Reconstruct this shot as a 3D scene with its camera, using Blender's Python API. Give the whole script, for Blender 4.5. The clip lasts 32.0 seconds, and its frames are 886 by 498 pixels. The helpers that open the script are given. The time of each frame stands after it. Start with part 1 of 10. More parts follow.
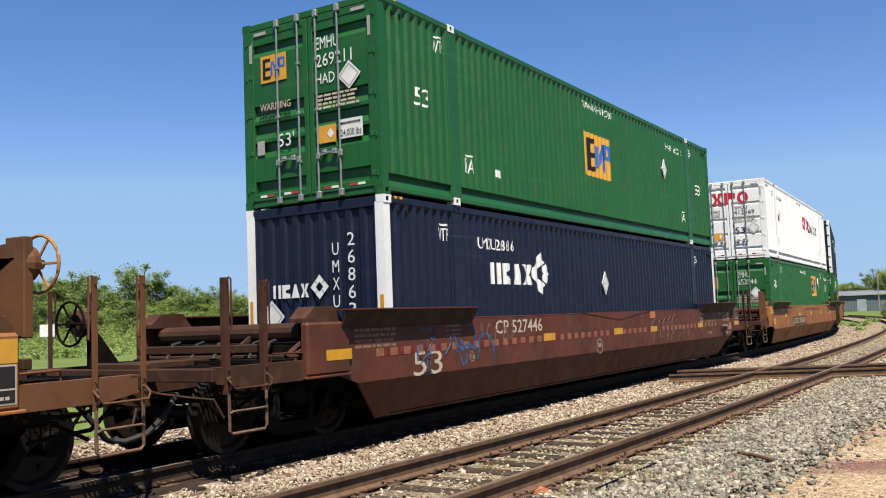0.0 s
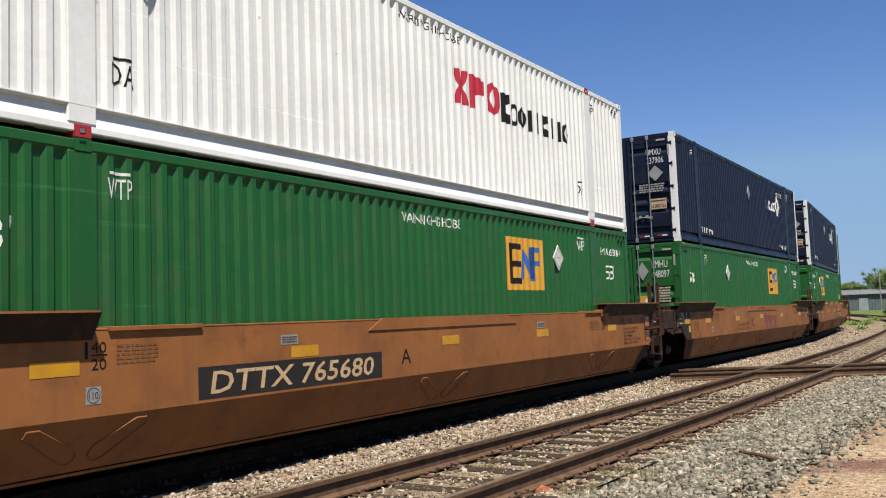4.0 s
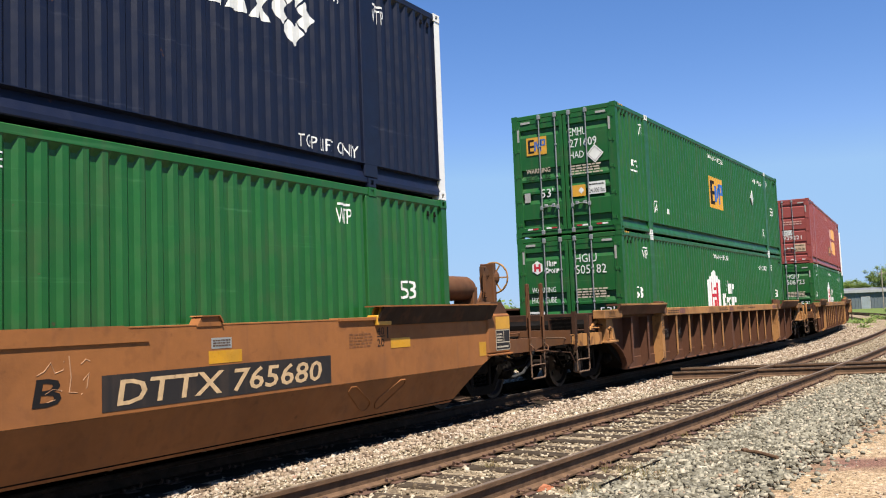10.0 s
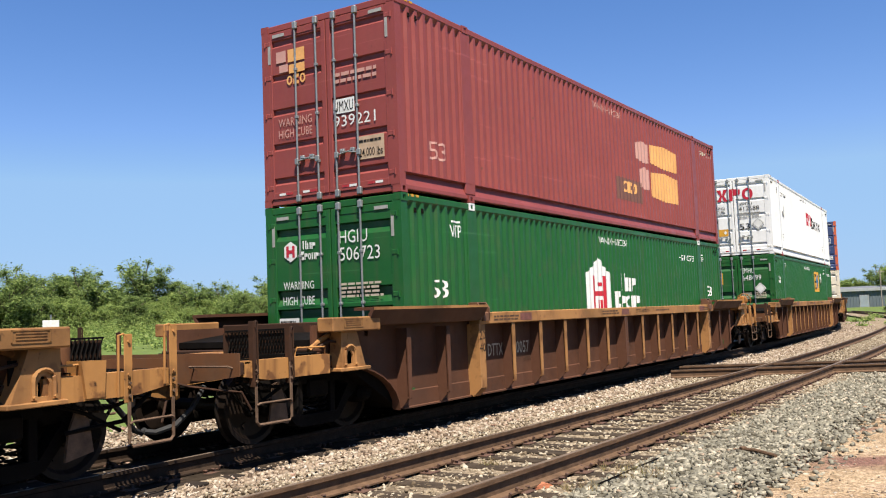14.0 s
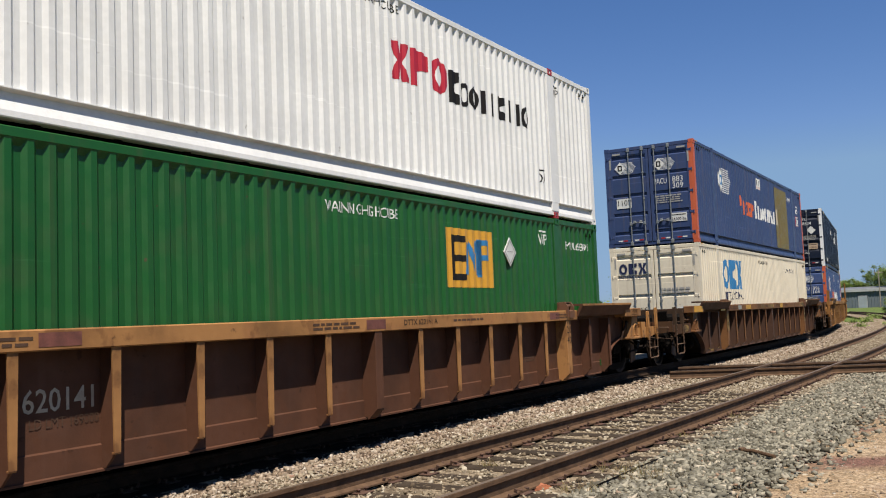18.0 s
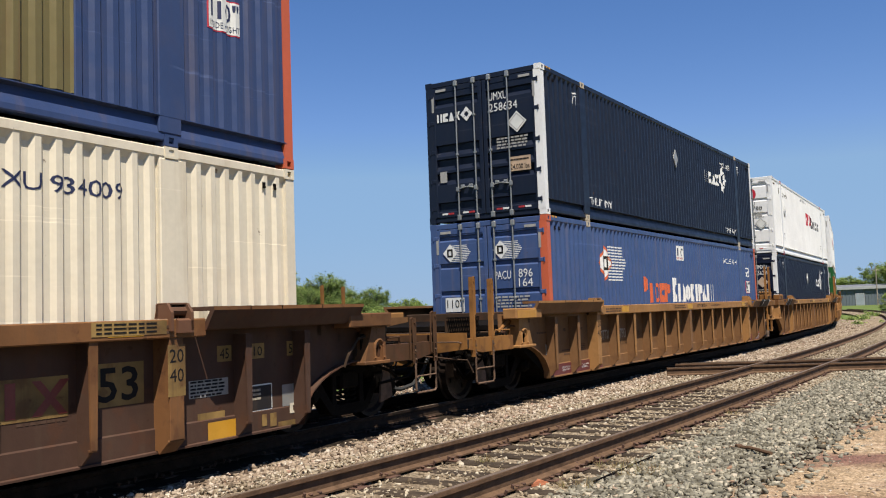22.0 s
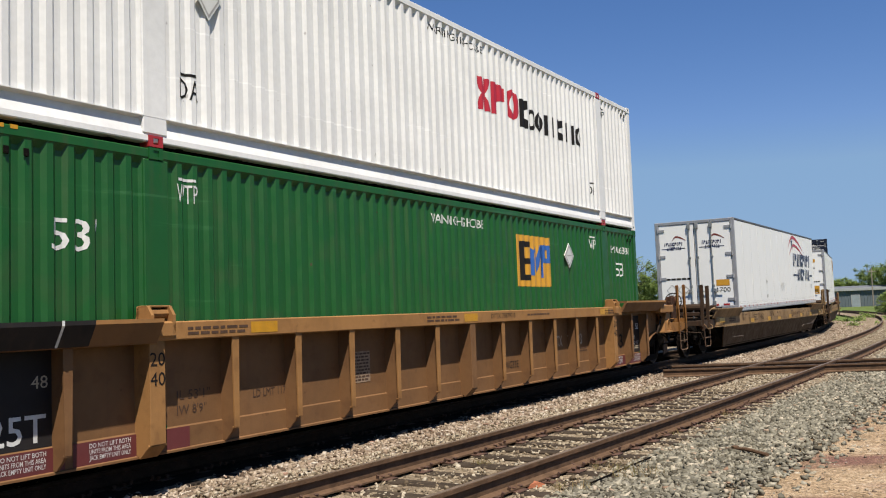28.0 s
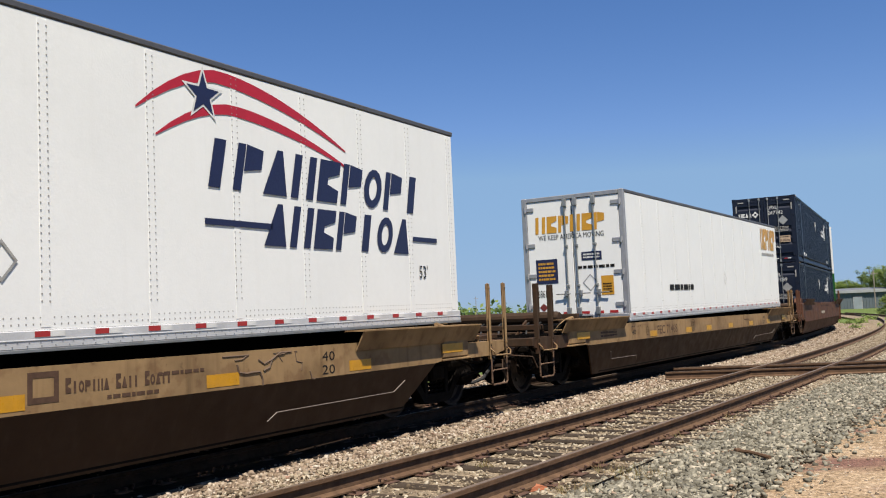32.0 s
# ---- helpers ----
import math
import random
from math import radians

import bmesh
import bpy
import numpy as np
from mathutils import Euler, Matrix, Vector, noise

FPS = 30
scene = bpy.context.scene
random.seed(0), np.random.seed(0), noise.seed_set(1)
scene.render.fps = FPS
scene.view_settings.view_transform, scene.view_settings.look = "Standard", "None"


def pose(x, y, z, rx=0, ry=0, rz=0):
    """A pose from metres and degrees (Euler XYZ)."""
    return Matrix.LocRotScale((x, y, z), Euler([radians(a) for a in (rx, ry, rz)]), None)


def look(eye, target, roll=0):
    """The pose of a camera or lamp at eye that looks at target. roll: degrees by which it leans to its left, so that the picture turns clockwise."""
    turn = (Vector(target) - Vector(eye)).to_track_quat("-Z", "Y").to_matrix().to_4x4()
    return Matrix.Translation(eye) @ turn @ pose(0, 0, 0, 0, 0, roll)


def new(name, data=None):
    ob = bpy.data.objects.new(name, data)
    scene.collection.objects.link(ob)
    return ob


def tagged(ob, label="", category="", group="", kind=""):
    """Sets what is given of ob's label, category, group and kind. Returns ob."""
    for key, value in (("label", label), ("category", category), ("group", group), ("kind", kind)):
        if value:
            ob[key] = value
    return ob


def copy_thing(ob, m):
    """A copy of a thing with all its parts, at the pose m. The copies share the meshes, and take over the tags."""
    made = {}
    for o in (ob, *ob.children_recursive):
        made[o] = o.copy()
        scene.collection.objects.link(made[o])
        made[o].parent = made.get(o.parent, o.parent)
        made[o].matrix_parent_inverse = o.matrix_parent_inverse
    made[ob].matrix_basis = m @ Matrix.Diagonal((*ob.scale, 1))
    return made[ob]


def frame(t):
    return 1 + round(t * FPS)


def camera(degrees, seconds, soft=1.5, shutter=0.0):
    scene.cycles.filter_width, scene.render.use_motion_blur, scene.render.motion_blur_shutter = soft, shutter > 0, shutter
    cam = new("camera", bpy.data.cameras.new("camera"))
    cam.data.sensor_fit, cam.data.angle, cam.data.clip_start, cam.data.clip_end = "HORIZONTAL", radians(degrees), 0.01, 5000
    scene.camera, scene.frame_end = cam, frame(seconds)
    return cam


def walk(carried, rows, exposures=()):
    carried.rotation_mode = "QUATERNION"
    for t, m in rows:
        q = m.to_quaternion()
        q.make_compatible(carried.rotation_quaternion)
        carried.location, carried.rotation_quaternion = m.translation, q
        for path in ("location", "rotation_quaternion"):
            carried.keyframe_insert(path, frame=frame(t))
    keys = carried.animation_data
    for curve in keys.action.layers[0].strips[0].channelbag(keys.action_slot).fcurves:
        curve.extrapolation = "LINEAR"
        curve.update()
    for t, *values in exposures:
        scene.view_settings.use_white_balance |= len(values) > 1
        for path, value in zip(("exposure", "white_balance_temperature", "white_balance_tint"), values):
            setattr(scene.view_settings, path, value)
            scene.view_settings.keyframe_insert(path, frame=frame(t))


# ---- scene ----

# ------------------------------------------------------------------ camera
EYE = 1.44                      # above the rail tops, which lie at z = 0
CAM_TURNS = """
0.0 4.467 2.177 -0.093
0.5 4.546 2.097 -0.060
1.0 4.583 2.208 -0.047
1.5 4.518 2.130 -0.061
2.0 4.501 2.154 -0.075
2.5 4.466 2.271 0.033
3.0 4.385 2.102 0.092
3.5 4.399 2.130 -0.008
5.5 4.355 2.153 0.090
6.0 4.355 2.153 0.090
6.5 4.440 2.229 0.128
7.0 4.562 2.373 0.147
7.5 4.480 2.207 0.170
8.0 4.406 2.282 0.204
8.5 4.413 2.399 0.201
9.0 4.430 2.314 0.140
9.5 4.359 2.164 0.095
10.0 4.325 2.218 0.129
10.5 4.325 2.218 0.129
11.0 4.314 2.188 0.058
11.5 4.312 2.186 -0.111
12.0 4.261 2.195 -0.139
12.5 4.171 2.041 -0.141
13.0 4.198 2.158 0.000
13.5 4.201 2.166 0.048
14.0 4.201 2.166 0.048
14.5 4.225 2.237 0.078
16.5 4.133 2.103 0.055
17.0 4.195 2.150 -0.047
17.5 4.184 2.101 -0.111
18.0 4.282 2.254 -0.030
18.5 4.305 2.303 0.026
19.0 4.281 2.310 0.033
19.5 4.148 2.166 0.050
20.0 4.126 2.122 -0.042
20.5 4.123 2.075 -0.087
21.0 4.133 2.069 -0.167
21.5 4.122 2.077 -0.251
22.0 4.011 2.017 -0.174
22.5 4.036 2.156 -0.137
23.0 4.083 2.134 -0.186
23.5 4.125 2.106 -0.240
24.0 4.123 2.041 -0.255
24.5 4.161 2.215 -0.208
25.0 4.087 2.129 -0.217
25.5 4.181 2.098 -0.297
27.5 4.205 2.197 -0.452
28.0 4.128 2.100 -0.399
28.5 4.059 2.027 -0.372
29.0 4.150 2.066 -0.475
29.5 4.209 2.009 -0.724
30.0 4.344 2.131 -0.423
30.5 4.347 2.140 -0.375
31.0 4.311 2.189 -0.274
31.5 4.277 2.248 -0.241
32.0 4.322 2.223 -0.290
"""
cam = camera(52.05, 32.0, soft=1.1)
cam_rows = []
for line in CAM_TURNS.strip().splitlines():
    t, pitch, roll, yaw = map(float, line.split())
    cam_rows.append((t, pose(0, 0, EYE, 90 + pitch, roll, yaw)))
EXPOSURES = [(0.0, 1.13, 6700.0), (1.0, 1.28, 6700.0), (2.0, 1.16, 6700.0), (3.0, 0.68, 6700.0), (6.0, 1.31, 6700.0), (7.0, 1.31, 6700.0), (9.0, 1.33, 6700.0), (11.0, 1.18, 6700.0), (12.0, 1.31, 6700.0), (13.0, 1.23, 6700.0), (14.0, 1.23, 6700.0), (17.0, 0.65, 6700.0), (19.0, 0.78, 6700.0), (20.0, 1.15, 6700.0), (21.0, 0.92, 6700.0), (22.0, 0.88, 6700.0), (23.0, 1.48, 6700.0), (24.0, 1.18, 6700.0), (25.0, 0.68, 6700.0), (28.0, 0.73, 6700.0), (29.0, 0.61, 6700.0), (30.0, 0.73, 6700.0), (31.0, 0.85, 6700.0), (32.0, 0.85, 6700.0)]
walk(cam, cam_rows, EXPOSURES)

# ------------------------------------------------------------------ light
SUN_AZ, SUN_EL = 165.0, 62.6    # degrees clockwise from +y, and above the horizon
world = bpy.data.worlds.new("sky")
scene.world = world
world.use_nodes = True
wn = world.node_tree.nodes
sky = wn.new("ShaderNodeTexSky")
sky.sky_type, sky.sun_disc = "NISHITA", False
sky.sun_elevation, sky.sun_rotation = radians(SUN_EL), radians(SUN_AZ)
sky.air_density, sky.dust_density, sky.ozone_density = 1.0, 0.1, 3.0
tint = wn.new("ShaderNodeHueSaturation")
tint.inputs["Saturation"].default_value = 1.25
world.node_tree.links.new(sky.outputs[0], tint.inputs["Color"])
cool = wn.new("ShaderNodeMix")
cool.data_type, cool.blend_type = "RGBA", "MULTIPLY"
cool.inputs[0].default_value, cool.inputs[7].default_value = 1.0, (1.13, 1.0, 1.16, 1.0)
world.node_tree.links.new(tint.outputs[0], cool.inputs[6])
cap = wn.new("ShaderNodeMix")      # keeps the haze over the horizon blue
cap.data_type, cap.blend_type = "RGBA", "DARKEN"
cap.inputs[0].default_value, cap.inputs[7].default_value = 0.9, (2.45, 4.2, 6.75, 1.0)
world.node_tree.links.new(cool.outputs[2], cap.inputs[6])
world.node_tree.links.new(cap.outputs[2], wn["Background"].inputs[0])
wn["Background"].inputs[1].default_value = 0.058
sun_data = bpy.data.lights.new("sun", "SUN")
sun_data.energy, sun_data.angle, sun_data.color = 5.0, radians(0.53), (1.0, 0.94, 0.85)
sun = new("sun", sun_data)
sun.matrix_world = look((0, 0, 0), (-math.sin(radians(SUN_AZ)) * math.cos(radians(SUN_EL)),
                                    -math.cos(radians(SUN_AZ)) * math.cos(radians(SUN_EL)),
                                    -math.sin(radians(SUN_EL))))


# ------------------------------------------------------------------ materials
MATS = {}


def material(name, rgb, rough=0.55, metal=0.0, var=0.12, scale=1.2, grime=0.0, grime_rgb=(0.0765, 0.051, 0.034),
             bump=0.0, bump_scale=60.0, streak=0.0, per_object=0.0, spec=0.5, dirt=0.0, scuff=0.0):
    """A painted, worn or natural surface: colour, broad and fine variation, grime in patches, vertical streaks, fine relief."""
    if name in MATS:
        return MATS[name]
    m = bpy.data.materials.new(name)
    m.use_nodes = True
    n, l = m.node_tree.nodes, m.node_tree.links
    b = n["Principled BSDF"]
    tc = n.new("ShaderNodeTexCoord")

    def noise_tex(sc, detail=4.0, vec=None):
        t = n.new("ShaderNodeTexNoise")
        t.inputs["Scale"].default_value, t.inputs["Detail"].default_value = sc, detail
        l.new(vec or tc.outputs["Object"], t.inputs["Vector"])
        return t.outputs["Fac"]

    def ramp(sock, lo, hi, a=0.0, c=1.0):
        r = n.new("ShaderNodeMapRange")
        r.inputs[1].default_value, r.inputs[2].default_value = lo, hi
        r.inputs[3].default_value, r.inputs[4].default_value = a, c
        l.new(sock, r.inputs[0])
        return r.outputs[0]

    def mix(kind, fac, a, c):
        x = n.new("ShaderNodeMix")
        x.data_type, x.blend_type = "RGBA", kind
        for sock, val in ((x.inputs[0], fac), (x.inputs[6], a), (x.inputs[7], c)):
            if hasattr(val, "is_linked"):
                l.new(val, sock)
            else:
                sock.default_value = val if isinstance(val, float) else (*val, 1.0)
        return x.outputs[2]

    col = n.new("ShaderNodeRGB").outputs[0]
    col.default_value = (*rgb, 1.0)
    if var:
        f = ramp(noise_tex(scale, 6.0), 0.3, 0.7, 1 - var, 1 + var)
        g = ramp(noise_tex(scale * 17, 3.0), 0.3, 0.7, 1 - var * 0.5, 1 + var * 0.5)
        k = n.new("ShaderNodeMath")
        k.operation = "MULTIPLY"
        l.new(f, k.inputs[0]), l.new(g, k.inputs[1])
        comb = n.new("ShaderNodeCombineColor")
        for i in range(3):
            l.new(k.outputs[0], comb.inputs[i])
        col = mix("MULTIPLY", 1.0, col, comb.outputs[0])
    if per_object:
        oi = n.new("ShaderNodeObjectInfo")
        hsv = n.new("ShaderNodeHueSaturation")
        l.new(ramp(oi.outputs["Random"], 0, 1, 1 - per_object, 1 + per_object), hsv.inputs["Value"])
        l.new(col, hsv.inputs["Color"])
        col = hsv.outputs[0]
    if streak:
        mp = n.new("ShaderNodeMapping")
        mp.inputs["Scale"].default_value = (9.0, 9.0, 0.35)
        l.new(tc.outputs["Object"], mp.inputs["Vector"])
        col = mix("MIX", ramp(noise_tex(1.0, 5.0, mp.outputs[0]), 0.55, 0.78, 0.0, streak), col, grime_rgb)
    if grime:
        col = mix("MIX", ramp(noise_tex(2.3, 8.0), 0.52, 0.72, 0.0, grime), col, grime_rgb)
    if scuff:
        # thin level scratches and small chips of bare primer
        mq = n.new("ShaderNodeMapping")
        mq.inputs["Scale"].default_value = (0.5, 0.5, 16.0)
        l.new(tc.outputs["Object"], mq.inputs["Vector"])
        col = mix("MIX", ramp(noise_tex(1.0, 7.0, mq.outputs[0]), 0.66, 0.72, 0.0, scuff), col, tuple(min(1.0, c * 1.6 + 0.03) for c in rgb))
        col = mix("MIX", ramp(noise_tex(7.0, 6.0), 0.715, 0.74, 0.0, min(1.0, scuff * 2)), col, (0.07, 0.035, 0.02))
    if dirt:
        # oily dust and bare rust in uneven blotches
        col = mix("MIX", ramp(noise_tex(1.1, 9.0), 0.46, 0.70, 0.0, dirt), col, (0.022, 0.014, 0.010))
        col = mix("MIX", ramp(noise_tex(4.5, 8.0), 0.56, 0.63, 0.0, dirt * 0.8), col, (0.085, 0.034, 0.017))
        col = mix("MIX", ramp(noise_tex(9.0, 8.0), 0.66, 0.74, 0.0, dirt), col, (0.018, 0.011, 0.008))
    l.new(col, b.inputs["Base Color"])
    l.new(ramp(noise_tex(scale * 6, 4.0), 0.3, 0.7, max(0.05, rough - 0.1), min(1.0, rough + 0.1)), b.inputs["Roughness"])
    b.inputs["Metallic"].default_value = metal
    b.inputs["Specular IOR Level"].default_value = spec
    if bump:
        bp = n.new("ShaderNodeBump")
        bp.inputs["Strength"].default_value, bp.inputs["Distance"].default_value = bump, 0.02
        l.new(noise_tex(bump_scale, 5.0), bp.inputs["Height"])
        l.new(bp.outputs[0], b.inputs["Normal"])
    MATS[name] = m
    return m


def paint(name, rgb, **kw):
    """Sprayed steel: semi-gloss, streaked with dust and rust."""
    o = dict(rough=0.45, spec=0.3, var=0.08, scale=0.8, streak=0.25, grime=0.15, bump=0.06, bump_scale=40.0)
    o.update(kw)
    return material(name, rgb, **o)


GREEN = paint("green_paint", (0.006375, 0.07055, 0.01317), spec=0.35, scuff=0.35)
GREEN_2 = paint("pale_green_paint", (0.007225, 0.0748, 0.01488), spec=0.35, scuff=0.35)
NAVY = paint("navy_paint", (0.0056, 0.0085, 0.0225), grime_rgb=(0.0255, 0.0289, 0.03825), streak=0.12, grime=0.05, spec=0.22, scuff=0.3)
BLACK_NAVY = paint("black_navy_paint", (0.0066, 0.0105, 0.0225), grime_rgb=(0.0255, 0.0255, 0.0289), streak=0.12, grime=0.05, spec=0.22, scuff=0.3)
WHITE = paint("white_paint", (0.595, 0.595, 0.582), grime_rgb=(0.357, 0.323, 0.2805), streak=0.18, grime=0.06, scuff=0.2)
CREAM = paint("cream_paint", (0.552, 0.4968, 0.3864), grime_rgb=(0.306, 0.221, 0.136), streak=0.3, scuff=0.4)
RED_BOX = paint("faded_red_paint", (0.1955, 0.0425, 0.03655), grime_rgb=(0.17, 0.0595, 0.0425), scuff=0.35)
BLUE_BOX = paint("blue_paint", (0.03366, 0.06171, 0.1515), grime_rgb=(0.1275, 0.102, 0.102), streak=0.35, scuff=0.35)
BLUE_OLD = paint("old_blue_paint", (0.02805, 0.04675, 0.1148), grime_rgb=(0.102, 0.0765, 0.068), streak=0.4, scuff=0.5)
OCHRE_PATCH = paint("weathered_ochre_paint", (0.125, 0.102, 0.04), streak=0.7, grime_rgb=(0.102, 0.0425, 0.017))
ORANGE_POST = paint("orange_paint", (0.4208, 0.08976, 0.03927))
BROWN_CAR = paint("red_brown_car_paint", (0.084, 0.026, 0.0165), spec=0.12, rough=0.6, streak=0.4, grime=0.3, dirt=0.45)
TAN_CAR = paint("orange_brown_car_paint", (0.232, 0.0915, 0.0305), spec=0.12, rough=0.6, streak=0.35, grime=0.25, grime_rgb=(0.136, 0.0595, 0.034), dirt=0.22)
RIB_PANEL = paint("faded_brown_car_paint", (0.086, 0.038, 0.0225), spec=0.12, rough=0.65, streak=0.5, grime=0.4, grime_rgb=(0.102, 0.051, 0.034), dirt=0.5)
RIB_SILL = paint("tan_sill_paint", (0.306, 0.1513, 0.0561), spec=0.12, rough=0.6, streak=0.3, grime=0.4, grime_rgb=(0.221, 0.0935, 0.0425), dirt=0.5)
DARK_PANEL = paint("dark_brown_car_paint", (0.03927, 0.02356, 0.01403), spec=0.12, rough=0.65, streak=0.4, grime=0.3, dirt=0.4)
OCHRE_CAR = paint("ochre_car_paint", (0.164, 0.085, 0.038), spec=0.12, rough=0.6, streak=0.5, grime=0.45, grime_rgb=(0.1275, 0.068, 0.034), dirt=0.22)
OCHRE_SILL = paint("yellow_ochre_sill_paint", (0.275, 0.141, 0.052), spec=0.12, rough=0.6, streak=0.3, grime=0.3, grime_rgb=(0.17, 0.085, 0.034), dirt=0.22)
FEC_CAR = paint("olive_tan_car_paint", (0.245, 0.158, 0.078), spec=0.12, rough=0.65, streak=0.6, grime=0.55, grime_rgb=(0.105, 0.062, 0.03), dirt=0.35)
# the olive-tan paint darkened, for shade on the lower sheet that leans in
FEC_SHADED = paint("shaded_olive_car_paint", (0.041, 0.0215, 0.0115), spec=0.12, rough=0.6)
END_BROWN = paint("deep_brown_car_paint", (0.03825, 0.0187, 0.01105), spec=0.12, rough=0.7, streak=0.3, grime=0.4, grime_rgb=(0.014, 0.01, 0.008), dirt=0.5)
DARK_SILL = paint("dark_brown_sill_paint", (0.16, 0.074, 0.03), spec=0.12, rough=0.6, streak=0.4, grime=0.3, dirt=0.5)
END_OCHRE = paint("dull_ochre_car_paint", (0.2125, 0.09775, 0.0289), spec=0.12, rough=0.65, streak=0.4, grime=0.5, grime_rgb=(0.0425, 0.0255, 0.0136), dirt=0.5)
END_RIB = paint("patchy_tan_car_paint", (0.33, 0.158, 0.052), spec=0.12, rough=0.65, streak=0.6, grime=0.75, grime_rgb=(0.085, 0.034, 0.017), dirt=0.85)
END_DARK_SILL = paint("dark_car_end_paint", (0.06375, 0.0323, 0.01615), spec=0.12, rough=0.7, streak=0.4, grime=0.5, grime_rgb=(0.02, 0.013, 0.009), dirt=0.5)
PLUM_PANEL = paint("dark_plum_car_paint", (0.064, 0.035, 0.0245), spec=0.12, rough=0.65, streak=0.45, grime=0.3, dirt=0.4)
WORN_YELLOW = paint("worn_yellow_paint", (0.25, 0.158, 0.055), rough=0.6, spec=0.15, streak=0.6, grime=0.7, grime_rgb=(0.085, 0.045, 0.024), dirt=0.6)
END_TAN = paint("dull_tan_car_paint", (0.105, 0.046, 0.021), spec=0.12, rough=0.65, streak=0.4, grime=0.4, dirt=0.5)
END_DARK = paint("dull_red_brown_car_paint", (0.04675, 0.0187, 0.01105), spec=0.12, rough=0.65, streak=0.4, grime=0.4, dirt=0.5)
STEP_STEEL = material("worn_brown_step_steel", (0.1, 0.062, 0.04), rough=0.7, var=0.35, scale=9, grime=0.3, grime_rgb=(0.03, 0.018, 0.012), spec=0.15)
OCHRE_GOLD = paint("worn_golden_paint", (0.36, 0.185, 0.045), spec=0.15, rough=0.55, streak=0.5, grime=0.5, grime_rgb=(0.2, 0.1, 0.04))
WORN_LINE = material("worn_pale_line", (0.1275, 0.102, 0.085), rough=0.6, var=0.2, scale=14)
STEEL = material("galvanised_steel", (0.2295, 0.238, 0.238), rough=0.5, metal=0.6, var=0.15, scale=8)
# near black, so that the underframes' shade is in the colour too
DARK_STEEL = material("greasy_shaded_steel", (0.0045, 0.0036, 0.003), rough=0.8, metal=0.0, var=0.4, scale=6, grime=0.25, grime_rgb=(0.014, 0.009, 0.006), spec=0.06)
RUBBER = material("black_rubber", (0.009, 0.009, 0.009), rough=0.75, var=0.2)
# wheels coloured near black as well, for the shade under the cars
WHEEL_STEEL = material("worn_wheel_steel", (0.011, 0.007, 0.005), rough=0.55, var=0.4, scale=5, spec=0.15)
RAIL_RUST = material("rusty_rail", (0.09, 0.053, 0.031), rough=0.8, spec=0.15, var=0.3, scale=7, bump=0.3, bump_scale=45)
# The main track's rail, tie and bed colours carry the shade under the train.
SHADED_RAIL = material("shaded_rail", (0.0272, 0.017, 0.01105), rough=0.75, var=0.35, scale=7, bump=0.3, bump_scale=45, spec=0.12)
SHADED_TIE = material("shaded_tie", (0.02, 0.014, 0.01), rough=0.85, var=0.35, scale=5, bump=0.4, bump_scale=30, spec=0.2)
SHADED_BED_SOIL = material("shaded_ballast", (0.022, 0.016, 0.011), rough=0.9, var=0.5, scale=9, grime=0.4, grime_rgb=(0.0425, 0.0306, 0.0204), bump=0.8, bump_scale=24, spec=0.08)
RAIL_TOP = material("rail_head", (0.112, 0.08, 0.056), rough=0.6, metal=0.1, var=0.25, scale=6)
TIE_WOOD = material("weathered_tie_wood", (0.0357, 0.02635, 0.0187), rough=0.9, spec=0.1, var=0.35, scale=5, bump=0.6, bump_scale=35, per_object=0.3)
PLATE_RUST = material("rusty_plate", (0.06375, 0.0306, 0.01785), rough=0.8, var=0.35, scale=12, bump=0.3)
YELLOW_TAPE = material("yellow_reflector", (0.4208, 0.202, 0.006732), rough=0.35, var=0.12, scale=9, grime=0.25, grime_rgb=(0.255, 0.136, 0.0425))
ORANGE_TAPE = material("orange_reflector", (0.3478, 0.08976, 0.02244), rough=0.4, var=0.15, scale=9, grime=0.3)
RED_TAPE = material("red_reflector", (0.2917, 0.01963, 0.01963), rough=0.35, var=0.1)
WHITE_INK = material("white_lettering", (0.5336, 0.5336, 0.5152), rough=0.5, var=0.1, scale=14)
CREAM_INK = material("cream_lettering", (0.357, 0.306, 0.2295), rough=0.55, var=0.15, scale=14)
BLACK_INK = material("black_lettering", (0.012, 0.011, 0.011), rough=0.6, var=0.1, scale=14, spec=0.1)
GREY_INK = material("grey_marking", (0.255, 0.2465, 0.2295), rough=0.5, var=0.15, scale=14)
DIM_INK = material("dim_tan_marking", (0.16, 0.095, 0.068), rough=0.7, var=0.25, scale=14, spec=0.1)
FADED_INK = material("faded_marking", (0.07225, 0.0425, 0.0289), rough=0.7, var=0.2, scale=14, spec=0.1)
RED_INK = material("red_marking", (0.3478, 0.0101, 0.02244), rough=0.45, var=0.06, scale=8)
MAROON_INK = material("maroon_marking", (0.14, 0.021, 0.016), rough=0.5, var=0.15, scale=8)
ORANGE_INK = material("orange_marking", (0.4376, 0.08415, 0.02525), rough=0.5, var=0.1, scale=8)
BLUE_INK = material("blue_marking", (0.017, 0.085, 0.306), rough=0.5, var=0.08, scale=8)
TEAL_INK = material("teal_blue_marking", (0.017, 0.136, 0.306), rough=0.5, var=0.08, scale=8)
NAVY_INK = material("navy_marking", (0.0085, 0.0119, 0.04675), rough=0.45, var=0.06, scale=8)
YELLOW_INK = material("golden_yellow_marking", (0.4488, 0.2244, 0.01963), rough=0.45, var=0.08, scale=6)
PLACARD = material("white_placard", (0.506, 0.506, 0.4784), rough=0.4, metal=0.0, var=0.1, scale=5)
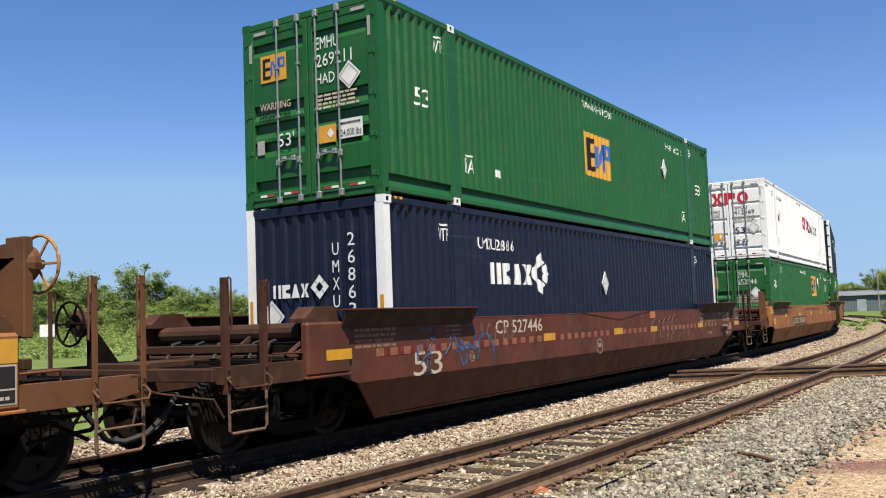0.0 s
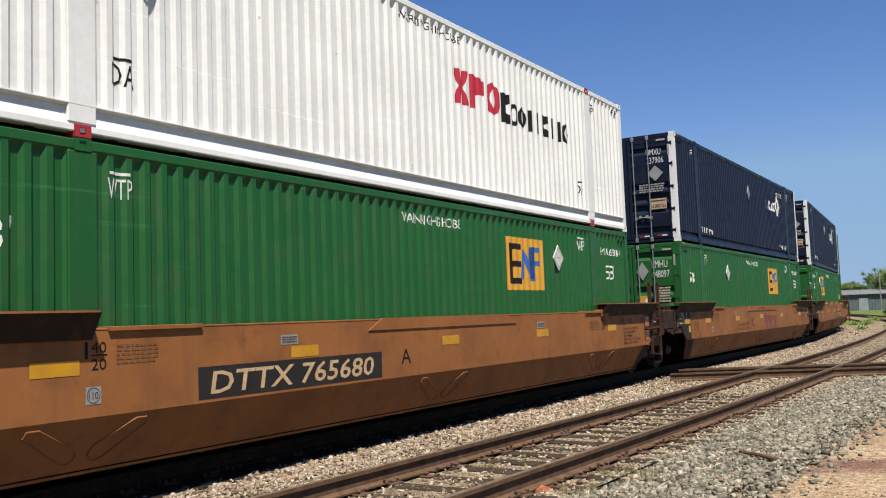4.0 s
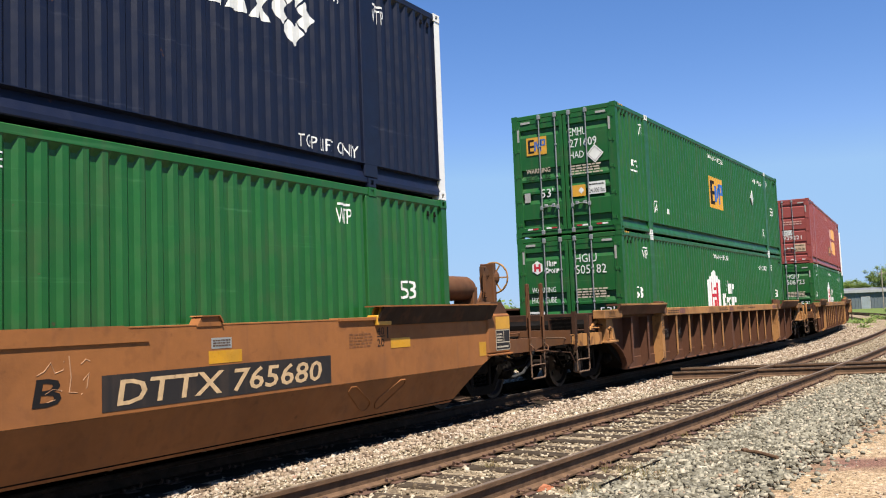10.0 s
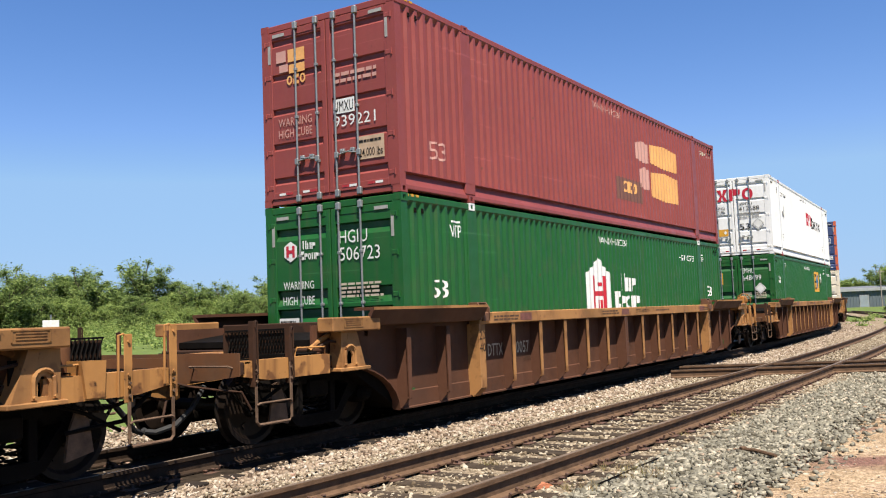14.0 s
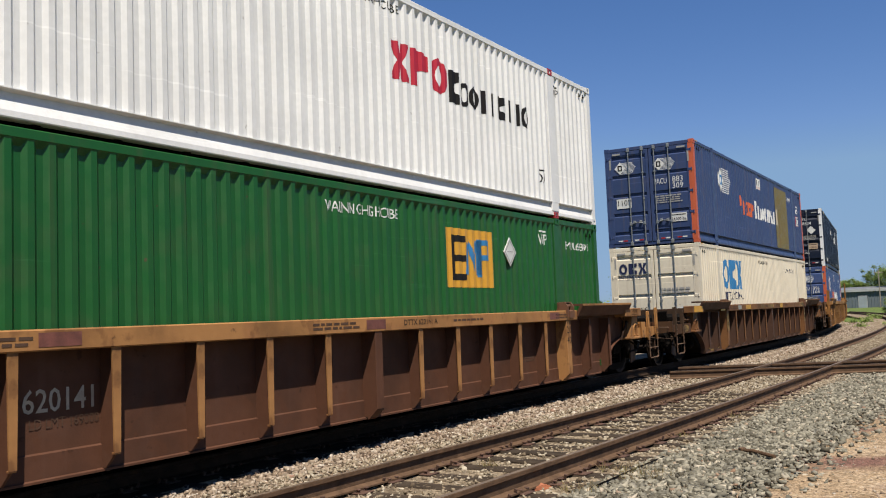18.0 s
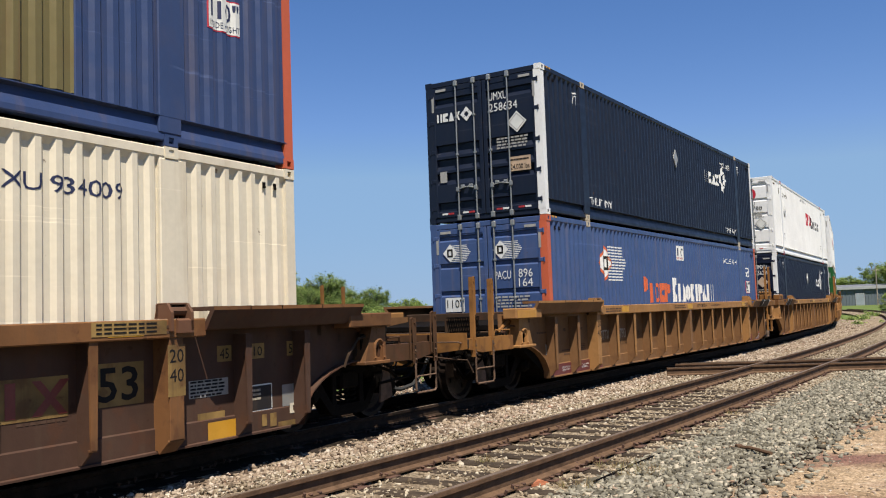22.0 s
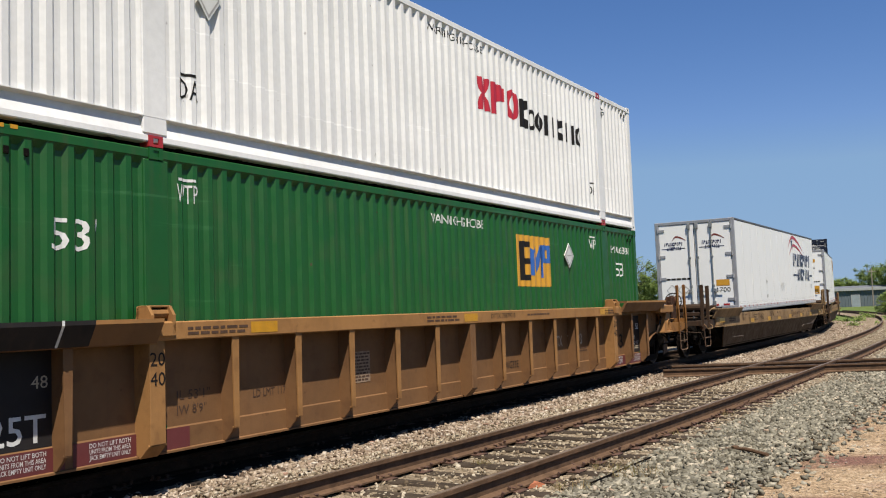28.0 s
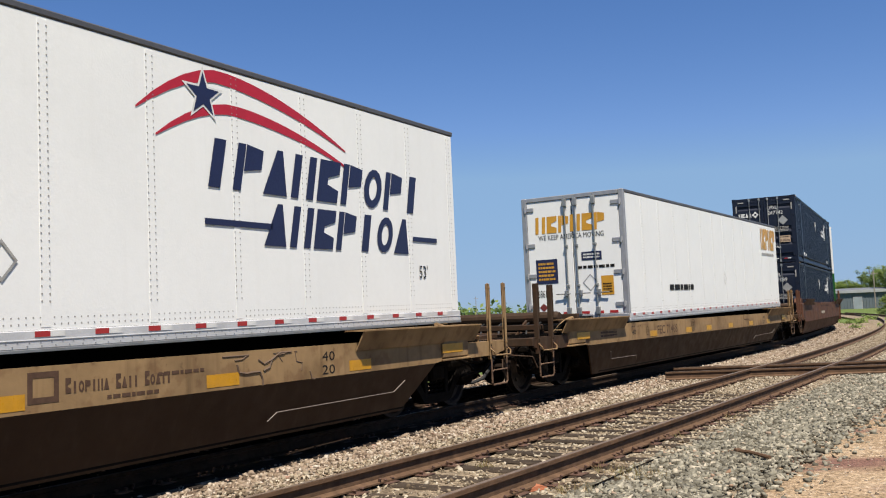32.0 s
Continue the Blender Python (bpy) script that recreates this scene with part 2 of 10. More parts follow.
PLACARD_GREY = material("bare_metal_placard", (0.306, 0.306, 0.289), rough=0.4, metal=0.4, var=0.12, scale=5)
MUD = material("placard_tan", (0.357, 0.255, 0.17), rough=0.6, var=0.2, scale=5)
MAROON_BAND = paint("maroon_band_paint", (0.102, 0.0255, 0.0255))
NEAR_BLACK = paint("near_black_brown_paint", (0.0255, 0.017, 0.0136), spec=0.12, rough=0.7, streak=0.4, grime=0.4, grime_rgb=(0.0765, 0.03825, 0.02125), dirt=0.5)
BLACK_BAND = paint("black_panel_paint", (0.02, 0.018, 0.018), spec=0.12, rough=0.6)


# ------------------------------------------------------------------ mesh building
class Shape:
    """Collects vertices and faces of one part."""

    def __init__(self):
        self.v, self.f = [], []

    def add(self, verts, faces):
        k = len(self.v)
        self.v += [tuple(p) for p in verts]
        self.f += [tuple(i + k for i in q) for q in faces]
        return self

    def box(self, x0, x1, y0, y1, z0, z1, c=0.0):
        """A box, its edges cut by c."""
        lo, hi = (min(x0, x1), min(y0, y1), min(z0, z1)), (max(x0, x1), max(y0, y1), max(z0, z1))
        if not c:
            vs = [((lo, hi)[i & 1][0], (lo, hi)[i >> 1 & 1][1], (lo, hi)[i >> 2 & 1][2]) for i in range(8)]
            return self.add(vs, [(0, 2, 3, 1), (4, 5, 7, 6), (0, 1, 5, 4), (2, 6, 7, 3), (0, 4, 6, 2), (1, 3, 7, 5)])
        c = min(c, *[(b - a) * 0.45 for a, b in zip(lo, hi)])
        vs, idx = [], {}
        for s in range(8):
            for ax in range(3):
                p = []
                for a in range(3):
                    top = s >> a & 1
                    base = hi[a] if top else lo[a]
                    p.append(base if a == ax else base + (-c if top else c))
                idx[s, ax] = len(vs)
                vs.append(p)
        fs = []
        for ax in range(3):
            u, w = (ax + 1) % 3, (ax + 2) % 3
            for top in (0, 1):
                q = [idx[(top << ax) | (a << u) | (b << w), ax] for a, b in ((0, 0), (1, 0), (1, 1), (0, 1))]
                fs.append(q if top else q[::-1])
            for a in (0, 1):
                for b in (0, 1):
                    s0 = (a << u) | (b << w)
                    s1 = s0 | (1 << ax)
                    q = [idx[s0, u], idx[s1, u], idx[s1, w], idx[s0, w]]
                    fs.append(q if a != b else q[::-1])
        for s in range(8):
            q = [idx[s, 0], idx[s, 1], idx[s, 2]]
            fs.append(q if bin(s).count("1") % 2 else q[::-1])
        return self.add(vs, fs)

    def prism(self, profile, a, b, axis="x"):
        """Extrudes a closed profile (pairs) from a to b along an axis; pairs are (y,z), (x,z) or (x,y)."""
        def at(p, t):
            return {"x": (t, p[0], p[1]), "y": (p[0], t, p[1]), "z": (p[0], p[1], t)}[axis]
        n = len(profile)
        vs = [at(p, a) for p in profile] + [at(p, b) for p in profile]
        fs = [tuple(range(n))[::-1], tuple(range(n, 2 * n))]
        fs += [(i, (i + 1) % n, n + (i + 1) % n, n + i) for i in range(n)]
        return self.add(vs, fs)

    def tube(self, points, r, sides=8):
        """A round bar through points."""
        pts = [Vector(p) for p in points]
        rings = []
        for i, p in enumerate(pts):
            d = (pts[min(i + 1, len(pts) - 1)] - pts[max(i - 1, 0)]).normalized()
            up = Vector((0, 0, 1)) if abs(d.z) < 0.9 else Vector((1, 0, 0))
            a = d.cross(up).normalized()
            c = d.cross(a)
            rings.append([p + (a * math.cos(k * math.tau / sides) + c * math.sin(k * math.tau / sides)) * r for k in range(sides)])
        vs = [q for ring in rings for q in ring]
        fs = [tuple(range(sides)), tuple(range(len(vs) - sides, len(vs)))[::-1]]
        for i in range(len(pts) - 1):
            for k in range(sides):
                fs.append((i * sides + k, (i + 1) * sides + k, (i + 1) * sides + (k + 1) % sides, i * sides + (k + 1) % sides))
        return self.add(vs, fs)

    def lathe(self, profile, centre, axis="y", sides=24):
        """Turns a profile of (radius, offset) round an axis."""
        vs, fs, n = [], [], len(profile)
        for k in range(sides):
            a = k * math.tau / sides
            for r, h in profile:
                c, s = r * math.cos(a), r * math.sin(a)
                q = {"y": (c, h, s), "x": (h, c, s), "z": (c, s, h)}[axis]
                vs.append([q[i] + centre[i] for i in range(3)])
        for k in range(sides):
            for i in range(n - 1):
                p, q = k * n + i, (k + 1) % sides * n + i
                fs.append((p, p + 1, q + 1, q))
        return self.add(vs, fs)

    def mesh(self, name, smooth=False):
        me = bpy.data.meshes.new(name)
        me.from_pydata(self.v, [], self.f)
        bm = bmesh.new()
        bm.from_mesh(me)
        bmesh.ops.recalc_face_normals(bm, faces=bm.faces)
        bm.to_mesh(me)
        bm.free()
        if smooth:
            me.polygons.foreach_set("use_smooth", [True] * len(me.polygons))
            me.update()
        return me


CACHE = {}


def part(name, shape, mat, parent=None, label="", m=None, key=None, smooth=False):
    """One mesh object under a thing or a part. shape: a Shape, a mesh, or a function that makes a Shape, kept under its key."""
    if key is not None and key in CACHE:
        me = CACHE[key]
    else:
        s = shape() if callable(shape) else shape
        me = s if isinstance(s, bpy.types.Mesh) else s.mesh(name, smooth)
        if key is not None:
            CACHE[key] = me
    if not me.materials:
        me.materials.append(mat)
    ob = new(name, me)
    if me.materials[0] is not mat:
        ob.material_slots[0].link = "OBJECT"
        ob.material_slots[0].material = mat
    ob.parent = parent
    if m is not None:
        ob.matrix_basis = m
    if label:
        ob["label"] = label
    return ob


def thing(name, label, category, group="", m=None):
    ob = new(name)
    ob.empty_display_size = 0.3
    if m is not None:
        ob.matrix_basis = m
    return tagged(ob, label, category, group)


# ------------------------------------------------------------------ the lines of the tracks
STEP = 0.25
LINE_S = np.arange(-160.0, 420.0, STEP)


def line_of(knots, bends, x0, y0, heading):
    """A track line: its heading (to the right of +y) falls with the bend; it passes (x0, y0) at s = 0."""
    h = -np.cumsum(np.interp(LINE_S, knots, bends)) * STEP
    h += heading - np.interp(0, LINE_S, h)
    x, y = np.cumsum(np.sin(h)) * STEP, np.cumsum(np.cos(h)) * STEP
    return x + x0 - np.interp(0, LINE_S, x), y + y0 - np.interp(0, LINE_S, y), h


MAIN = line_of([-31, -30, -10, 15, 40, 65, 85, 100], [0, -0.00474, -0.00474, 0.00209, 0.00524, 0.00507, 0.00507, 0], 0.0, 16.132, 0.5617)
SIDE = line_of([0, 4, 30, 40, 120, 130], [0, 0.0021, 0.0022, 0.0027, 0.0027, 0], 0.0, 8.856, radians(34.25))


def on_line(line, s, off=0.0):
    """The place at s on a line, off metres to its right, and its heading."""
    x, y, h = (float(np.interp(s, LINE_S, c)) for c in line)
    return x + off * math.cos(h), y - off * math.sin(h), h


# ------------------------------------------------------------------ the train's run
BOX = 16.154                    # a 53-foot box
RUN_T = [0, 4, 8, 12, 16, 20, 24, 28, 32]
RUN_D = [0.000, 30.363, 61.653, 93.235, 125.516, 158.027, 191.153, 224.710, 258.015]


def travelled(t):
    """Metres gone at t seconds: a natural cubic through the run."""
    x, y, n = RUN_T, RUN_D, len(RUN_T)
    h = 4.0
    a, b = np.eye(n), np.zeros(n)
    for i in range(1, n - 1):
        a[i, i - 1:i + 2] = h, 4 * h, h
        b[i] = 6 * ((y[i + 1] - y[i]) / h - (y[i] - y[i - 1]) / h)
    m = np.linalg.solve(a, b)
    i = min(max(int(t // 4), 0), n - 2)
    p = (x[i + 1] - t) / h
    q = 1 - p
    return float(p * y[i] + q * y[i + 1] + ((p**3 - p) * m[i] + (q**3 - q) * m[i + 1]) * h * h / 6)


def rolling(start, t, z=0.0, shift=0.0, tilt=0.0):
    """The pose at t of the unit whose box starts at start: its middle, facing along the line, shifted along it."""
    s = start - travelled(t)
    xa, ya, _ = on_line(MAIN, s)
    xb, yb, _ = on_line(MAIN, s + BOX)
    d = math.atan2(yb - ya, xb - xa)
    return pose((xa + xb) / 2 + shift * math.cos(d), (ya + yb) / 2 + shift * math.sin(d), z, 0, -tilt, math.degrees(d))


ROLLERS = []                    # (thing, start, z, shift, tilt)
SPINNERS = []                   # (wheelset, start, x, z)


def motions():
    """Keys everything that rolls."""
    times = [float(t) for t in range(33)]
    for ob, start, z, shift, tilt in ROLLERS:
        walk(ob, [(t, rolling(start, t, z, shift, tilt)) for t in times])
    for ob, start, x, z, y in SPINNERS:
        # turns while it rolls past, 0.46 m wheels
        near = [t / 15 for t in range(32 * 15 + 1) if -12 < start + BOX / 2 + x - travelled(t / 15) < 20]
        if len(near) < 2:
            walk(ob, [(0.0, pose(x, y, z)), (32.0, pose(x, y, z))])
            continue
        rows, a0 = [], travelled(near[0])
        if near[0] > 0:
            rows.append((0.0, pose(x, y, z)))
        for t in near:
            rows.append((t, pose(x, y, z, 0, -math.degrees((travelled(t) - a0) / 0.46), 0)))
        if near[-1] < 32:
            rows.append((32.0, rows[-1][1]))
        walk(ob, rows)


# ------------------------------------------------------------------ ground
def ground_material(name, stops, scale, bump, bump_scale=30.0, extra=None, stony=0.0):
    """Soil and grass: a ramp over noise at two scales, and relief."""
    m = bpy.data.materials.new(name)
    m.use_nodes = True
    n, l = m.node_tree.nodes, m.node_tree.links
    b = n["Principled BSDF"]
    b.inputs["Roughness"].default_value = 0.95
    b.inputs["Specular IOR Level"].default_value = 0.15
    tc = n.new("ShaderNodeTexCoord")
    outs = []
    for sc, det in ((scale, 8.0), (scale * 14, 5.0)):
        t = n.new("ShaderNodeTexNoise")
        t.inputs["Scale"].default_value, t.inputs["Detail"].default_value = sc, det
        l.new(tc.outputs["Object"], t.inputs["Vector"])
        outs.append(t.outputs["Fac"])
    add = n.new("ShaderNodeMath")
    add.operation = "ADD"
    l.new(outs[0], add.inputs[0]), l.new(outs[1], add.inputs[1])
    half = n.new("ShaderNodeMath")
    half.operation = "MULTIPLY"
    half.inputs[1].default_value = 0.5
    l.new(add.outputs[0], half.inputs[0])
    r = n.new("ShaderNodeValToRGB")
    el = r.color_ramp.elements
    while len(el) < len(stops):
        el.new(0.5)
    for e, (p, c) in zip(el, stops):
        e.position, e.color = p, (*c, 1)
    l.new(half.outputs[0], r.inputs[0])
    col = r.outputs[0]
    if extra:
        # bands of another soil, stretched one way
        rgb, stretch, lo, hi, turn = extra
        mp = n.new("ShaderNodeMapping")
        mp.inputs["Scale"].default_value = stretch
        mp.inputs["Rotation"].default_value = (0, 0, radians(turn))
        l.new(tc.outputs["Object"], mp.inputs["Vector"])
        t = n.new("ShaderNodeTexNoise")
        t.inputs["Scale"].default_value, t.inputs["Detail"].default_value = 1.0, 6.0
        l.new(mp.outputs[0], t.inputs["Vector"])
        k = n.new("ShaderNodeMapRange")
        k.inputs[1].default_value, k.inputs[2].default_value = lo, hi
        l.new(t.outputs["Fac"], k.inputs[0])
        x = n.new("ShaderNodeMix")
        x.data_type = "RGBA"
        l.new(k.outputs[0], x.inputs[0]), l.new(col, x.inputs[6])
        x.inputs[7].default_value = (*rgb, 1)
        col = x.outputs[2]
    if stony:
        # small chips of stone, each of its own shade
        vo = n.new("ShaderNodeTexVoronoi")
        vo.inputs["Scale"].default_value = stony
        l.new(tc.outputs["Object"], vo.inputs["Vector"])
        sp = n.new("ShaderNodeSeparateColor")
        l.new(vo.outputs["Color"], sp.inputs[0])
        mr = n.new("ShaderNodeMapRange")
        mr.inputs[3].default_value, mr.inputs[4].default_value = 0.55, 1.35
        l.new(sp.outputs[0], mr.inputs[0])
        hv = n.new("ShaderNodeHueSaturation")
        l.new(mr.outputs[0], hv.inputs["Value"]), l.new(col, hv.inputs["Color"])
        col = hv.outputs[0]
    l.new(col, b.inputs["Base Color"])
    bp = n.new("ShaderNodeBump")
    bp.inputs["Strength"].default_value, bp.inputs["Distance"].default_value = bump, 0.05
    t = n.new("ShaderNodeTexNoise")
    t.inputs["Scale"].default_value, t.inputs["Detail"].default_value = bump_scale, 6.0
    l.new(tc.outputs["Object"], t.inputs["Vector"])
    l.new(t.outputs["Fac"], bp.inputs["Height"]), l.new(bp.outputs[0], b.inputs["Normal"])
    return m


GRASS_SOIL = ground_material("grassy_soil", [(0.30, (0.102, 0.08925, 0.03825)), (0.45, (0.07225, 0.1062, 0.0255)), (0.6, (0.1105, 0.1445, 0.03825))], 0.35, 0.9, 12)
BED_SOIL = ground_material("ballast_fines", [(0.35, (0.1105, 0.08075, 0.0527)), (0.5, (0.2125, 0.1658, 0.1122)), (0.65, (0.2805, 0.2253, 0.1573))], 1.3, 1.0, 22, stony=26.0)
YARD_SOIL = ground_material("packed_dirt", [(0.36, (0.1615, 0.1062, 0.0595)), (0.45, (0.255, 0.1785, 0.1062)), (0.54, (0.34, 0.2465, 0.153)), (0.64, (0.391, 0.306, 0.2125))], 0.9, 0.8, 38,
                            ((0.165, 0.088, 0.066), (0.55, 1.15, 1.0), 0.505, 0.645, 24.0), stony=55.0)


def spread(values):
    return sorted(set([round(v, 3) for v in values]))


def ground():
    """One sheet to the horizon, fine near the track and coarse far off."""
    fine = list(np.arange(-30, 60.1, 1.5))
    far = [-4000, -2000, -1000, -500, -250, -120, -60, 90, 130, 200, 350, 700, 1400, 2500, 4200]
    xs, ys = spread(fine + far), spread(fine + far)
    vs, fs = [], []
    for y in ys:
        for x in xs:
            vs.append((x, y, -0.42 + 0.05 * noise.noise((x * 0.3, y * 0.3, 0.0)) if abs(x) < 100 and abs(y) < 100 else -0.42))
    n = len(xs)
    for j in range(len(ys) - 1):
        for i in range(n - 1):
            fs.append((j * n + i, j * n + i + 1, (j + 1) * n + i + 1, (j + 1) * n + i))
    s = Shape().add(vs, fs)
    return tagged(part("ground", s, GRASS_SOIL, smooth=True), "flat grassy ground reaching to the horizon", "ground", kind="structure")


def strip(name, line, s0, s1, ds, across, mat, label, rough=0.0, seed=0.0):
    """A band of ground along a line; across: (offset, height) pairs."""
    ss = np.arange(s0, s1 + ds / 2, ds)
    vs, fs, n = [], [], len(across)
    for s in ss:
        for off, z in across:
            x, y, _ = on_line(line, s, off + rough * 3 * noise.noise((s * 0.8, off, seed)))
            vs.append((x, y, z + rough * noise.noise((x * 2.1, y * 2.1, seed))))
    for j in range(len(ss) - 1):
        for i in range(n - 1):
            fs.append((j * n + i, j * n + i + 1, (j + 1) * n + i + 1, (j + 1) * n + i))
    return tagged(part(name, Shape().add(vs, fs), mat, smooth=True), label, name.split("_")[0], kind="structure")


ground()
strip("ballast_bed_main", MAIN, -60, 130, 0.6, [(-5.4, -0.55), (-4.3, -0.3), (-2.3, -0.26), (-1.2, -0.2), (0, -0.21), (1.15, -0.21), (1.45, -0.25), (1.9, -0.26), (2.5, -0.28)],
      BED_SOIL, "pale stone ballast bed of the main track", 0.02, 1.0)
# dark strip standing for the shade between the main rails
strip("stained_bed", MAIN, -40, 70, 0.5, [(-1.3, -0.203), (-0.7, -0.188), (0, -0.186), (0.6, -0.186), (1.05, -0.196), (1.2, -0.22)], SHADED_BED_SOIL, "ballast between the main rails, darkened for the train's shade", 0.012, 2.0)
strip("ballast_bed_siding", SIDE, -60, 130, 0.6, [(-2.3, -0.25), (-1.4, -0.205), (-0.5, -0.212), (0, -0.216), (0.5, -0.212), (1.2, -0.205), (2.2, -0.235), (2.9, -0.3), (3.5, -0.4)],
      BED_SOIL, "stone ballast bed of the near track", 0.02, 5.0)
strip("yard_pavement", SIDE, -60, 40, 0.8, [(2.25, -0.262), (2.8, -0.25), (4.0, -0.25), (6.5, -0.26), (8.5, -0.30), (11, -0.5)],
      YARD_SOIL, "packed tan dirt with reddish patches beside the track", 0.02, 9.0)


# ------------------------------------------------------------------ loose stones
def stone_material(name, stops):
    m = bpy.data.materials.new(name)
    m.use_nodes = True
    n, l = m.node_tree.nodes, m.node_tree.links
    b = n["Principled BSDF"]
    b.inputs["Roughness"].default_value = 0.9
    b.inputs["Specular IOR Level"].default_value = 0.2
    geo = n.new("ShaderNodeNewGeometry")
    r = n.new("ShaderNodeValToRGB")
    el = r.color_ramp.elements
    while len(el) < len(stops):
        el.new(0.5)
    for e, (p, c) in zip(el, stops):
        e.position, e.color = p, (*c, 1)
    l.new(geo.outputs["Random Per Island"], r.inputs[0])
    tc = n.new("ShaderNodeTexCoord")
    t = n.new("ShaderNodeTexNoise")
    t.inputs["Scale"].default_value, t.inputs["Detail"].default_value = 35.0, 4.0
    l.new(tc.outputs["Object"], t.inputs["Vector"])
    k = n.new("ShaderNodeMapRange")
    k.inputs[1].default_value, k.inputs[2].default_value, k.inputs[3].default_value, k.inputs[4].default_value = 0.3, 0.7, 0.75, 1.2
    l.new(t.outputs["Fac"], k.inputs[0])
    hs = n.new("ShaderNodeHueSaturation")
    l.new(k.outputs[0], hs.inputs["Value"]), l.new(r.outputs[0], hs.inputs["Color"])
    l.new(hs.outputs[0], b.inputs["Base Color"])
    return m


TAN_STONE = stone_material("tan_stone", [(0.0, (0.07, 0.046, 0.0305)), (0.2, (0.165, 0.119, 0.082)), (0.5, (0.25, 0.1925, 0.138)), (0.8, (0.326, 0.263, 0.199)), (0.95, (0.42, 0.368, 0.3)), (1.0, (0.222, 0.124, 0.084))])
PALE_STONE = stone_material("pale_tan_stone", [(0.0, (0.085, 0.062, 0.039)), (0.3, (0.186, 0.144, 0.096)), (0.7, (0.275, 0.226, 0.158)), (1.0, (0.39, 0.342, 0.262))])
GREY_STONE = stone_material("grey_stone", [(0.0, (0.06, 0.052, 0.036)), (0.3, (0.134, 0.123, 0.093)), (0.7, (0.197, 0.182, 0.139)), (0.92, (0.283, 0.256, 0.196)), (0.97, (0.37, 0.32, 0.243)), (1.0, (0.21, 0.13, 0.085))])


def stones(name, line, zones, mat, label, seed, size):
    """Broken stones lying close together; zones: (s0, s1, off0, off1, per square metre, height)."""
    rng = np.random.default_rng(seed)
    cube = np.array([(x, y, z) for z in (-1, 1) for y in (-1, 1) for x in (-1, 1)], float)
    tri = np.array([(0, 2, 3), (0, 3, 1), (4, 5, 7), (4, 7, 6), (0, 1, 5), (0, 5, 4), (2, 6, 7), (2, 7, 3), (0, 4, 6), (0, 6, 2), (1, 3, 7), (1, 7, 5)])
    shapes = [(cube * rng.uniform(0.45, 1.0, (8, 1)) + rng.normal(0, 0.26, (8, 3))) * rng.uniform(0.55, 1.35, 3) * (1.05, 1.0, 0.68) for _ in range(40)]
    allv = []
    for s0, s1, o0, o1, dens, z in zones:
        n = int((s1 - s0) * abs(o1 - o0) * dens)
        s, off = rng.uniform(s0, s1, n), rng.uniform(o0, o1, n)
        x, y, h = (np.interp(s, LINE_S, c) for c in line)
        x, y = x + off * np.cos(h), y - off * np.sin(h)
        r = size * rng.uniform(0.55, 1.35, n)
        a = rng.uniform(0, math.tau, n)
        b = rng.normal(0, 0.5, n)
        which = rng.integers(0, len(shapes), n)
        base = np.array(shapes)[which]
        ca, sa, cb, sb = np.cos(a)[:, None], np.sin(a)[:, None], np.cos(b)[:, None], np.sin(b)[:, None]
        X, Y, Z = base[..., 0], base[..., 1], base[..., 2]
        X, Z = X * cb + Z * sb, Z * cb - X * sb
        X, Y = X * ca - Y * sa, X * sa + Y * ca
        r = r[:, None]
        zz = z + rng.normal(0, size * 0.35, n)
        allv.append(np.stack([X * r + x[:, None], Y * r + y[:, None], Z * r + zz[:, None]], -1))
    v = np.concatenate(allv)
    k = len(v)
    f = (tri[None] + (np.arange(k) * 8)[:, None, None]).reshape(-1, 3)
    me = bpy.data.meshes.new(name)
    me.vertices.add(k * 8)
    me.vertices.foreach_set("co", v.astype(np.float32).ravel())
    me.loops.add(len(f) * 3)
    me.loops.foreach_set("vertex_index", f.astype(np.int32).ravel())
    me.polygons.add(len(f))
    me.polygons.foreach_set("loop_start", np.arange(0, len(f) * 3, 3, dtype=np.int32))
    me.polygons.foreach_set("loop_total", np.full(len(f), 3, np.int32))
    me.update(calc_edges=True)
    me.materials.append(mat)
    return tagged(new(name, me), label, "ballast", kind="stuff")


stones("ballast_stones", MAIN, [(-12, 6, 1.05, 3.1, 640, -0.235), (6, 24, 0.95, 3.4, 430, -0.225), (24, 62, 0.85, 3.0, 130, -0.215),
                                (-12, 12, -4.2, -0.85, 110, -0.22), (-12, 6, -0.7, 0.7, 40, -0.21), (-26, -12, 0.85, 3.1, 90, -0.21)],
       TAN_STONE, "loose tan ballast stones beside the main track", 3, 0.027)
stones("gauge_stones", SIDE, [(-8, 10, -0.66, 0.66, 210, -0.213), (10, 18, -0.66, 0.66, 360, -0.203), (18, 55, -0.66, 0.66, 170, -0.197), (-8, 18, -2.0, -0.85, 300, -0.207), (18, 50, -1.9, -0.85, 90, -0.207),
                              (-8, 30, 0.86, 1.3, 210, -0.208), (-24, -8, -0.66, 0.66, 60, -0.21)],
       PALE_STONE, "small pale ballast stones between the rails", 4, 0.022)
stones("gravel", SIDE, [(-8, 12, 1.15, 2.42, 900, -0.215), (12, 24, 1.1, 2.9, 430, -0.22), (24, 50, 1.1, 3.0, 95, -0.225), (-6, 14, 2.4, 2.72, 330, -0.236), (-6, 14, 2.7, 3.05, 60, -0.243), (-24, -8, 1.2, 2.6, 160, -0.215)],
       GREY_STONE, "coarse grey broken gravel on the track shoulder", 5, 0.028)
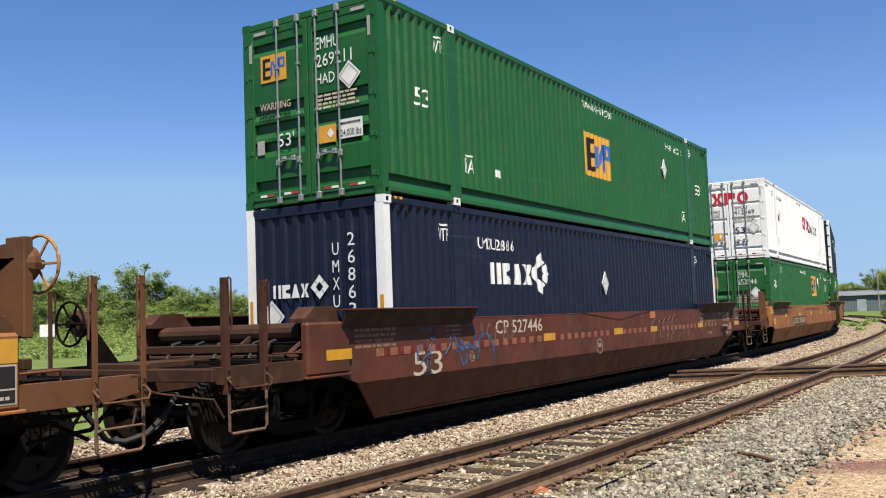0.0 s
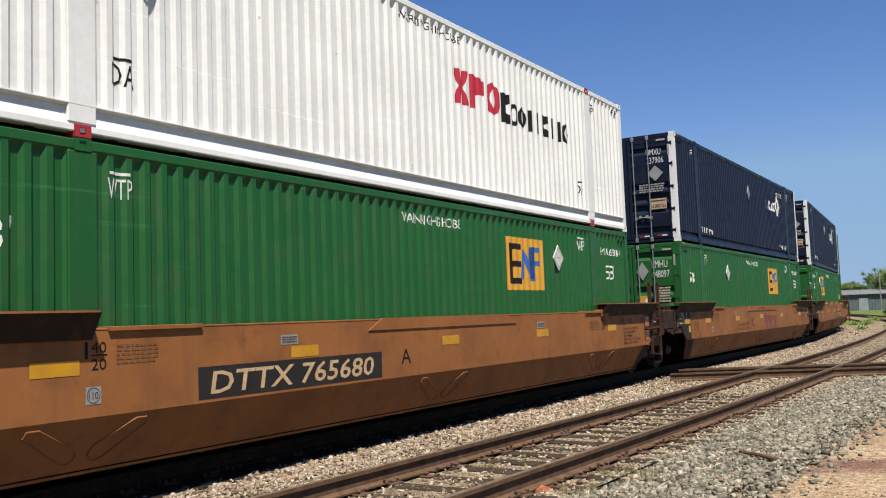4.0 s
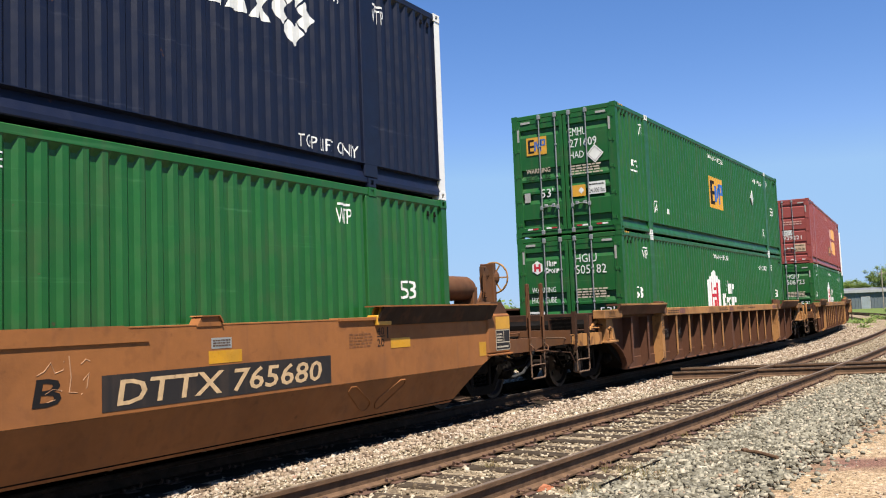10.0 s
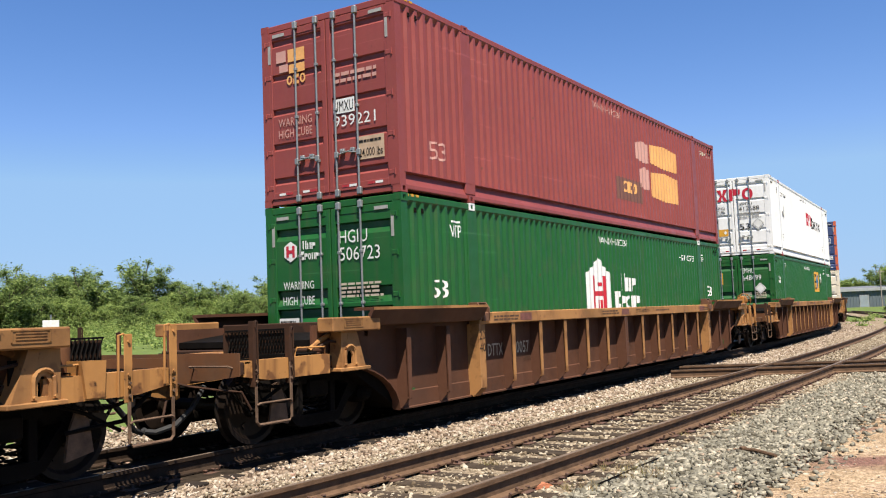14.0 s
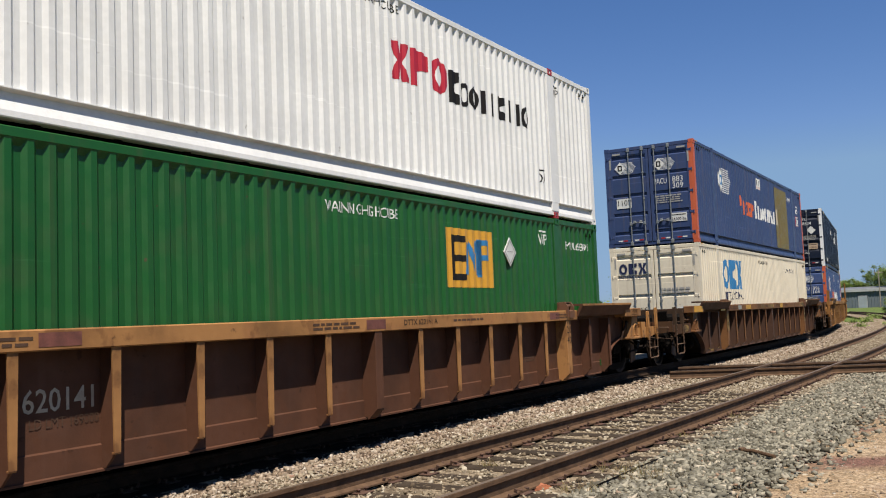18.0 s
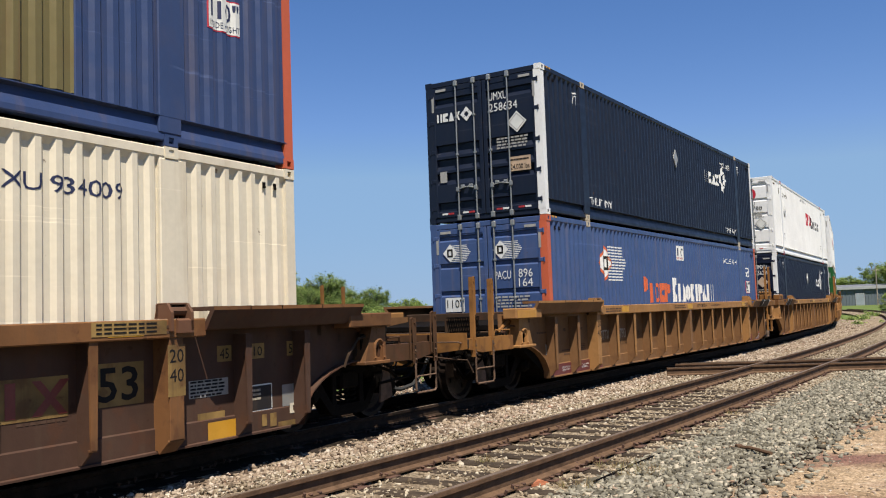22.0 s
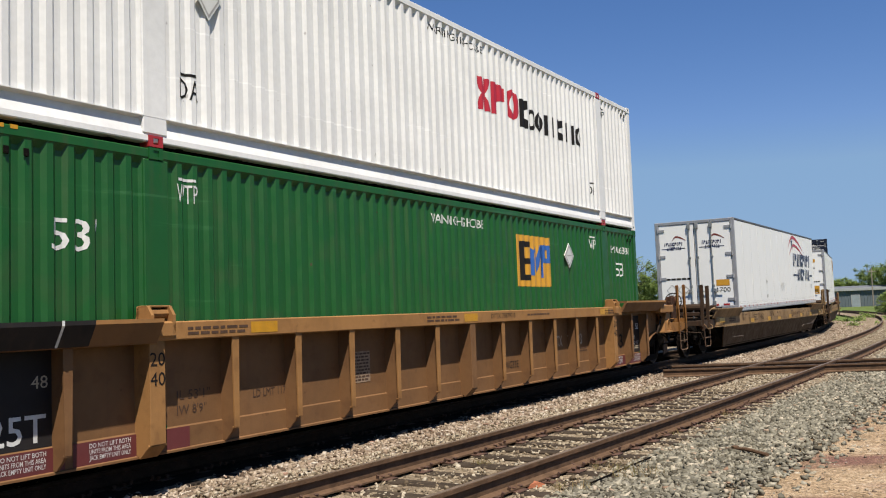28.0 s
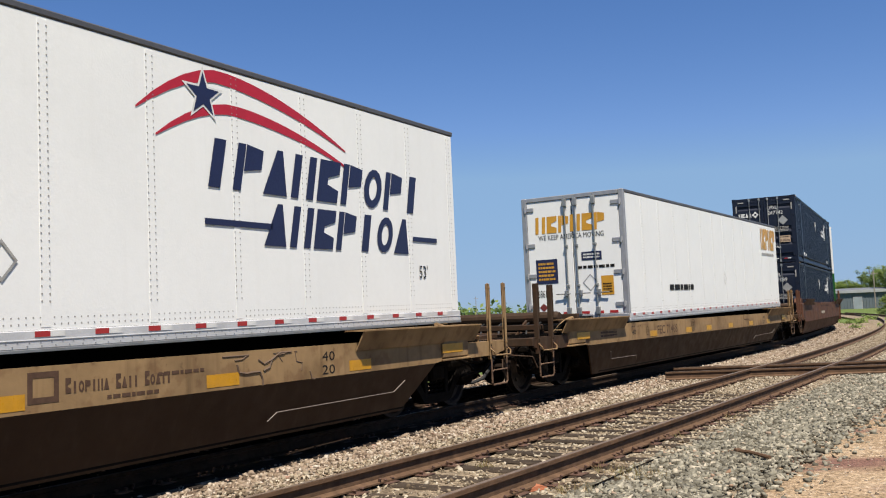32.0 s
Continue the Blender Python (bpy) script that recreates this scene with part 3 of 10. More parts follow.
stones("yard_rubble", SIDE, [(-4, 14, 2.6, 3.6, 55, -0.247), (-4, 14, 3.5, 6.5, 14, -0.249)],
       TAN_STONE, "small bits of rubble scattered over the dirt", 6, 0.012)


# ------------------------------------------------------------------ tracks
RAIL_PROFILE = [(-0.036, 0), (-0.036, -0.035), (-0.01, -0.05), (-0.009, -0.14), (-0.07, -0.162), (-0.07, -0.178),
                (0.07, -0.178), (0.07, -0.162), (0.009, -0.14), (0.01, -0.05), (0.036, -0.035), (0.036, 0)]


def rail(track, line, s0, s1, off, z=0.0, ds=1.0, mat=None):
    ss = np.arange(s0, s1 + ds / 2, ds)
    vs, fs, n = [], [], len(RAIL_PROFILE)
    top = []
    for s in ss:
        for o, h in RAIL_PROFILE:
            x, y, _ = on_line(line, s, off + o)
            vs.append((x, y, h + z))
        for o in (-0.026, 0.026):
            x, y, _ = on_line(line, s, off + o)
            top.append((x, y, z + 0.0025))
    for j in range(len(ss) - 1):
        for i in range(n):
            fs.append((j * n + i, j * n + (i + 1) % n, (j + 1) * n + (i + 1) % n, (j + 1) * n + i))
    fs += [tuple(range(n)), tuple(range(len(vs) - n, len(vs)))]
    r = part("rail", Shape().add(vs, fs), mat or RAIL_RUST, track)
    part("running_surface", Shape().add(top, [(2 * j, 2 * j + 1, 2 * j + 3, 2 * j + 2) for j in range(len(ss) - 1)]), RAIL_TOP, r, "worn brown-grey rail head")


def tie_shape():
    return Shape().box(-1.3, 1.3, -0.11, 0.11, -0.17, 0, 0.012)


def plate_shape():
    s = Shape().box(-0.17, 0.17, -0.095, 0.095, 0, 0.014, 0.004)
    for x, y in ((-0.095, 0.06), (-0.095, -0.06), (0.095, 0.06), (0.095, -0.06), (-0.14, 0.0)):
        s.box(x - 0.012, x + 0.012, y - 0.012, y + 0.012, 0.012, 0.035)
        s.box(x - 0.022, x + 0.022, y - 0.018, y + 0.018, 0.033, 0.05, 0.006)
    return s


def anchor_shape():
    return Shape().tube([(-0.09, 0, -0.02), (-0.1, 0, 0.03), (-0.06, 0, 0.05), (0.02, 0, 0.0), (0.09, 0, 0.01), (0.11, 0, 0.05)], 0.016, 6)


def track(name, line, s0, s1, t0, t1, label, plates, sunk=0.0):
    """A track: two rails on wooden ties; plates and anchors where they are seen."""
    tr = thing(name, label, "railway track")
    tr["kind"] = "structure"
    for off in (-0.7525, 0.7525):
        rail(tr, line, s0, s1, off, mat=SHADED_RAIL if line is MAIN else None)
    rng = random.Random(len(name))
    s = t0
    while s < t1:
        x, y, h = on_line(line, s, rng.uniform(-0.05, 0.05))
        m = pose(x, y, -0.199 - (sunk if s > 10 else -sunk * 0.8) + rng.uniform(-0.012, 0.004), 0, 0, -math.degrees(h) + rng.uniform(-1.5, 1.5))
        tie = part("tie", tie_shape, SHADED_TIE if line is MAIN else TIE_WOOD, tr, m=m, key="tie_m" if line is MAIN else "tie")
        if plates[0] < s < plates[1]:
            for off in (-0.7525, 0.7525):
                part("tie_plate", plate_shape, PLATE_RUST, tie, m=pose(off, 0, 0.002), key="plate")
                if rng.random() < 0.8:
                    part("rail_anchor", anchor_shape, PLATE_RUST, tie, m=pose(off, rng.choice((-0.15, 0.15)), 0.02), key="anchor")
        s += 0.53 + rng.uniform(-0.04, 0.04)
    return tr


track("near_track", SIDE, -60, 130, -24, 46, "near railway track with rusty rails on weathered wooden ties", (-4, 26), 0.012)
track("main_track", MAIN, -80, 130, -26, 40, "main railway track under the train, on wooden ties", (-14, 4))

CROSS = line_of([0, 1], [0, 0], 7.55, 21.55, radians(94.0))
cross = thing("crossing_track", "level diamond crossing of rusty rails on timber", "railway track")
cross["kind"] = "structure"
for o in (-0.7525, 0.7525):
    rail(cross, CROSS, -2.35 if o > 0 else -1.75, 60, o, -0.006, 0.5)
    rail(cross, CROSS, -1.9, 2.6, o * 0.86, -0.012, 0.5)
for i in range(11):
    x, y, h = on_line(CROSS, -1.55 + 0.62 * i)
    part("tie", tie_shape, TIE_WOOD, cross, m=pose(x, y, -0.2, 0, 0, -math.degrees(h)), key="tie")


# ------------------------------------------------------------------ trees and distance
BARK = material("bark", (0.0935, 0.068, 0.04675), rough=0.95, var=0.3, scale=4, bump=0.6, bump_scale=20)


def leaf_material(name, stops):
    m = stone_material(name, stops)
    b = m.node_tree.nodes["Principled BSDF"]
    b.inputs["Roughness"].default_value = 0.6
    b.inputs["Specular IOR Level"].default_value = 0.15
    n, l = m.node_tree.nodes, m.node_tree.links
    tl, mx = n.new("ShaderNodeBsdfTranslucent"), n.new("ShaderNodeMixShader")
    l.new(b.inputs["Base Color"].links[0].from_socket, tl.inputs["Color"])
    mx.inputs[0].default_value = 0.5
    l.new(b.outputs[0], mx.inputs[1]), l.new(tl.outputs[0], mx.inputs[2])
    l.new(mx.outputs[0], n["Material Output"].inputs["Surface"])
    return m


LEAF = leaf_material("leaves", [(0.0, (0.066, 0.108, 0.034)), (0.5, (0.165, 0.235, 0.072)), (1.0, (0.285, 0.345, 0.11))])
LEAF_LIGHT = leaf_material("bright_leaves", [(0.0, (0.095, 0.145, 0.038)), (0.5, (0.215, 0.3, 0.085)), (1.0, (0.35, 0.4, 0.125))])


def leaf_cloud(rng, blobs, n, size):
    """Many small leaf sprays round the given blobs (centre, radius)."""
    vs = []
    c = np.array([b[0] for b in blobs])
    r = np.array([b[1] for b in blobs])
    w = r**2 / (r**2).sum()
    k = rng.choice(len(blobs), n, p=w)
    d = rng.normal(size=(n, 3))
    d /= np.linalg.norm(d, axis=1)[:, None]
    p = c[k] + d * (r[k] * np.abs(rng.normal(0.62, 0.36, n)))[:, None] * (1, 1, 1.1)
    a = rng.normal(size=(n, 3))
    a /= np.linalg.norm(a, axis=1)[:, None]
    nrm = 0.5 * d + 0.7 * rng.normal(size=(n, 3)) + (0, 0, 0.95)
    u = np.cross(nrm, a)
    u /= np.linalg.norm(u, axis=1)[:, None]
    v = np.cross(nrm, u)
    v /= np.linalg.norm(v, axis=1)[:, None]
    s = (size * rng.uniform(0.5, 1.4, n))[:, None]
    quad = np.stack([p - u * s, p - v * s * 0.55, p + u * s, p + v * s * 0.55], 1)
    return quad.reshape(-1, 3), np.arange(n * 4).reshape(-1, 4)


def quad_mesh(name, v, f, mat):
    me = bpy.data.meshes.new(name)
    me.from_pydata(v.tolist(), [], f.tolist())
    me.materials.append(mat)
    return me


def tree(seed, h, spread_, mat, n=30000, low=0.02):
    """A tree h metres high: a tapered leaning trunk, limbs and an uneven crown."""
    rng = np.random.default_rng(seed)
    t = thing("tree", "leafy green broadleaf tree at the field's edge", "tree", "trees behind the railway")
    tk = Shape()
    lean = rng.normal(0, 0.06, 2)
    pts = [(lean[0] * z * 0.6, lean[1] * z * 0.6, z) for z in np.linspace(0, h * 0.75, 6)]
    for i in range(5):
        tk.tube([pts[i], pts[i + 1]], 0.02 * h * (1 - i / 6), 7)
    blobs = []
    for i in range(64):
        a, z = rng.uniform(0, math.tau), rng.uniform(low + 0.05, 0.95)
        reach = spread_ * h * (1.05 - abs(z - 0.5)) * rng.uniform(0.35, 1.0) * 0.62
        e = (math.cos(a) * reach, math.sin(a) * reach, z * h)
        if i % 2:
            tk.tube([pts[min(5, int(z * 5))], e], 0.005 * h, 5)
        blobs.append((e, h * rng.uniform(0.04, 0.11) * (1.15 - 0.5 * z)))
    for i in range(4):
        blobs.append(((rng.normal(0, 0.05) * h, rng.normal(0, 0.05) * h, h * (0.35 + 0.17 * i)), h * (0.2 - 0.03 * i)))
    part("trunk", tk, BARK, t)
    v, f = leaf_cloud(rng, blobs, n, 0.0105 * h)
    part("crown", quad_mesh("crown", v, f, mat), mat, t)
    return t


def bearing(deg, dist):
    return dist * math.sin(radians(deg)), dist * math.cos(radians(deg))


KINDS = [tree(11, 10, 0.55, LEAF), tree(12, 10, 0.65, LEAF_LIGHT), tree(13, 10, 0.5, LEAF), tree(14, 10, 0.75, LEAF_LIGHT), tree(15, 10, 0.6, LEAF)]
# heights of the wood's edge by bearing from the camera
EDGE_B = [-34, -28, -26, -24.2, -22.6, -21, -19.7, -18, -16.2, -14, -12.3, -10.6, -8.8, -7.2, -6.0, -4.5, -3.0, -1.5, -0.5]
EDGE_H = [10.9, 11.6, 11.9, 11.2, 9.2, 10.2, 9.2, 9.6, 9.6, 9.0, 8.3, 9.3, 9.6, 7.4, 5.9, 6.0, 4.6, 4.6, 3.0]
rng_t = random.Random(5)
first = set()
b = -38.0
spots = []
while b < -0.5:
    for dist, f in ((rng_t.uniform(138, 150), 0.80), (rng_t.uniform(152, 165), 1.04)):
        spots.append((b + rng_t.uniform(-0.5, 0.5), dist, f * 1.02 * float(np.interp(b, EDGE_B, EDGE_H)) * rng_t.uniform(0.68, 1.06) * dist / 150))
    b += 0.72
spots += [(12.3, 150, 8.2), (13.4, 160, 7.5)]
spots += [(22.6 + i * 0.52, 285 + 9 * (i % 3), 9.4 + 1.3 * math.sin(i * 2.1)) for i in range(9)]
spots += [(27.2, 255, 13.0), (28.4, 250, 13.5), (30.0, 235, 13), (31.5, 240, 12), (33, 230, 13), (35, 230, 12), (26.55, 118, 3.0), (27.3, 112, 4.8), (28.2, 114, 5.2)]
for i, (deg, dist, h) in enumerate(spots):
    x, y = bearing(deg, dist)
    k = rng_t.randrange(len(KINDS))
    m = Matrix.LocRotScale((x, y, -0.45), Euler((0, 0, rng_t.uniform(0, 6.28))), Vector((h / 10 * rng_t.uniform(1.1, 1.5), h / 10 * 1.2, h / 10)))
    if k not in first:
        first.add(k)
        KINDS[k].matrix_basis = m
    else:
        copy_thing(KINDS[k], m)


def thicket(name, label, spots_, n, size, mat, seed):
    rng = np.random.default_rng(seed)
    v, f = leaf_cloud(rng, spots_, n, size)
    ob = new(name, quad_mesh(name, v, f, mat))
    return tagged(ob, label, "bushes", kind="stuff")


rs = random.Random(9)
low_spots = [((*bearing(d / 4 + rs.uniform(-0.2, 0.2), rs.uniform(128, 146)), rs.uniform(-0.2, 1.2)), rs.uniform(1.0, 2.2)) for d in range(-150, -4) for _ in range(2)]
low_spots += [((*bearing(d / 3 + rs.uniform(-0.3, 0.3), rs.uniform(76, 122)), rs.uniform(-0.5, 0.3)), rs.uniform(0.4, 1.1)) for d in range(-114, -6) for _ in range(3)]
thicket("undergrowth", "dense green undergrowth along the wood's edge", low_spots, 150000, 0.125, LEAF_LIGHT, 21)
far_spots = [((*bearing(d / 5, rs.uniform(560, 640)), rs.uniform(0.0, 5.0)), rs.uniform(3, 6.5)) for d in range(-190, 190)]
thicket("far_woods", "low dark woods along the far horizon", far_spots, 9000, 2.0, LEAF, 22)
grass_spots = [((*bearing(d / 3, rs.uniform(60, 100)), -0.45), rs.uniform(0.25, 0.6)) for d in range(66, 100)]
thicket("tall_grass", "tall green weeds near the far track", grass_spots, 26000, 0.09, LEAF_LIGHT, 23)


def shed():
    """A long low metal shed beyond the tracks."""
    wallm = paint("grey_blue_cladding", (0.09775, 0.119, 0.1318), streak=0.2)
    roofm = paint("pale_roof_metal", (0.289, 0.2975, 0.2975))
    x, y = bearing(21.2, 250)
    t = thing("shed", "long low grey metal shed with a pale roof edge", "shed", m=pose(x, y, -0.45, 0, 0, -23))
    w, d, h = 44.0, 14.0, 4.6
    wall = part("wall", Shape().box(0, w, 0.06, d, 0, h), wallm, t)
    for i in range(60):
        part("cladding_rib", lambda: Shape().prism([(-0.1, 0), (-0.04, -0.07), (0.04, -0.07), (0.1, 0)], 0.05, 4.4, "z"), wallm, wall, m=pose(0.4 + i * 0.73, 0.062, 0), key="clad")
    part("roof", Shape().prism([(-0.4, h + 0.12), (d / 2, h + 0.75), (d + 0.4, h + 0.12), (d + 0.4, h), (-0.4, h)], -0.5, w + 0.5, "x"), paint("dull_roof_metal", (0.136, 0.136, 0.1318)), t, "dull metal roof with a low pitch")
    part("fascia", Shape().box(-0.5, w + 0.5, -0.5, -0.42, h - 0.55, h + 0.13, 0.02), roofm, t, "pale fascia board")
    part("door", Shape().box(15.0, 16.8, -0.09, -0.02, 0, 2.9, 0.02), paint("pale_door", (0.221, 0.255, 0.272)), t)
    part("door_frame", Shape().box(14.85, 15.0, -0.1, 0.05, 0, 3.05).box(16.8, 16.95, -0.1, 0.05, 0, 3.05).box(15.0, 16.8, -0.1, 0.05, 2.9, 3.05), roofm, t)


shed()


def utility_pole(deg, dist, h):
    x, y = bearing(deg, dist)
    t = thing("utility_pole", "thin grey utility pole beyond the field", "pole", m=pose(x, y, -0.45))
    wood = material("pole_wood", (0.221, 0.187, 0.153), rough=0.9, var=0.2)
    part("shaft", Shape().tube([(0, 0, 0), (0, 0, h)], 0.13, 8), wood, t)
    part("crossarm", Shape().box(-1.1, 1.1, -0.06, 0.06, h - 0.9, h - 0.75, 0.01), wood, t)


utility_pole(25.75, 232, 9.0)
utility_pole(2.4, 420, 11.0)


def small_sign():
    x, y = bearing(-23.35, 31.0)
    t = thing("trackside_sign", "small white sign board on a thin post in the grass", "sign", m=pose(x, y, -0.42, 0, 0, 20))
    part("post", Shape().tube([(0, 0, 0), (0, 0, 2.35)], 0.025, 8), STEEL, t)
    part("board", Shape().box(-0.24, 0.24, -0.045, -0.027, 1.8, 2.18, 0.006), WHITE_INK, t)


small_sign()


# ------------------------------------------------------------------ small things on the ground
DRY = leaf_material("dry_grass", [(0.0, (0.16, 0.11, 0.05)), (0.6, (0.30, 0.22, 0.11)), (1.0, (0.22, 0.22, 0.08))])


def grass_tuft(x, y, r, n, seed, z=-0.22):
    """A tuft of dry blades."""
    rng = np.random.default_rng(seed)
    v = []
    for i in range(n):
        a, q = rng.uniform(0, math.tau), r * math.sqrt(rng.uniform())
        cx, cy, h = x + q * math.cos(a), y + q * math.sin(a), rng.uniform(0.04, 0.11)
        b, lean = rng.uniform(0, math.tau), rng.normal(0, 0.05, 2)
        dx, dy = 0.004 * math.cos(b), 0.004 * math.sin(b)
        v += [(cx - dx, cy - dy, z), (cx + dx, cy + dy, z), (cx + lean[0] + dx * 0.3, cy + lean[1] + dy * 0.3, z + h), (cx + lean[0] - dx * 0.3, cy + lean[1] - dy * 0.3, z + h)]
    ob = new("grass_tuft", quad_mesh("grass_tuft", np.array(v), np.arange(n * 4).reshape(-1, 4), DRY))
    return tagged(ob, "tuft of dry yellow grass among the stones", "grass", kind="stuff")


for i, (x, y, r, n) in enumerate(((0.44, 10.01, 0.13, 70), (1.9, 9.1, 0.3, 160), (1.75, 9.5, 0.22, 90), (2.9, 11.8, 0.2, 60), (4.1, 13.6, 0.25, 70), (1.2, 8.5, 0.2, 70))):
    grass_tuft(x, y, r, n, 40 + i)


def litter(name, label, shape, mat, m, cat="debris"):
    ob = part(name, shape, mat, m=m)
    return tagged(ob, label, cat)


litter("iron_rod", "rusty dark iron rod lying on the gravel", Shape().tube([(0, 0, 0), (0.2, 0.01, 0.012), (0.55, 0, 0.0)], 0.02, 7).box(-0.03, 0.03, -0.035, 0.035, -0.02, 0.03, 0.008), RAIL_RUST, pose(3.27, 10.22, -0.165, 0, 0, -72))
litter("wire", "thin dark wire lying on the stones", Shape().tube([(1.38, 8.6, -0.18), (1.62, 8.95, -0.175), (1.86, 9.35, -0.185), (2.05, 9.6, -0.175), (2.36, 10.08, -0.18)], 0.008, 6), DARK_STEEL, Matrix.Identity(4), "wire")
litter("brick_piece", "broken piece of dark red brick by the rail", Shape().prism([(-0.07, 0.0), (0.06, 0.0), (0.075, 0.035), (0.02, 0.055), (-0.06, 0.04)], -0.045, 0.045, "y"), material("brick_red", (0.1445, 0.051, 0.02975), rough=0.9, var=0.3, scale=12, bump=0.4), pose(1.86, 10.33, -0.205, 0, 0, 35))
litter("tile_piece", "broken orange-red clay piece among the stones", Shape().prism([(-0.09, 0.0), (0.08, 0.0), (0.1, 0.025), (0.03, 0.05), (-0.08, 0.03)], -0.05, 0.05, "y"), material("clay_orange", (0.323, 0.1105, 0.051), rough=0.9, var=0.25, scale=12, bump=0.4), pose(0.85, 8.65, -0.205, 0, 0, 20))
litter("bolt_piece", "rusty fallen track spike by the rail", Shape().box(-0.07, 0.07, -0.01, 0.01, 0, 0.02, 0.003).box(0.055, 0.085, -0.018, 0.018, -0.004, 0.026, 0.006), PLATE_RUST, pose(2.44, 11.14, -0.2, 0, 0, 50))


# ------------------------------------------------------------------ lettering and marks
HX, HY, HT = BOX / 2, 1.2955, 2.896        # half length, half width and height of a box
PITCH, DEEP = 0.2153, 0.038                # the side walls' corrugation


def wave(x):
    """How far the side wall lies in at x: 0 on the ridges and on the posts, DEEP in the valleys."""
    a = abs(x)
    if a > HX - 0.16 or abs(a - 6.096) < 0.16:
        return 0.0
    u = (x / PITCH) % 1.0
    if u < 0.3:
        return 0.0
    if u < 0.5:
        return DEEP * (u - 0.3) / 0.2
    if u < 0.8:
        return DEEP
    return DEEP * (1.0 - u) / 0.2


def wave_breaks(x0, x1):
    out = []
    k0, k1 = math.floor(x0 / PITCH) - 1, math.ceil(x1 / PITCH) + 1
    for k in range(k0, k1 + 1):
        out += [(k + f) * PITCH for f in (0.0, 0.3, 0.5, 0.8)]
    for c in (6.096, -6.096):
        out += [c - 0.16, c - 0.158, c + 0.158, c + 0.16]
    out += [HX - 0.16, -HX + 0.16]
    return sorted(q for q in out if x0 < q < x1)


TEXT_CACHE = {}


def text_mesh(s, bold=0.0):
    """A flat mesh of the words, 1 high (capitals), starting at x = 0."""
    key = (s, bold)
    if key not in TEXT_CACHE:
        c = bpy.data.curves.new("words", "FONT")
        c.body, c.resolution_u, c.offset = s, 2, bold
        ob = bpy.data.objects.new("words", c)
        me = bpy.data.meshes.new_from_object(ob)
        bpy.data.objects.remove(ob)
        v = np.array([p.co[:] for p in me.vertices])
        v -= (v[:, 0].min(), 0, 0)
        v /= 0.7
        TEXT_CACHE[key] = ([tuple(p[:2]) for p in v], [tuple(q.vertices) for q in me.polygons])
        bpy.data.meshes.remove(me)
    return TEXT_CACHE[key]


def flat_words(s, width, height, bold=0.0):
    v, f = text_mesh(s, bold)
    w = max(p[0] for p in v)
    return [(p[0] * width / w, p[1] * height) for p in v], f


def flat_rect(w, h):
    return [(0, 0), (w, 0), (w, h), (0, h)], [(0, 1, 2, 3)]


def flat_ring(w, h, r):
    o, i = [(0, 0), (w, 0), (w, h), (0, h)], [(r, r), (w - r, r), (w - r, h - r), (r, h - r)]
    return o + i, [(0, 1, 5, 4), (1, 2, 6, 5), (2, 3, 7, 6), (3, 0, 4, 7)]


def flat_diamond(w, h):
    return [(w / 2, 0), (w, h / 2), (w / 2, h), (0, h / 2)], [(0, 1, 2, 3)]


def flat_diamond_ring(w, h, k=0.8):
    o = [(w / 2, 0), (w, h / 2), (w / 2, h), (0, h / 2)]
    i = [(w / 2 + (x - w / 2) * k, h / 2 + (y - h / 2) * k) for x, y in o]
    return o + i, [(a, (a + 1) % 4, 4 + (a + 1) % 4, 4 + a) for a in range(4)]


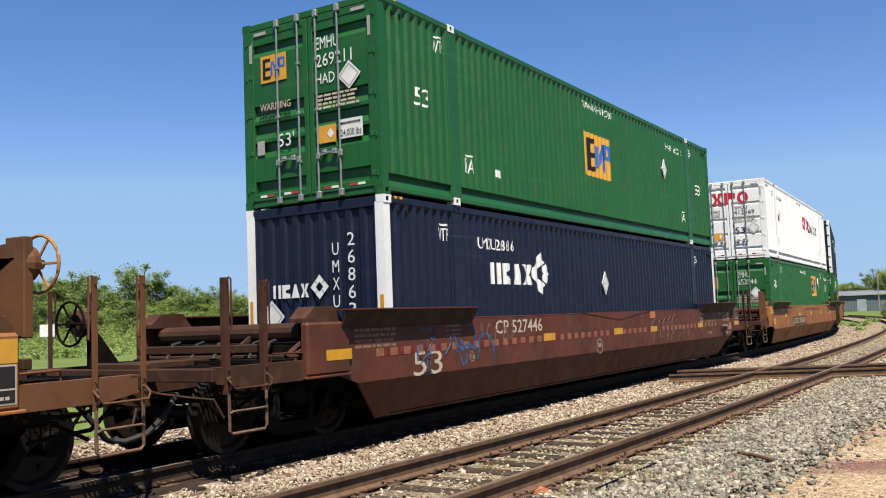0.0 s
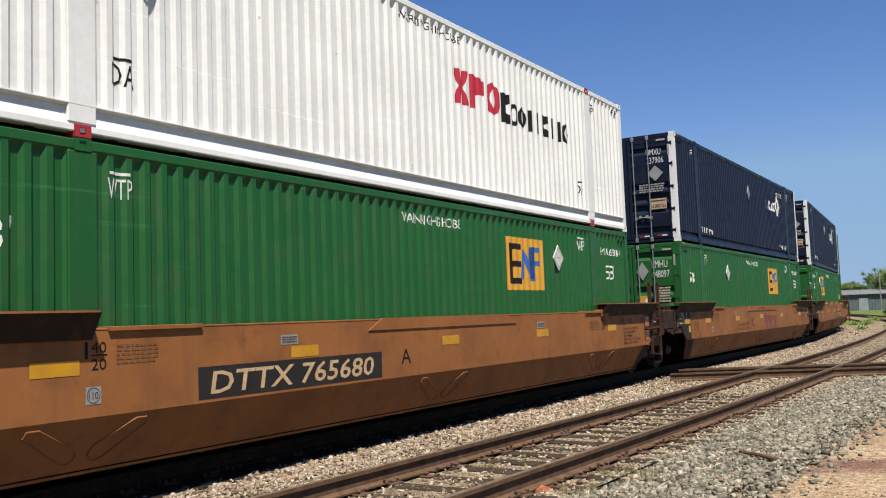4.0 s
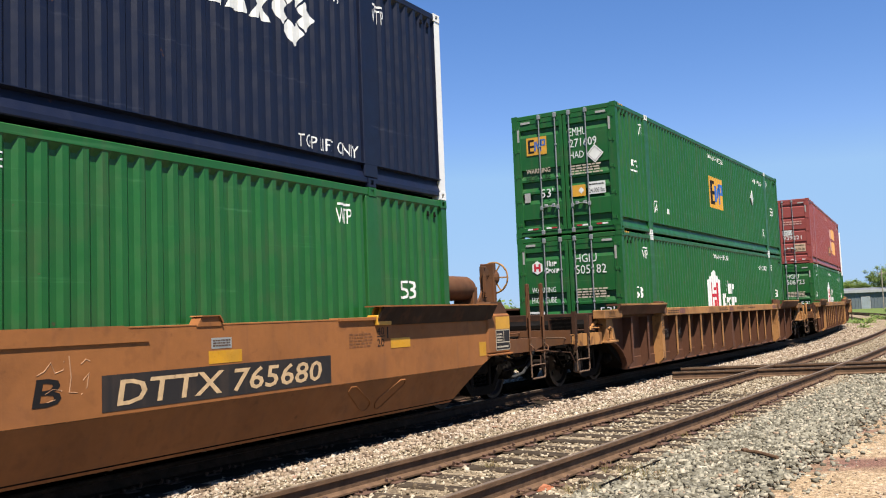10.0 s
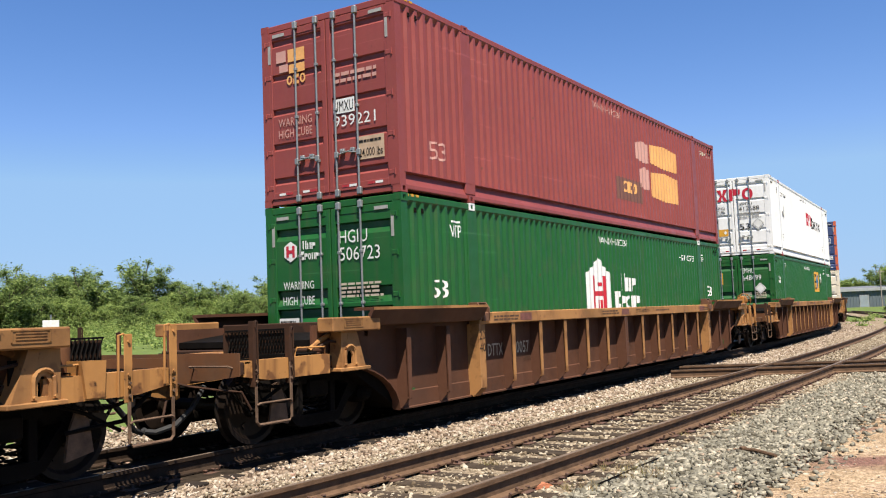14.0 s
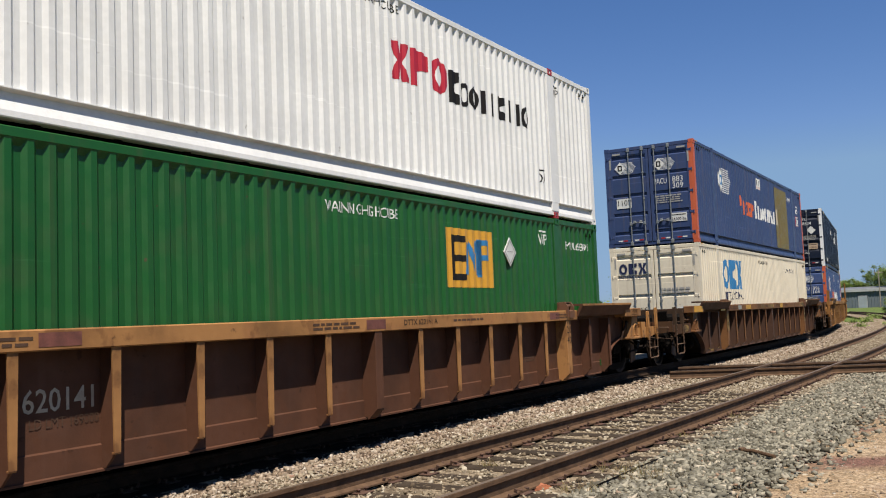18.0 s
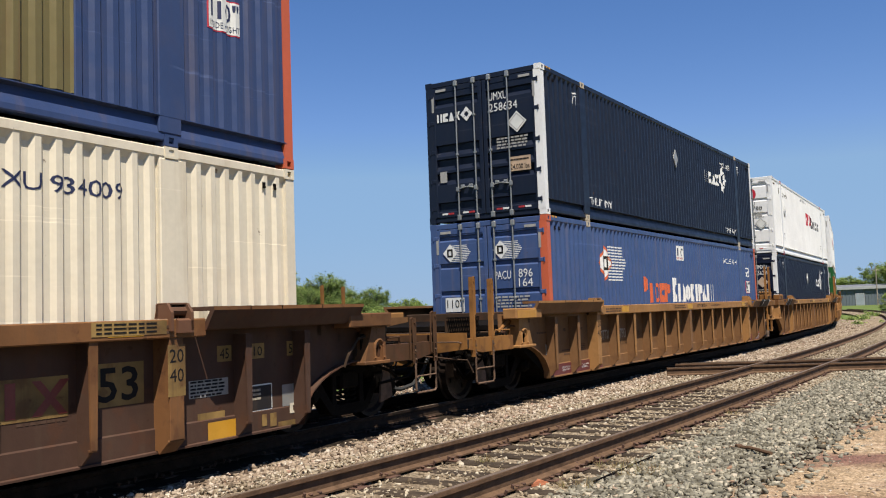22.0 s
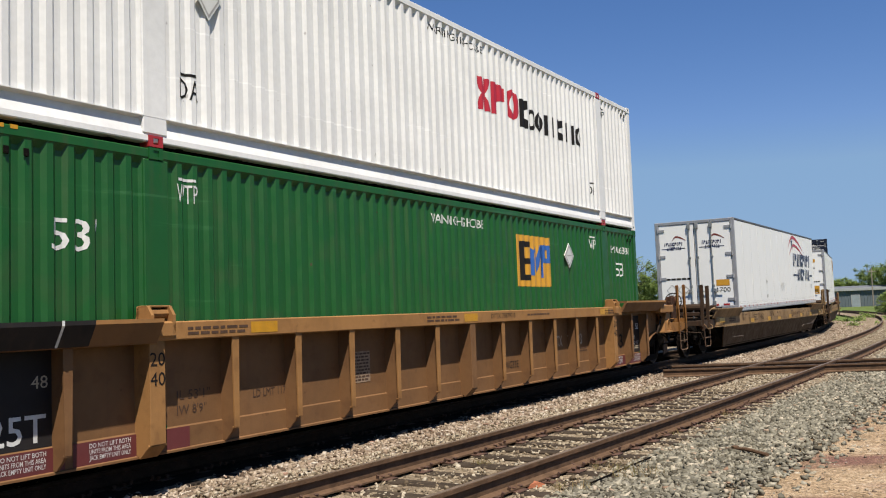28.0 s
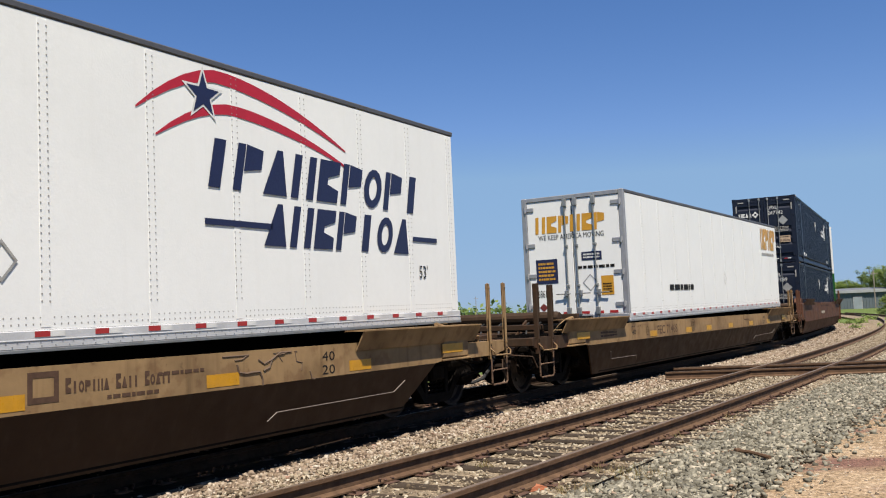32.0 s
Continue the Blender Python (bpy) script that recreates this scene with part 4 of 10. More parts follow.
def flat_blocks(spec, w, h):
    """Plain shapes that stand for a firm's name, one for each letter of the spec: b bow-tie, r ring, f flag on a bar, t triangle, v triangle
    on its tip, s bar, d two bars, k notched block, _ gap; capitals are taller."""
    n = len(spec)
    v, f = [], []

    def poly(*pts):
        k = len(v)
        v.extend(pts)
        f.append(tuple(range(k, k + len(pts))))
    for i, c in enumerate(spec):
        x0, x1 = w * i / n + w * 0.07 / n, w * (i + 1) / n - w * 0.07 / n
        d, hh, xm = x1 - x0, h if c.isupper() else h * 0.76, w * (i + 0.5) / n
        c, s = c.lower(), d * 0.3
        if c == "b":
            poly((x0, 0), (x0 + s * 1.25, 0), (xm, hh / 2), (x0 + s * 1.25, hh), (x0, hh), (xm - s * 0.6, hh / 2))
            poly((x1, 0), (xm + s * 0.6, hh / 2), (x1, hh), (x1 - s * 1.25, hh), (xm, hh / 2), (x1 - s * 1.25, 0))
        elif c == "r":
            for k in range(14):
                a, b = k * math.tau / 14, (k + 1) * math.tau / 14
                poly(*[(xm + d * q * math.cos(e), hh * (0.5 + p * math.sin(e))) for q, p, e in ((0.5, 0.5, a), (0.5, 0.5, b), (0.22, 0.3, b), (0.22, 0.3, a))])
        elif c == "f":
            poly((x0, 0), (x0 + s, 0), (x0 + s, hh), (x0, hh))
            poly((x0 + s * 1.1, hh * 0.42), (x1, hh * 0.5), (x1, hh * 0.92), (x0 + s * 1.1, hh))
        elif c == "t":
            poly((x0, 0), (x1, 0), (xm + s * 0.4, hh), (xm - s * 0.4, hh))
        elif c == "v":
            poly((xm - s * 0.4, 0), (xm + s * 0.4, 0), (x1, hh), (x0, hh))
        elif c == "s":
            poly((xm - s * 0.7, 0), (xm + s * 0.7, 0), (xm + s * 0.7, hh), (xm - s * 0.7, hh))
        elif c == "d":
            poly((x0, 0), (x0 + s * 1.1, 0), (x0 + s * 1.1, hh), (x0, hh))
            poly((x1 - s * 1.1, 0), (x1, 0), (x1, hh), (x1 - s * 1.1, hh))
        elif c == "k":
            poly((x0, 0), (x1, 0), (x1, hh * 0.3), (x0 + s * 1.5, hh * 0.42), (x0 + s * 1.5, hh * 0.58), (x1, hh * 0.7), (x1, hh), (x0, hh))
    return v, f


def flat_bars(rows, w, h):
    """Small writing that cannot be read: plain broken bars."""
    rng = random.Random(int(w * 1000) + rows)
    v, f = [], []
    for r in range(rows):
        y0, x = h * (r + 0.25) / rows, 0.0
        while x < w * 0.93:
            d = min(rng.uniform(0.05, 0.2) * w, w - x)
            k = len(v)
            v += [(x, y0), (x + d, y0), (x + d, y0 + h * 0.55 / rows), (x, y0 + h * 0.55 / rows)]
            f.append((k, k + 1, k + 2, k + 3))
            x += d + 0.03 * w
    return v, f


def flat_moved(flat, dx, dy, turn=0.0):
    c, s = math.cos(radians(turn)), math.sin(radians(turn))
    return [(x * c - y * s + dx, x * s + y * c + dy) for x, y in flat[0]], flat[1]


def flat_join(*flats):
    v, f = [], []
    for a, b in flats:
        k = len(v)
        v += a
        f += [tuple(i + k for i in q) for q in b]
    return v, f


def pieces(flat, name, most=4):
    """Splits a mark into its separate shapes, where there are a few large ones."""
    v, f = flat
    spans = sorted((min(v[i][0] for i in q), max(v[i][0] for i in q), q) for q in f)
    groups = []
    for a, b, q in spans:
        if groups and a < groups[-1][0] + 1e-4:
            groups[-1][0] = max(groups[-1][0], b)
            groups[-1][1].append(q)
        else:
            groups.append([b, [q]])
    tall = max(p[1] for p in v) - min(p[1] for p in v)
    if name not in ("logo_shape", "lettering") or len(groups) > (12 if name == "logo_shape" or tall > 0.155 else most):
        return [flat]
    out = []
    for _, qs in groups:
        used = sorted({i for q in qs for i in q})
        at = {i: k for k, i in enumerate(used)}
        out.append(([v[i] for i in used], [tuple(at[i] for i in q) for q in qs]))
    return out


def print_part(name, mesh, mat, parent, label, flat):
    """A mark; one that stays joined because its shapes are too small to pick apart is stuff."""
    ob = part(name, mesh, mat, parent, label)
    spans = sorted((min(flat[0][i][0] for i in q), max(flat[0][i][0] for i in q)) for q in flat[1])
    reach = spans[0][1] if name not in ("small_print", "lettering") else -1e9
    for a, b in spans:
        if a > reach + 1e-4:
            ob["kind"] = "stuff"
            break
        reach = max(reach, b)
    return ob


def on_wall(flat, x, z, lift=0.0035):
    """The flat mark painted on the corrugated side towards the camera, its left foot at (x, z)."""
    v, f = flat
    bm = bmesh.new()
    vs = [bm.verts.new((p[0] + x, 0, p[1] + z)) for p in v]
    for q in f:
        try:
            bm.faces.new([vs[i] for i in q])
        except ValueError:
            pass
    xs = [p[0] + x for p in v]
    for q in wave_breaks(min(xs), max(xs)):
        bmesh.ops.bisect_plane(bm, geom=bm.verts[:] + bm.edges[:] + bm.faces[:], plane_co=(q, 0, 0), plane_no=(1, 0, 0), dist=1e-6)
    for q in bm.verts:
        q.co.y = -HY + wave(q.co.x) + 0.008 - lift
    me = bpy.data.meshes.new("mark")
    bm.to_mesh(me)
    bm.free()
    return me


def on_plane(flat, x, z, y, thick=0.0):
    """The flat mark on a plain side towards the camera at y."""
    me = bpy.data.meshes.new("mark")
    me.from_pydata([(p[0] + x, y, p[1] + z) for p in flat[0]], [], flat[1])
    return me


def on_end(flat, y, z, x):
    """The flat mark on an end that faces the camera's way; y: how far its left edge lies to the camera's left of the middle."""
    me = bpy.data.meshes.new("mark")
    me.from_pydata([(x, y - p[0], p[1] + z) for p in flat[0]], [], flat[1])
    return me


# ------------------------------------------------------------------ boxes
def frame_shape():
    s = Shape()
    for y in (-1, 1):
        s.box(-HX + 0.1, HX - 0.1, y * HY, y * (HY - 0.06), HT - 0.11, HT - 0.012, 0.01)         # top rail
        # bottom rail: a lip, a recess under it, and a face that leans out again
        s.prism([(y * (HY + 0.004), 0.305), (y * (HY + 0.004), 0.315), (y * (HY - 0.14), 0.315), (y * (HY - 0.14), 0.05), (y * (HY - 0.012), 0.05), (y * (HY - 0.004), 0.062),
                 (y * (HY - 0.006), 0.115), (y * (HY - 0.062), 0.285)], -HX + 0.12, HX - 0.12)
        for x in (-6.096, 6.096):
            s.box(x - 0.155, x + 0.155, y * (HY + 0.002), y * (HY - 0.1), 0.13, HT - 0.12, 0.012)  # 40-foot posts
    s.box(HX - 0.12, HX - 0.02, -HY + 0.1, HY - 0.1, 0.02, 0.2, 0.01).box(HX - 0.12, HX - 0.02, -HY + 0.1, HY - 0.1, HT - 0.15, HT - 0.02, 0.01)
    s.box(-HX + 0.02, -HX + 0.14, -HY + 0.1, HY - 0.1, 0.02, 0.12, 0.01).box(-HX + 0.01, -HX + 0.14, -HY + 0.1, HY - 0.1, HT - 0.12, HT - 0.015, 0.01)
    return s


def post_shape():
    return Shape().prism([(-0.0, -0.0), (0.15, 0.0), (0.15, 0.05), (0.09, 0.06), (0.09, 0.15), (0.0, 0.15)], 0.1, HT - 0.1, "z")


def wall_shape():
    xs = [-HX + 0.13] + wave_breaks(-HX + 0.13, HX - 0.13) + [HX - 0.13]
    s = Shape()
    v = []
    for x in xs:
        y = -HY + wave(x) + 0.008
        e = 0.05 if wave(x) > 0.01 else 0.0
        v += [(x, y, 0.30), (x, y, HT - 0.12 - e), (x, -HY + 0.001 + 0.004, HT - 0.1)]
    f = []
    for i in range(len(xs) - 1):
        f += [(3 * i, 3 * i + 3, 3 * i + 4, 3 * i + 1), (3 * i + 1, 3 * i + 4, 3 * i + 5, 3 * i + 2)]
    return s.add(v, f)


def roof_shape():
    return Shape().box(-HX + 0.1, HX - 0.1, -HY + 0.05, HY - 0.05, HT - 0.05, HT - 0.025)


def floor_shape():
    s = Shape().box(-HX + 0.12, HX - 0.12, -HY + 0.1, HY - 0.1, 0.13, 0.17)
    for i in range(18):
        s.box(-HX + 0.6 + i * 0.88, -HX + 0.68 + i * 0.88, -HY + 0.1, HY - 0.1, 0.03, 0.13)
    return s


def casting_shape():
    """A corner casting with its oval hole towards the side."""
    s = Shape()
    s.box(-0.089, 0.089, -0.01, 0.13, -0.058, -0.032).box(-0.089, 0.089, -0.01, 0.13, 0.032, 0.058)
    s.box(-0.089, -0.035, -0.01, 0.13, -0.032, 0.032).box(0.035, 0.089, -0.01, 0.13, -0.032, 0.032)
    return s


DOOR_W, DOOR_Z0, DOOR_Z1 = 1.185, 0.12, HT - 0.13


RIBS_A = ((0.24, 0.40), (0.86, 0.99), (1.15, 1.28), (1.44, 1.57), (2.44, 2.52))
RIBS_C = ((0.36, 0.5), (0.66, 0.79), (0.97, 1.1), (1.29, 1.42), (1.60, 1.74), (2.53, 2.66))
RIBS_B = ((0.36, 0.43), (0.90, 0.97), (1.45, 1.52), (2.0, 2.07), (2.55, 2.62))


def door_shape(ribs, slope):
    """One leaf with level grooves pressed into it; the hinge side at y = 0, the free edge at y = -DOOR_W."""
    z0, z1 = DOOR_Z0, DOOR_Z1
    prof = [(0.0, z0)]
    for a, b in ribs:
        deep = min(0.05, slope)
        prof += [(0.0, a - slope), (deep, a), (deep, b), (0.0, b + 0.02)]
    prof += [(0.0, z1)]
    v, f = [], []
    for d, z in prof:
        for y in (-0.10, -DOOR_W + 0.08):
            v.append((d - 0.006, y, z))
    for i in range(len(prof) - 1):
        f.append((2 * i, 2 * i + 1, 2 * i + 3, 2 * i + 2))
    s = Shape().add(v, f)
    s.box(-0.016, 0.05, 0.0, -0.10, z0, z1, 0.006).box(-0.016, 0.05, -DOOR_W, -DOOR_W + 0.08, z0, z1, 0.006)
    s.box(-0.014, 0.05, -0.10, -DOOR_W + 0.08, z0 - 0.002, z0 + 0.1, 0.004).box(-0.014, 0.05, -0.10, -DOOR_W + 0.08, z1 - 0.1, z1 + 0.002, 0.004)
    return s


def bar_shape():
    s = Shape().tube([(-0.042, 0, 0.03), (-0.042, 0, HT - 0.04)], 0.0155, 8)
    for z in (0.09, HT - 0.1):
        s.box(-0.066, -0.01, -0.04, 0.04, z - 0.06, z + 0.05, 0.01)
    for z in (0.62, 1.35, 2.1):
        s.box(-0.062, -0.012, -0.026, 0.026, z - 0.022, z + 0.022, 0.006)
    return s


def handle_shape():
    return Shape().tube([(-0.05, 0.0, 0.66), (-0.062, -0.05, 0.66), (-0.062, -0.3, 0.70)], 0.011, 6).box(-0.066, -0.02, -0.33, -0.25, 0.665, 0.735, 0.008).box(-0.07, -0.03, -0.025, 0.045, 0.61, 0.70, 0.008)


def hinge_shape():
    return Shape().box(-0.026, 0.0, -0.08, 0.03, -0.035, 0.035, 0.006).tube([(-0.026, 0.03, -0.045), (-0.026, 0.03, 0.045)], 0.015, 8)


def front_shape():
    """The blind end: deep level beams in a plain sheet."""
    s = Shape().box(-0.005, 0.03, -HY + 0.15, HY - 0.15, 0.12, HT - 0.12)
    for i in range(5):
        z = 0.32 + i * 0.27
        s.prism([(-0.005, z), (-0.055, z + 0.05), (-0.055, z + 0.11), (-0.005, z + 0.16)], -HY + 0.15, HY - 0.15, "y")
    s.box(-0.05, 0.0, -HY + 0.15, HY - 0.15, HT - 0.32, HT - 0.15, 0.02)
    return s


def waved_front_shape():
    """A blind end pressed into upright waves."""
    v, f, ys = [], [], []
    y, k = -HY + 0.1, 0
    while y < HY - 0.1:
        ys.append((y, 0.0 if k % 4 in (0, 1) else 0.035))
        y += (0.09, 0.035, 0.09, 0.035)[k % 4]
        k += 1
    ys.append((HY - 0.1, 0.0))
    for y, d in ys:
        v += [(d, y, 0.12), (d, y, HT - 0.12)]
    for i in range(len(ys) - 1):
        f.append((2 * i, 2 * i + 2, 2 * i + 3, 2 * i + 1))
    return Shape().add(v, f).box(-0.01, 0.06, -HY + 0.1, HY - 0.1, HT - 0.16, HT - 0.1, 0.01)


def slot_shape():
    return Shape().box(-0.028, 0.028, -0.004, 0.004, -0.07, 0.0, 0.004).box(-0.014, 0.014, -0.02, 0.004, -0.075, -0.045, 0.004)


def box_unit(label, body, posts=None, castings=None, front=False, bars=STEEL, low_cast=None, grooves=False, group="containers on the train"):
    """A 53-foot container, its door end (or its blind end) towards the near end of the line. Origin: the middle of its base."""
    t = thing("shipping_container", label, "container", group)
    part("frame", frame_shape, body, t, key="c_frame", m=None)
    for y in (-1, 1):
        w = part("side_wall", wall_shape, body, t, key="c_wall", m=Matrix.Identity(4) if y < 0 else pose(0, 0, 0, 0, 0, 180))
        part("door_post" if not front else "corner_post", post_shape, (posts if y < 0 or front else None) or body, t, key="c_post",
             m=pose(-HX, -HY, 0) if y < 0 else Matrix.Translation((-HX, HY, 0)) @ Matrix.Diagonal((1, -1, 1, 1)))
    for y in (-1, 1):
        part("corner_post", post_shape, posts or body, t, key="c_post",
             m=Matrix.Translation((HX, -HY, 0)) @ Matrix.Diagonal((-1, 1, 1, 1)) if y < 0 else pose(HX, HY, 0, 0, 0, 180))
    part("roof", roof_shape, body, t, key="c_roof")
    part("floor", floor_shape, DARK_STEEL, t, key="c_floor")
    part("back_wall", lambda: Shape().box(HX - 0.07, HX - 0.03, -HY + 0.12, HY - 0.12, 0.15, HT - 0.14), body, t, key="c_back")
    for x in (-HX + 0.089, -6.096, 6.096, HX - 0.089):
        for z in (0.06, HT - 0.06):
            inner = abs(x) < 7
            mat = (castings if z > 1 else (low_cast or castings)) if inner and castings else (posts if not inner and posts else body)
            part("corner_casting", casting_shape, mat, t, key="c_cast", m=pose(x, -HY, z))
            part("corner_casting", casting_shape, body if x < -7 and not front else mat, t, key="c_cast", m=pose(x, HY, z, 0, 0, 180))
    part("seal", lambda: Shape().box(-HX + 0.09, -HX + 0.11, -HY + 0.1, HY - 0.1, 0.1, HT - 0.1), RUBBER, t, key="c_seal")
    for x in (0.36, 0.55, BOX - 0.36, BOX - 0.55):
        part("lashing_eye", slot_shape, DARK_STEEL, t, key="c_eye", m=pose(x - HX, -HY - 0.001, HT - 0.2))
    for i in range(3):
        part("hazard_stripe", lambda: Shape().box(0, 0.07, -HY - 0.003, -HY + 0.03, HT - 0.045, HT - 0.008), YELLOW_TAPE, t, key="c_haz", m=pose(-HX + 0.14 + i * 0.13, 0, 0))
    if front == "waved":
        part("front_wall", waved_front_shape, body, t, key="c_wfront", m=pose(-HX + 0.02, 0, 0))
        return t
    if front:
        part("front_wall", front_shape, body, t, key="c_front", m=pose(-HX + 0.01, 0, 0))
        return t
    for side in (1, -1):
        flip = Matrix.Translation((-HX + 0.02, side * (HY - 0.1), 0)) @ (Matrix.Identity(4) if side > 0 else Matrix.Diagonal((1, -1, 1, 1)))
        ribs = "b" if grooves or body is WHITE else ("c" if body is GREEN_2 else "a")
        d = part("door", lambda: door_shape({"a": RIBS_A, "b": RIBS_B, "c": RIBS_C}[ribs], 0.03 if ribs == "b" else 0.09), body, t, key="c_door" + ribs, m=flip)
        for i, y in enumerate((-0.61, -1.02)):
            bar = part("locking_bar", bar_shape, bars, d, key="c_bar", m=pose(0, y, 0), smooth=False)
            part("handle", handle_shape, bars, d, key="c_handle", m=pose(0, y, 0) if i == 0 else Matrix.Translation((0, y, 0)) @ Matrix.Diagonal((1, -1, 1, 1)) @ pose(0, -0.02, 0))
        for z in (0.3, 0.86, 1.45, 2.05, 2.6):
            part("hinge", hinge_shape, body, d, key="c_hinge", m=pose(0, 0, z))
        for y in (-0.2, -0.68):
            part("reflector", lambda: Shape().box(-0.019, -0.008, 0, -0.13, 0.165, 0.2), RED_TAPE, d, key="c_red", m=pose(0, y - 0.14, 0))
            part("reflector", lambda: Shape().box(-0.0185, -0.008, 0, -0.13, 0.165, 0.2), WHITE_INK, d, key="c_whi", m=pose(0, y, 0))
        part("reflector", lambda: Shape().box(-0.0225, -0.008, 0, -0.24, HT - 0.215, HT - 0.165), GREY_INK, d, key="c_top", m=pose(0, -0.13, 0))
        part("reflector", lambda: Shape().box(-0.0225, -0.008, 0, -0.05, HT - 0.62, HT - 0.3), GREY_INK, d, key="c_up", m=pose(0, -0.03, 0))
    return t


def mark(t, flat, x, z, mat, label="", name="marking"):
    """Painted on the camera's side of a box; x from the box's near end."""
    for fl in pieces(flat, name):
        print_part(name, on_wall(fl, x - HX, z), mat, t, label, fl)


def end_mark(t, flat, y, z, mat, label="", name="marking", lift=0.02):
    """On the box's near end; y: from the camera's left edge."""
    for fl in pieces(flat, name):
        print_part(name, on_end(fl, HY - y, z, -HX + 0.02 - lift), mat, t, label, fl)


def logo_block(t, x, z, w, h, back, black, blue, end=False):
    """A yellow panel with a black and a blue block on it."""
    put = end_mark if end else mark
    put(t, flat_rect(w, h), x, z, back, "golden yellow painted panel", "logo_panel")
    up = dict(lift=0.033) if end else {}
    def put2(fl, dx, dz, mat):
        if end:
            end_mark(t, fl, x + dx, z + dz, mat, "", "logo_shape", 0.024)
        else:
            part("logo_shape", on_wall(fl, x + dx - HX, z + dz, 0.006), mat, t)
    bars = flat_join(flat_rect(w * 0.1, h * 0.76), flat_moved(flat_rect(w * 0.2, h * 0.11), w * 0.1, 0), flat_moved(flat_rect(w * 0.2, h * 0.11), w * 0.1, h * 0.32), flat_moved(flat_rect(w * 0.2, h * 0.11), w * 0.1, h * 0.65))
    put2(bars, w * 0.09, h * 0.12, black)
    put2(flat_join(([(0, 0), (w * 0.09, 0), (w * 0.09, h * 0.48), (w * 0.03, h * 0.56)], [(0, 1, 2, 3)]), ([(w * 0.09, h * 0.5), (w * 0.19, h * 0.05), (w * 0.29, h * 0.5), (w * 0.24, h * 0.62), (w * 0.19, h * 0.34), (w * 0.12, h * 0.58)], [(0, 1, 2, 3, 4, 5)]), flat_moved(flat_rect(w * 0.08, h * 0.6), w * 0.27, 0)), w * 0.38, h * 0.22, blue)
    put2(flat_join(flat_rect(w * 0.08, h * 0.66), flat_moved(flat_ring(w * 0.22, h * 0.36, w * 0.06), w * 0.06, h * 0.3)), w * 0.66, h * 0.18, blue)


def placard(t, x, z, w=0.36, h=0.5, mat=PLACARD):
    """A flat diamond holder standing off the wall."""
    plate = Shape().prism([(x - HX + w / 2, z), (x - HX + w, z + h / 2), (x - HX + w / 2, z + h), (x - HX, z + h / 2)], -HY - 0.012, -HY + 0.004, "y")
    p = part("placard", plate, mat, t, "diamond-shaped placard holder")
    part("placard_edge", on_plane(flat_diamond_ring(w * 0.86, h * 0.86, 0.86), x - HX + w * 0.07, z + h * 0.07, -HY - 0.0145), GREY_INK, p)
    part("placard_bar", on_plane(flat_rect(w * 0.5, 0.012), x - HX + w * 0.25, z + h * 0.5, -HY - 0.0145), GREY_INK, p)


def end_placard(t, y, z, w=0.36, mat=PLACARD):
    end_mark(t, flat_diamond(w, w), y, z, mat, "diamond-shaped placard holder", "placard", 0.03)
    end_mark(t, flat_diamond_ring(w * 0.84, w * 0.84, 0.88), y + w * 0.08, z + w * 0.08, GREY_INK, "", "placard_edge", 0.033)


def corner_ring(t, x, z, s, mat, end=False):
    """A square standing on its corner, cut into four petals round a hole."""
    o = flat_diamond_ring(s, s * 1.05, 0.42)
    v, f = [], []
    for k in range(4):      # a gap in the middle of each side
        a, b, c, d = o[0][k], o[0][(k + 1) % 4], o[0][4 + (k + 1) % 4], o[0][4 + k]
        for u0, u1 in ((0.0, 0.47), (0.53, 1.0)):
            n = len(v)
            v += [(a[0] + (b[0] - a[0]) * u, a[1] + (b[1] - a[1]) * u) for u in (u0, u1)] + [(d[0] + (c[0] - d[0]) * u, d[1] + (c[1] - d[1]) * u) for u in (u1, u0)]
            f.append((n, n + 1, n + 2, n + 3))
    fl = (v, f)
    if end:
        end_mark(t, fl, x, z, mat, "", "logo_shape")
    else:
        mark(t, fl, x, z, mat, "white diamond ring with an open middle", "logo_shape")


# ------------------------------------------------------------------ well cars (x from the near end of the box; camera side at y < 0)
YELLOW_RUST = paint("rusty_yellow_paint", (0.255, 0.1275, 0.034), rough=0.6, grime=0.4, grime_rgb=(0.102, 0.0425, 0.0255))
# side frame colour blackened for the shade between the units; springs stay brown
SHADED_TRUCK = material("shaded_truck_steel", (0.009, 0.0065, 0.005), rough=0.8, var=0.4, scale=6, grime=0.3, grime_rgb=(0.025, 0.016, 0.011), spec=0.08)
SPRING_RUST = material("worn_spring_steel", (0.085, 0.058, 0.042), rough=0.65, var=0.35, scale=9, grime=0.3, grime_rgb=(0.03, 0.02, 0.014), spec=0.25)
ORANGE_RUST = paint("orange_winch_paint", (0.255, 0.102, 0.017), rough=0.6, grime=0.35, grime_rgb=(0.085, 0.034, 0.017), dirt=0.5)
LATCH = paint("rusty_latch_paint", (0.1105, 0.0493, 0.0255), rough=0.7, grime=0.5)


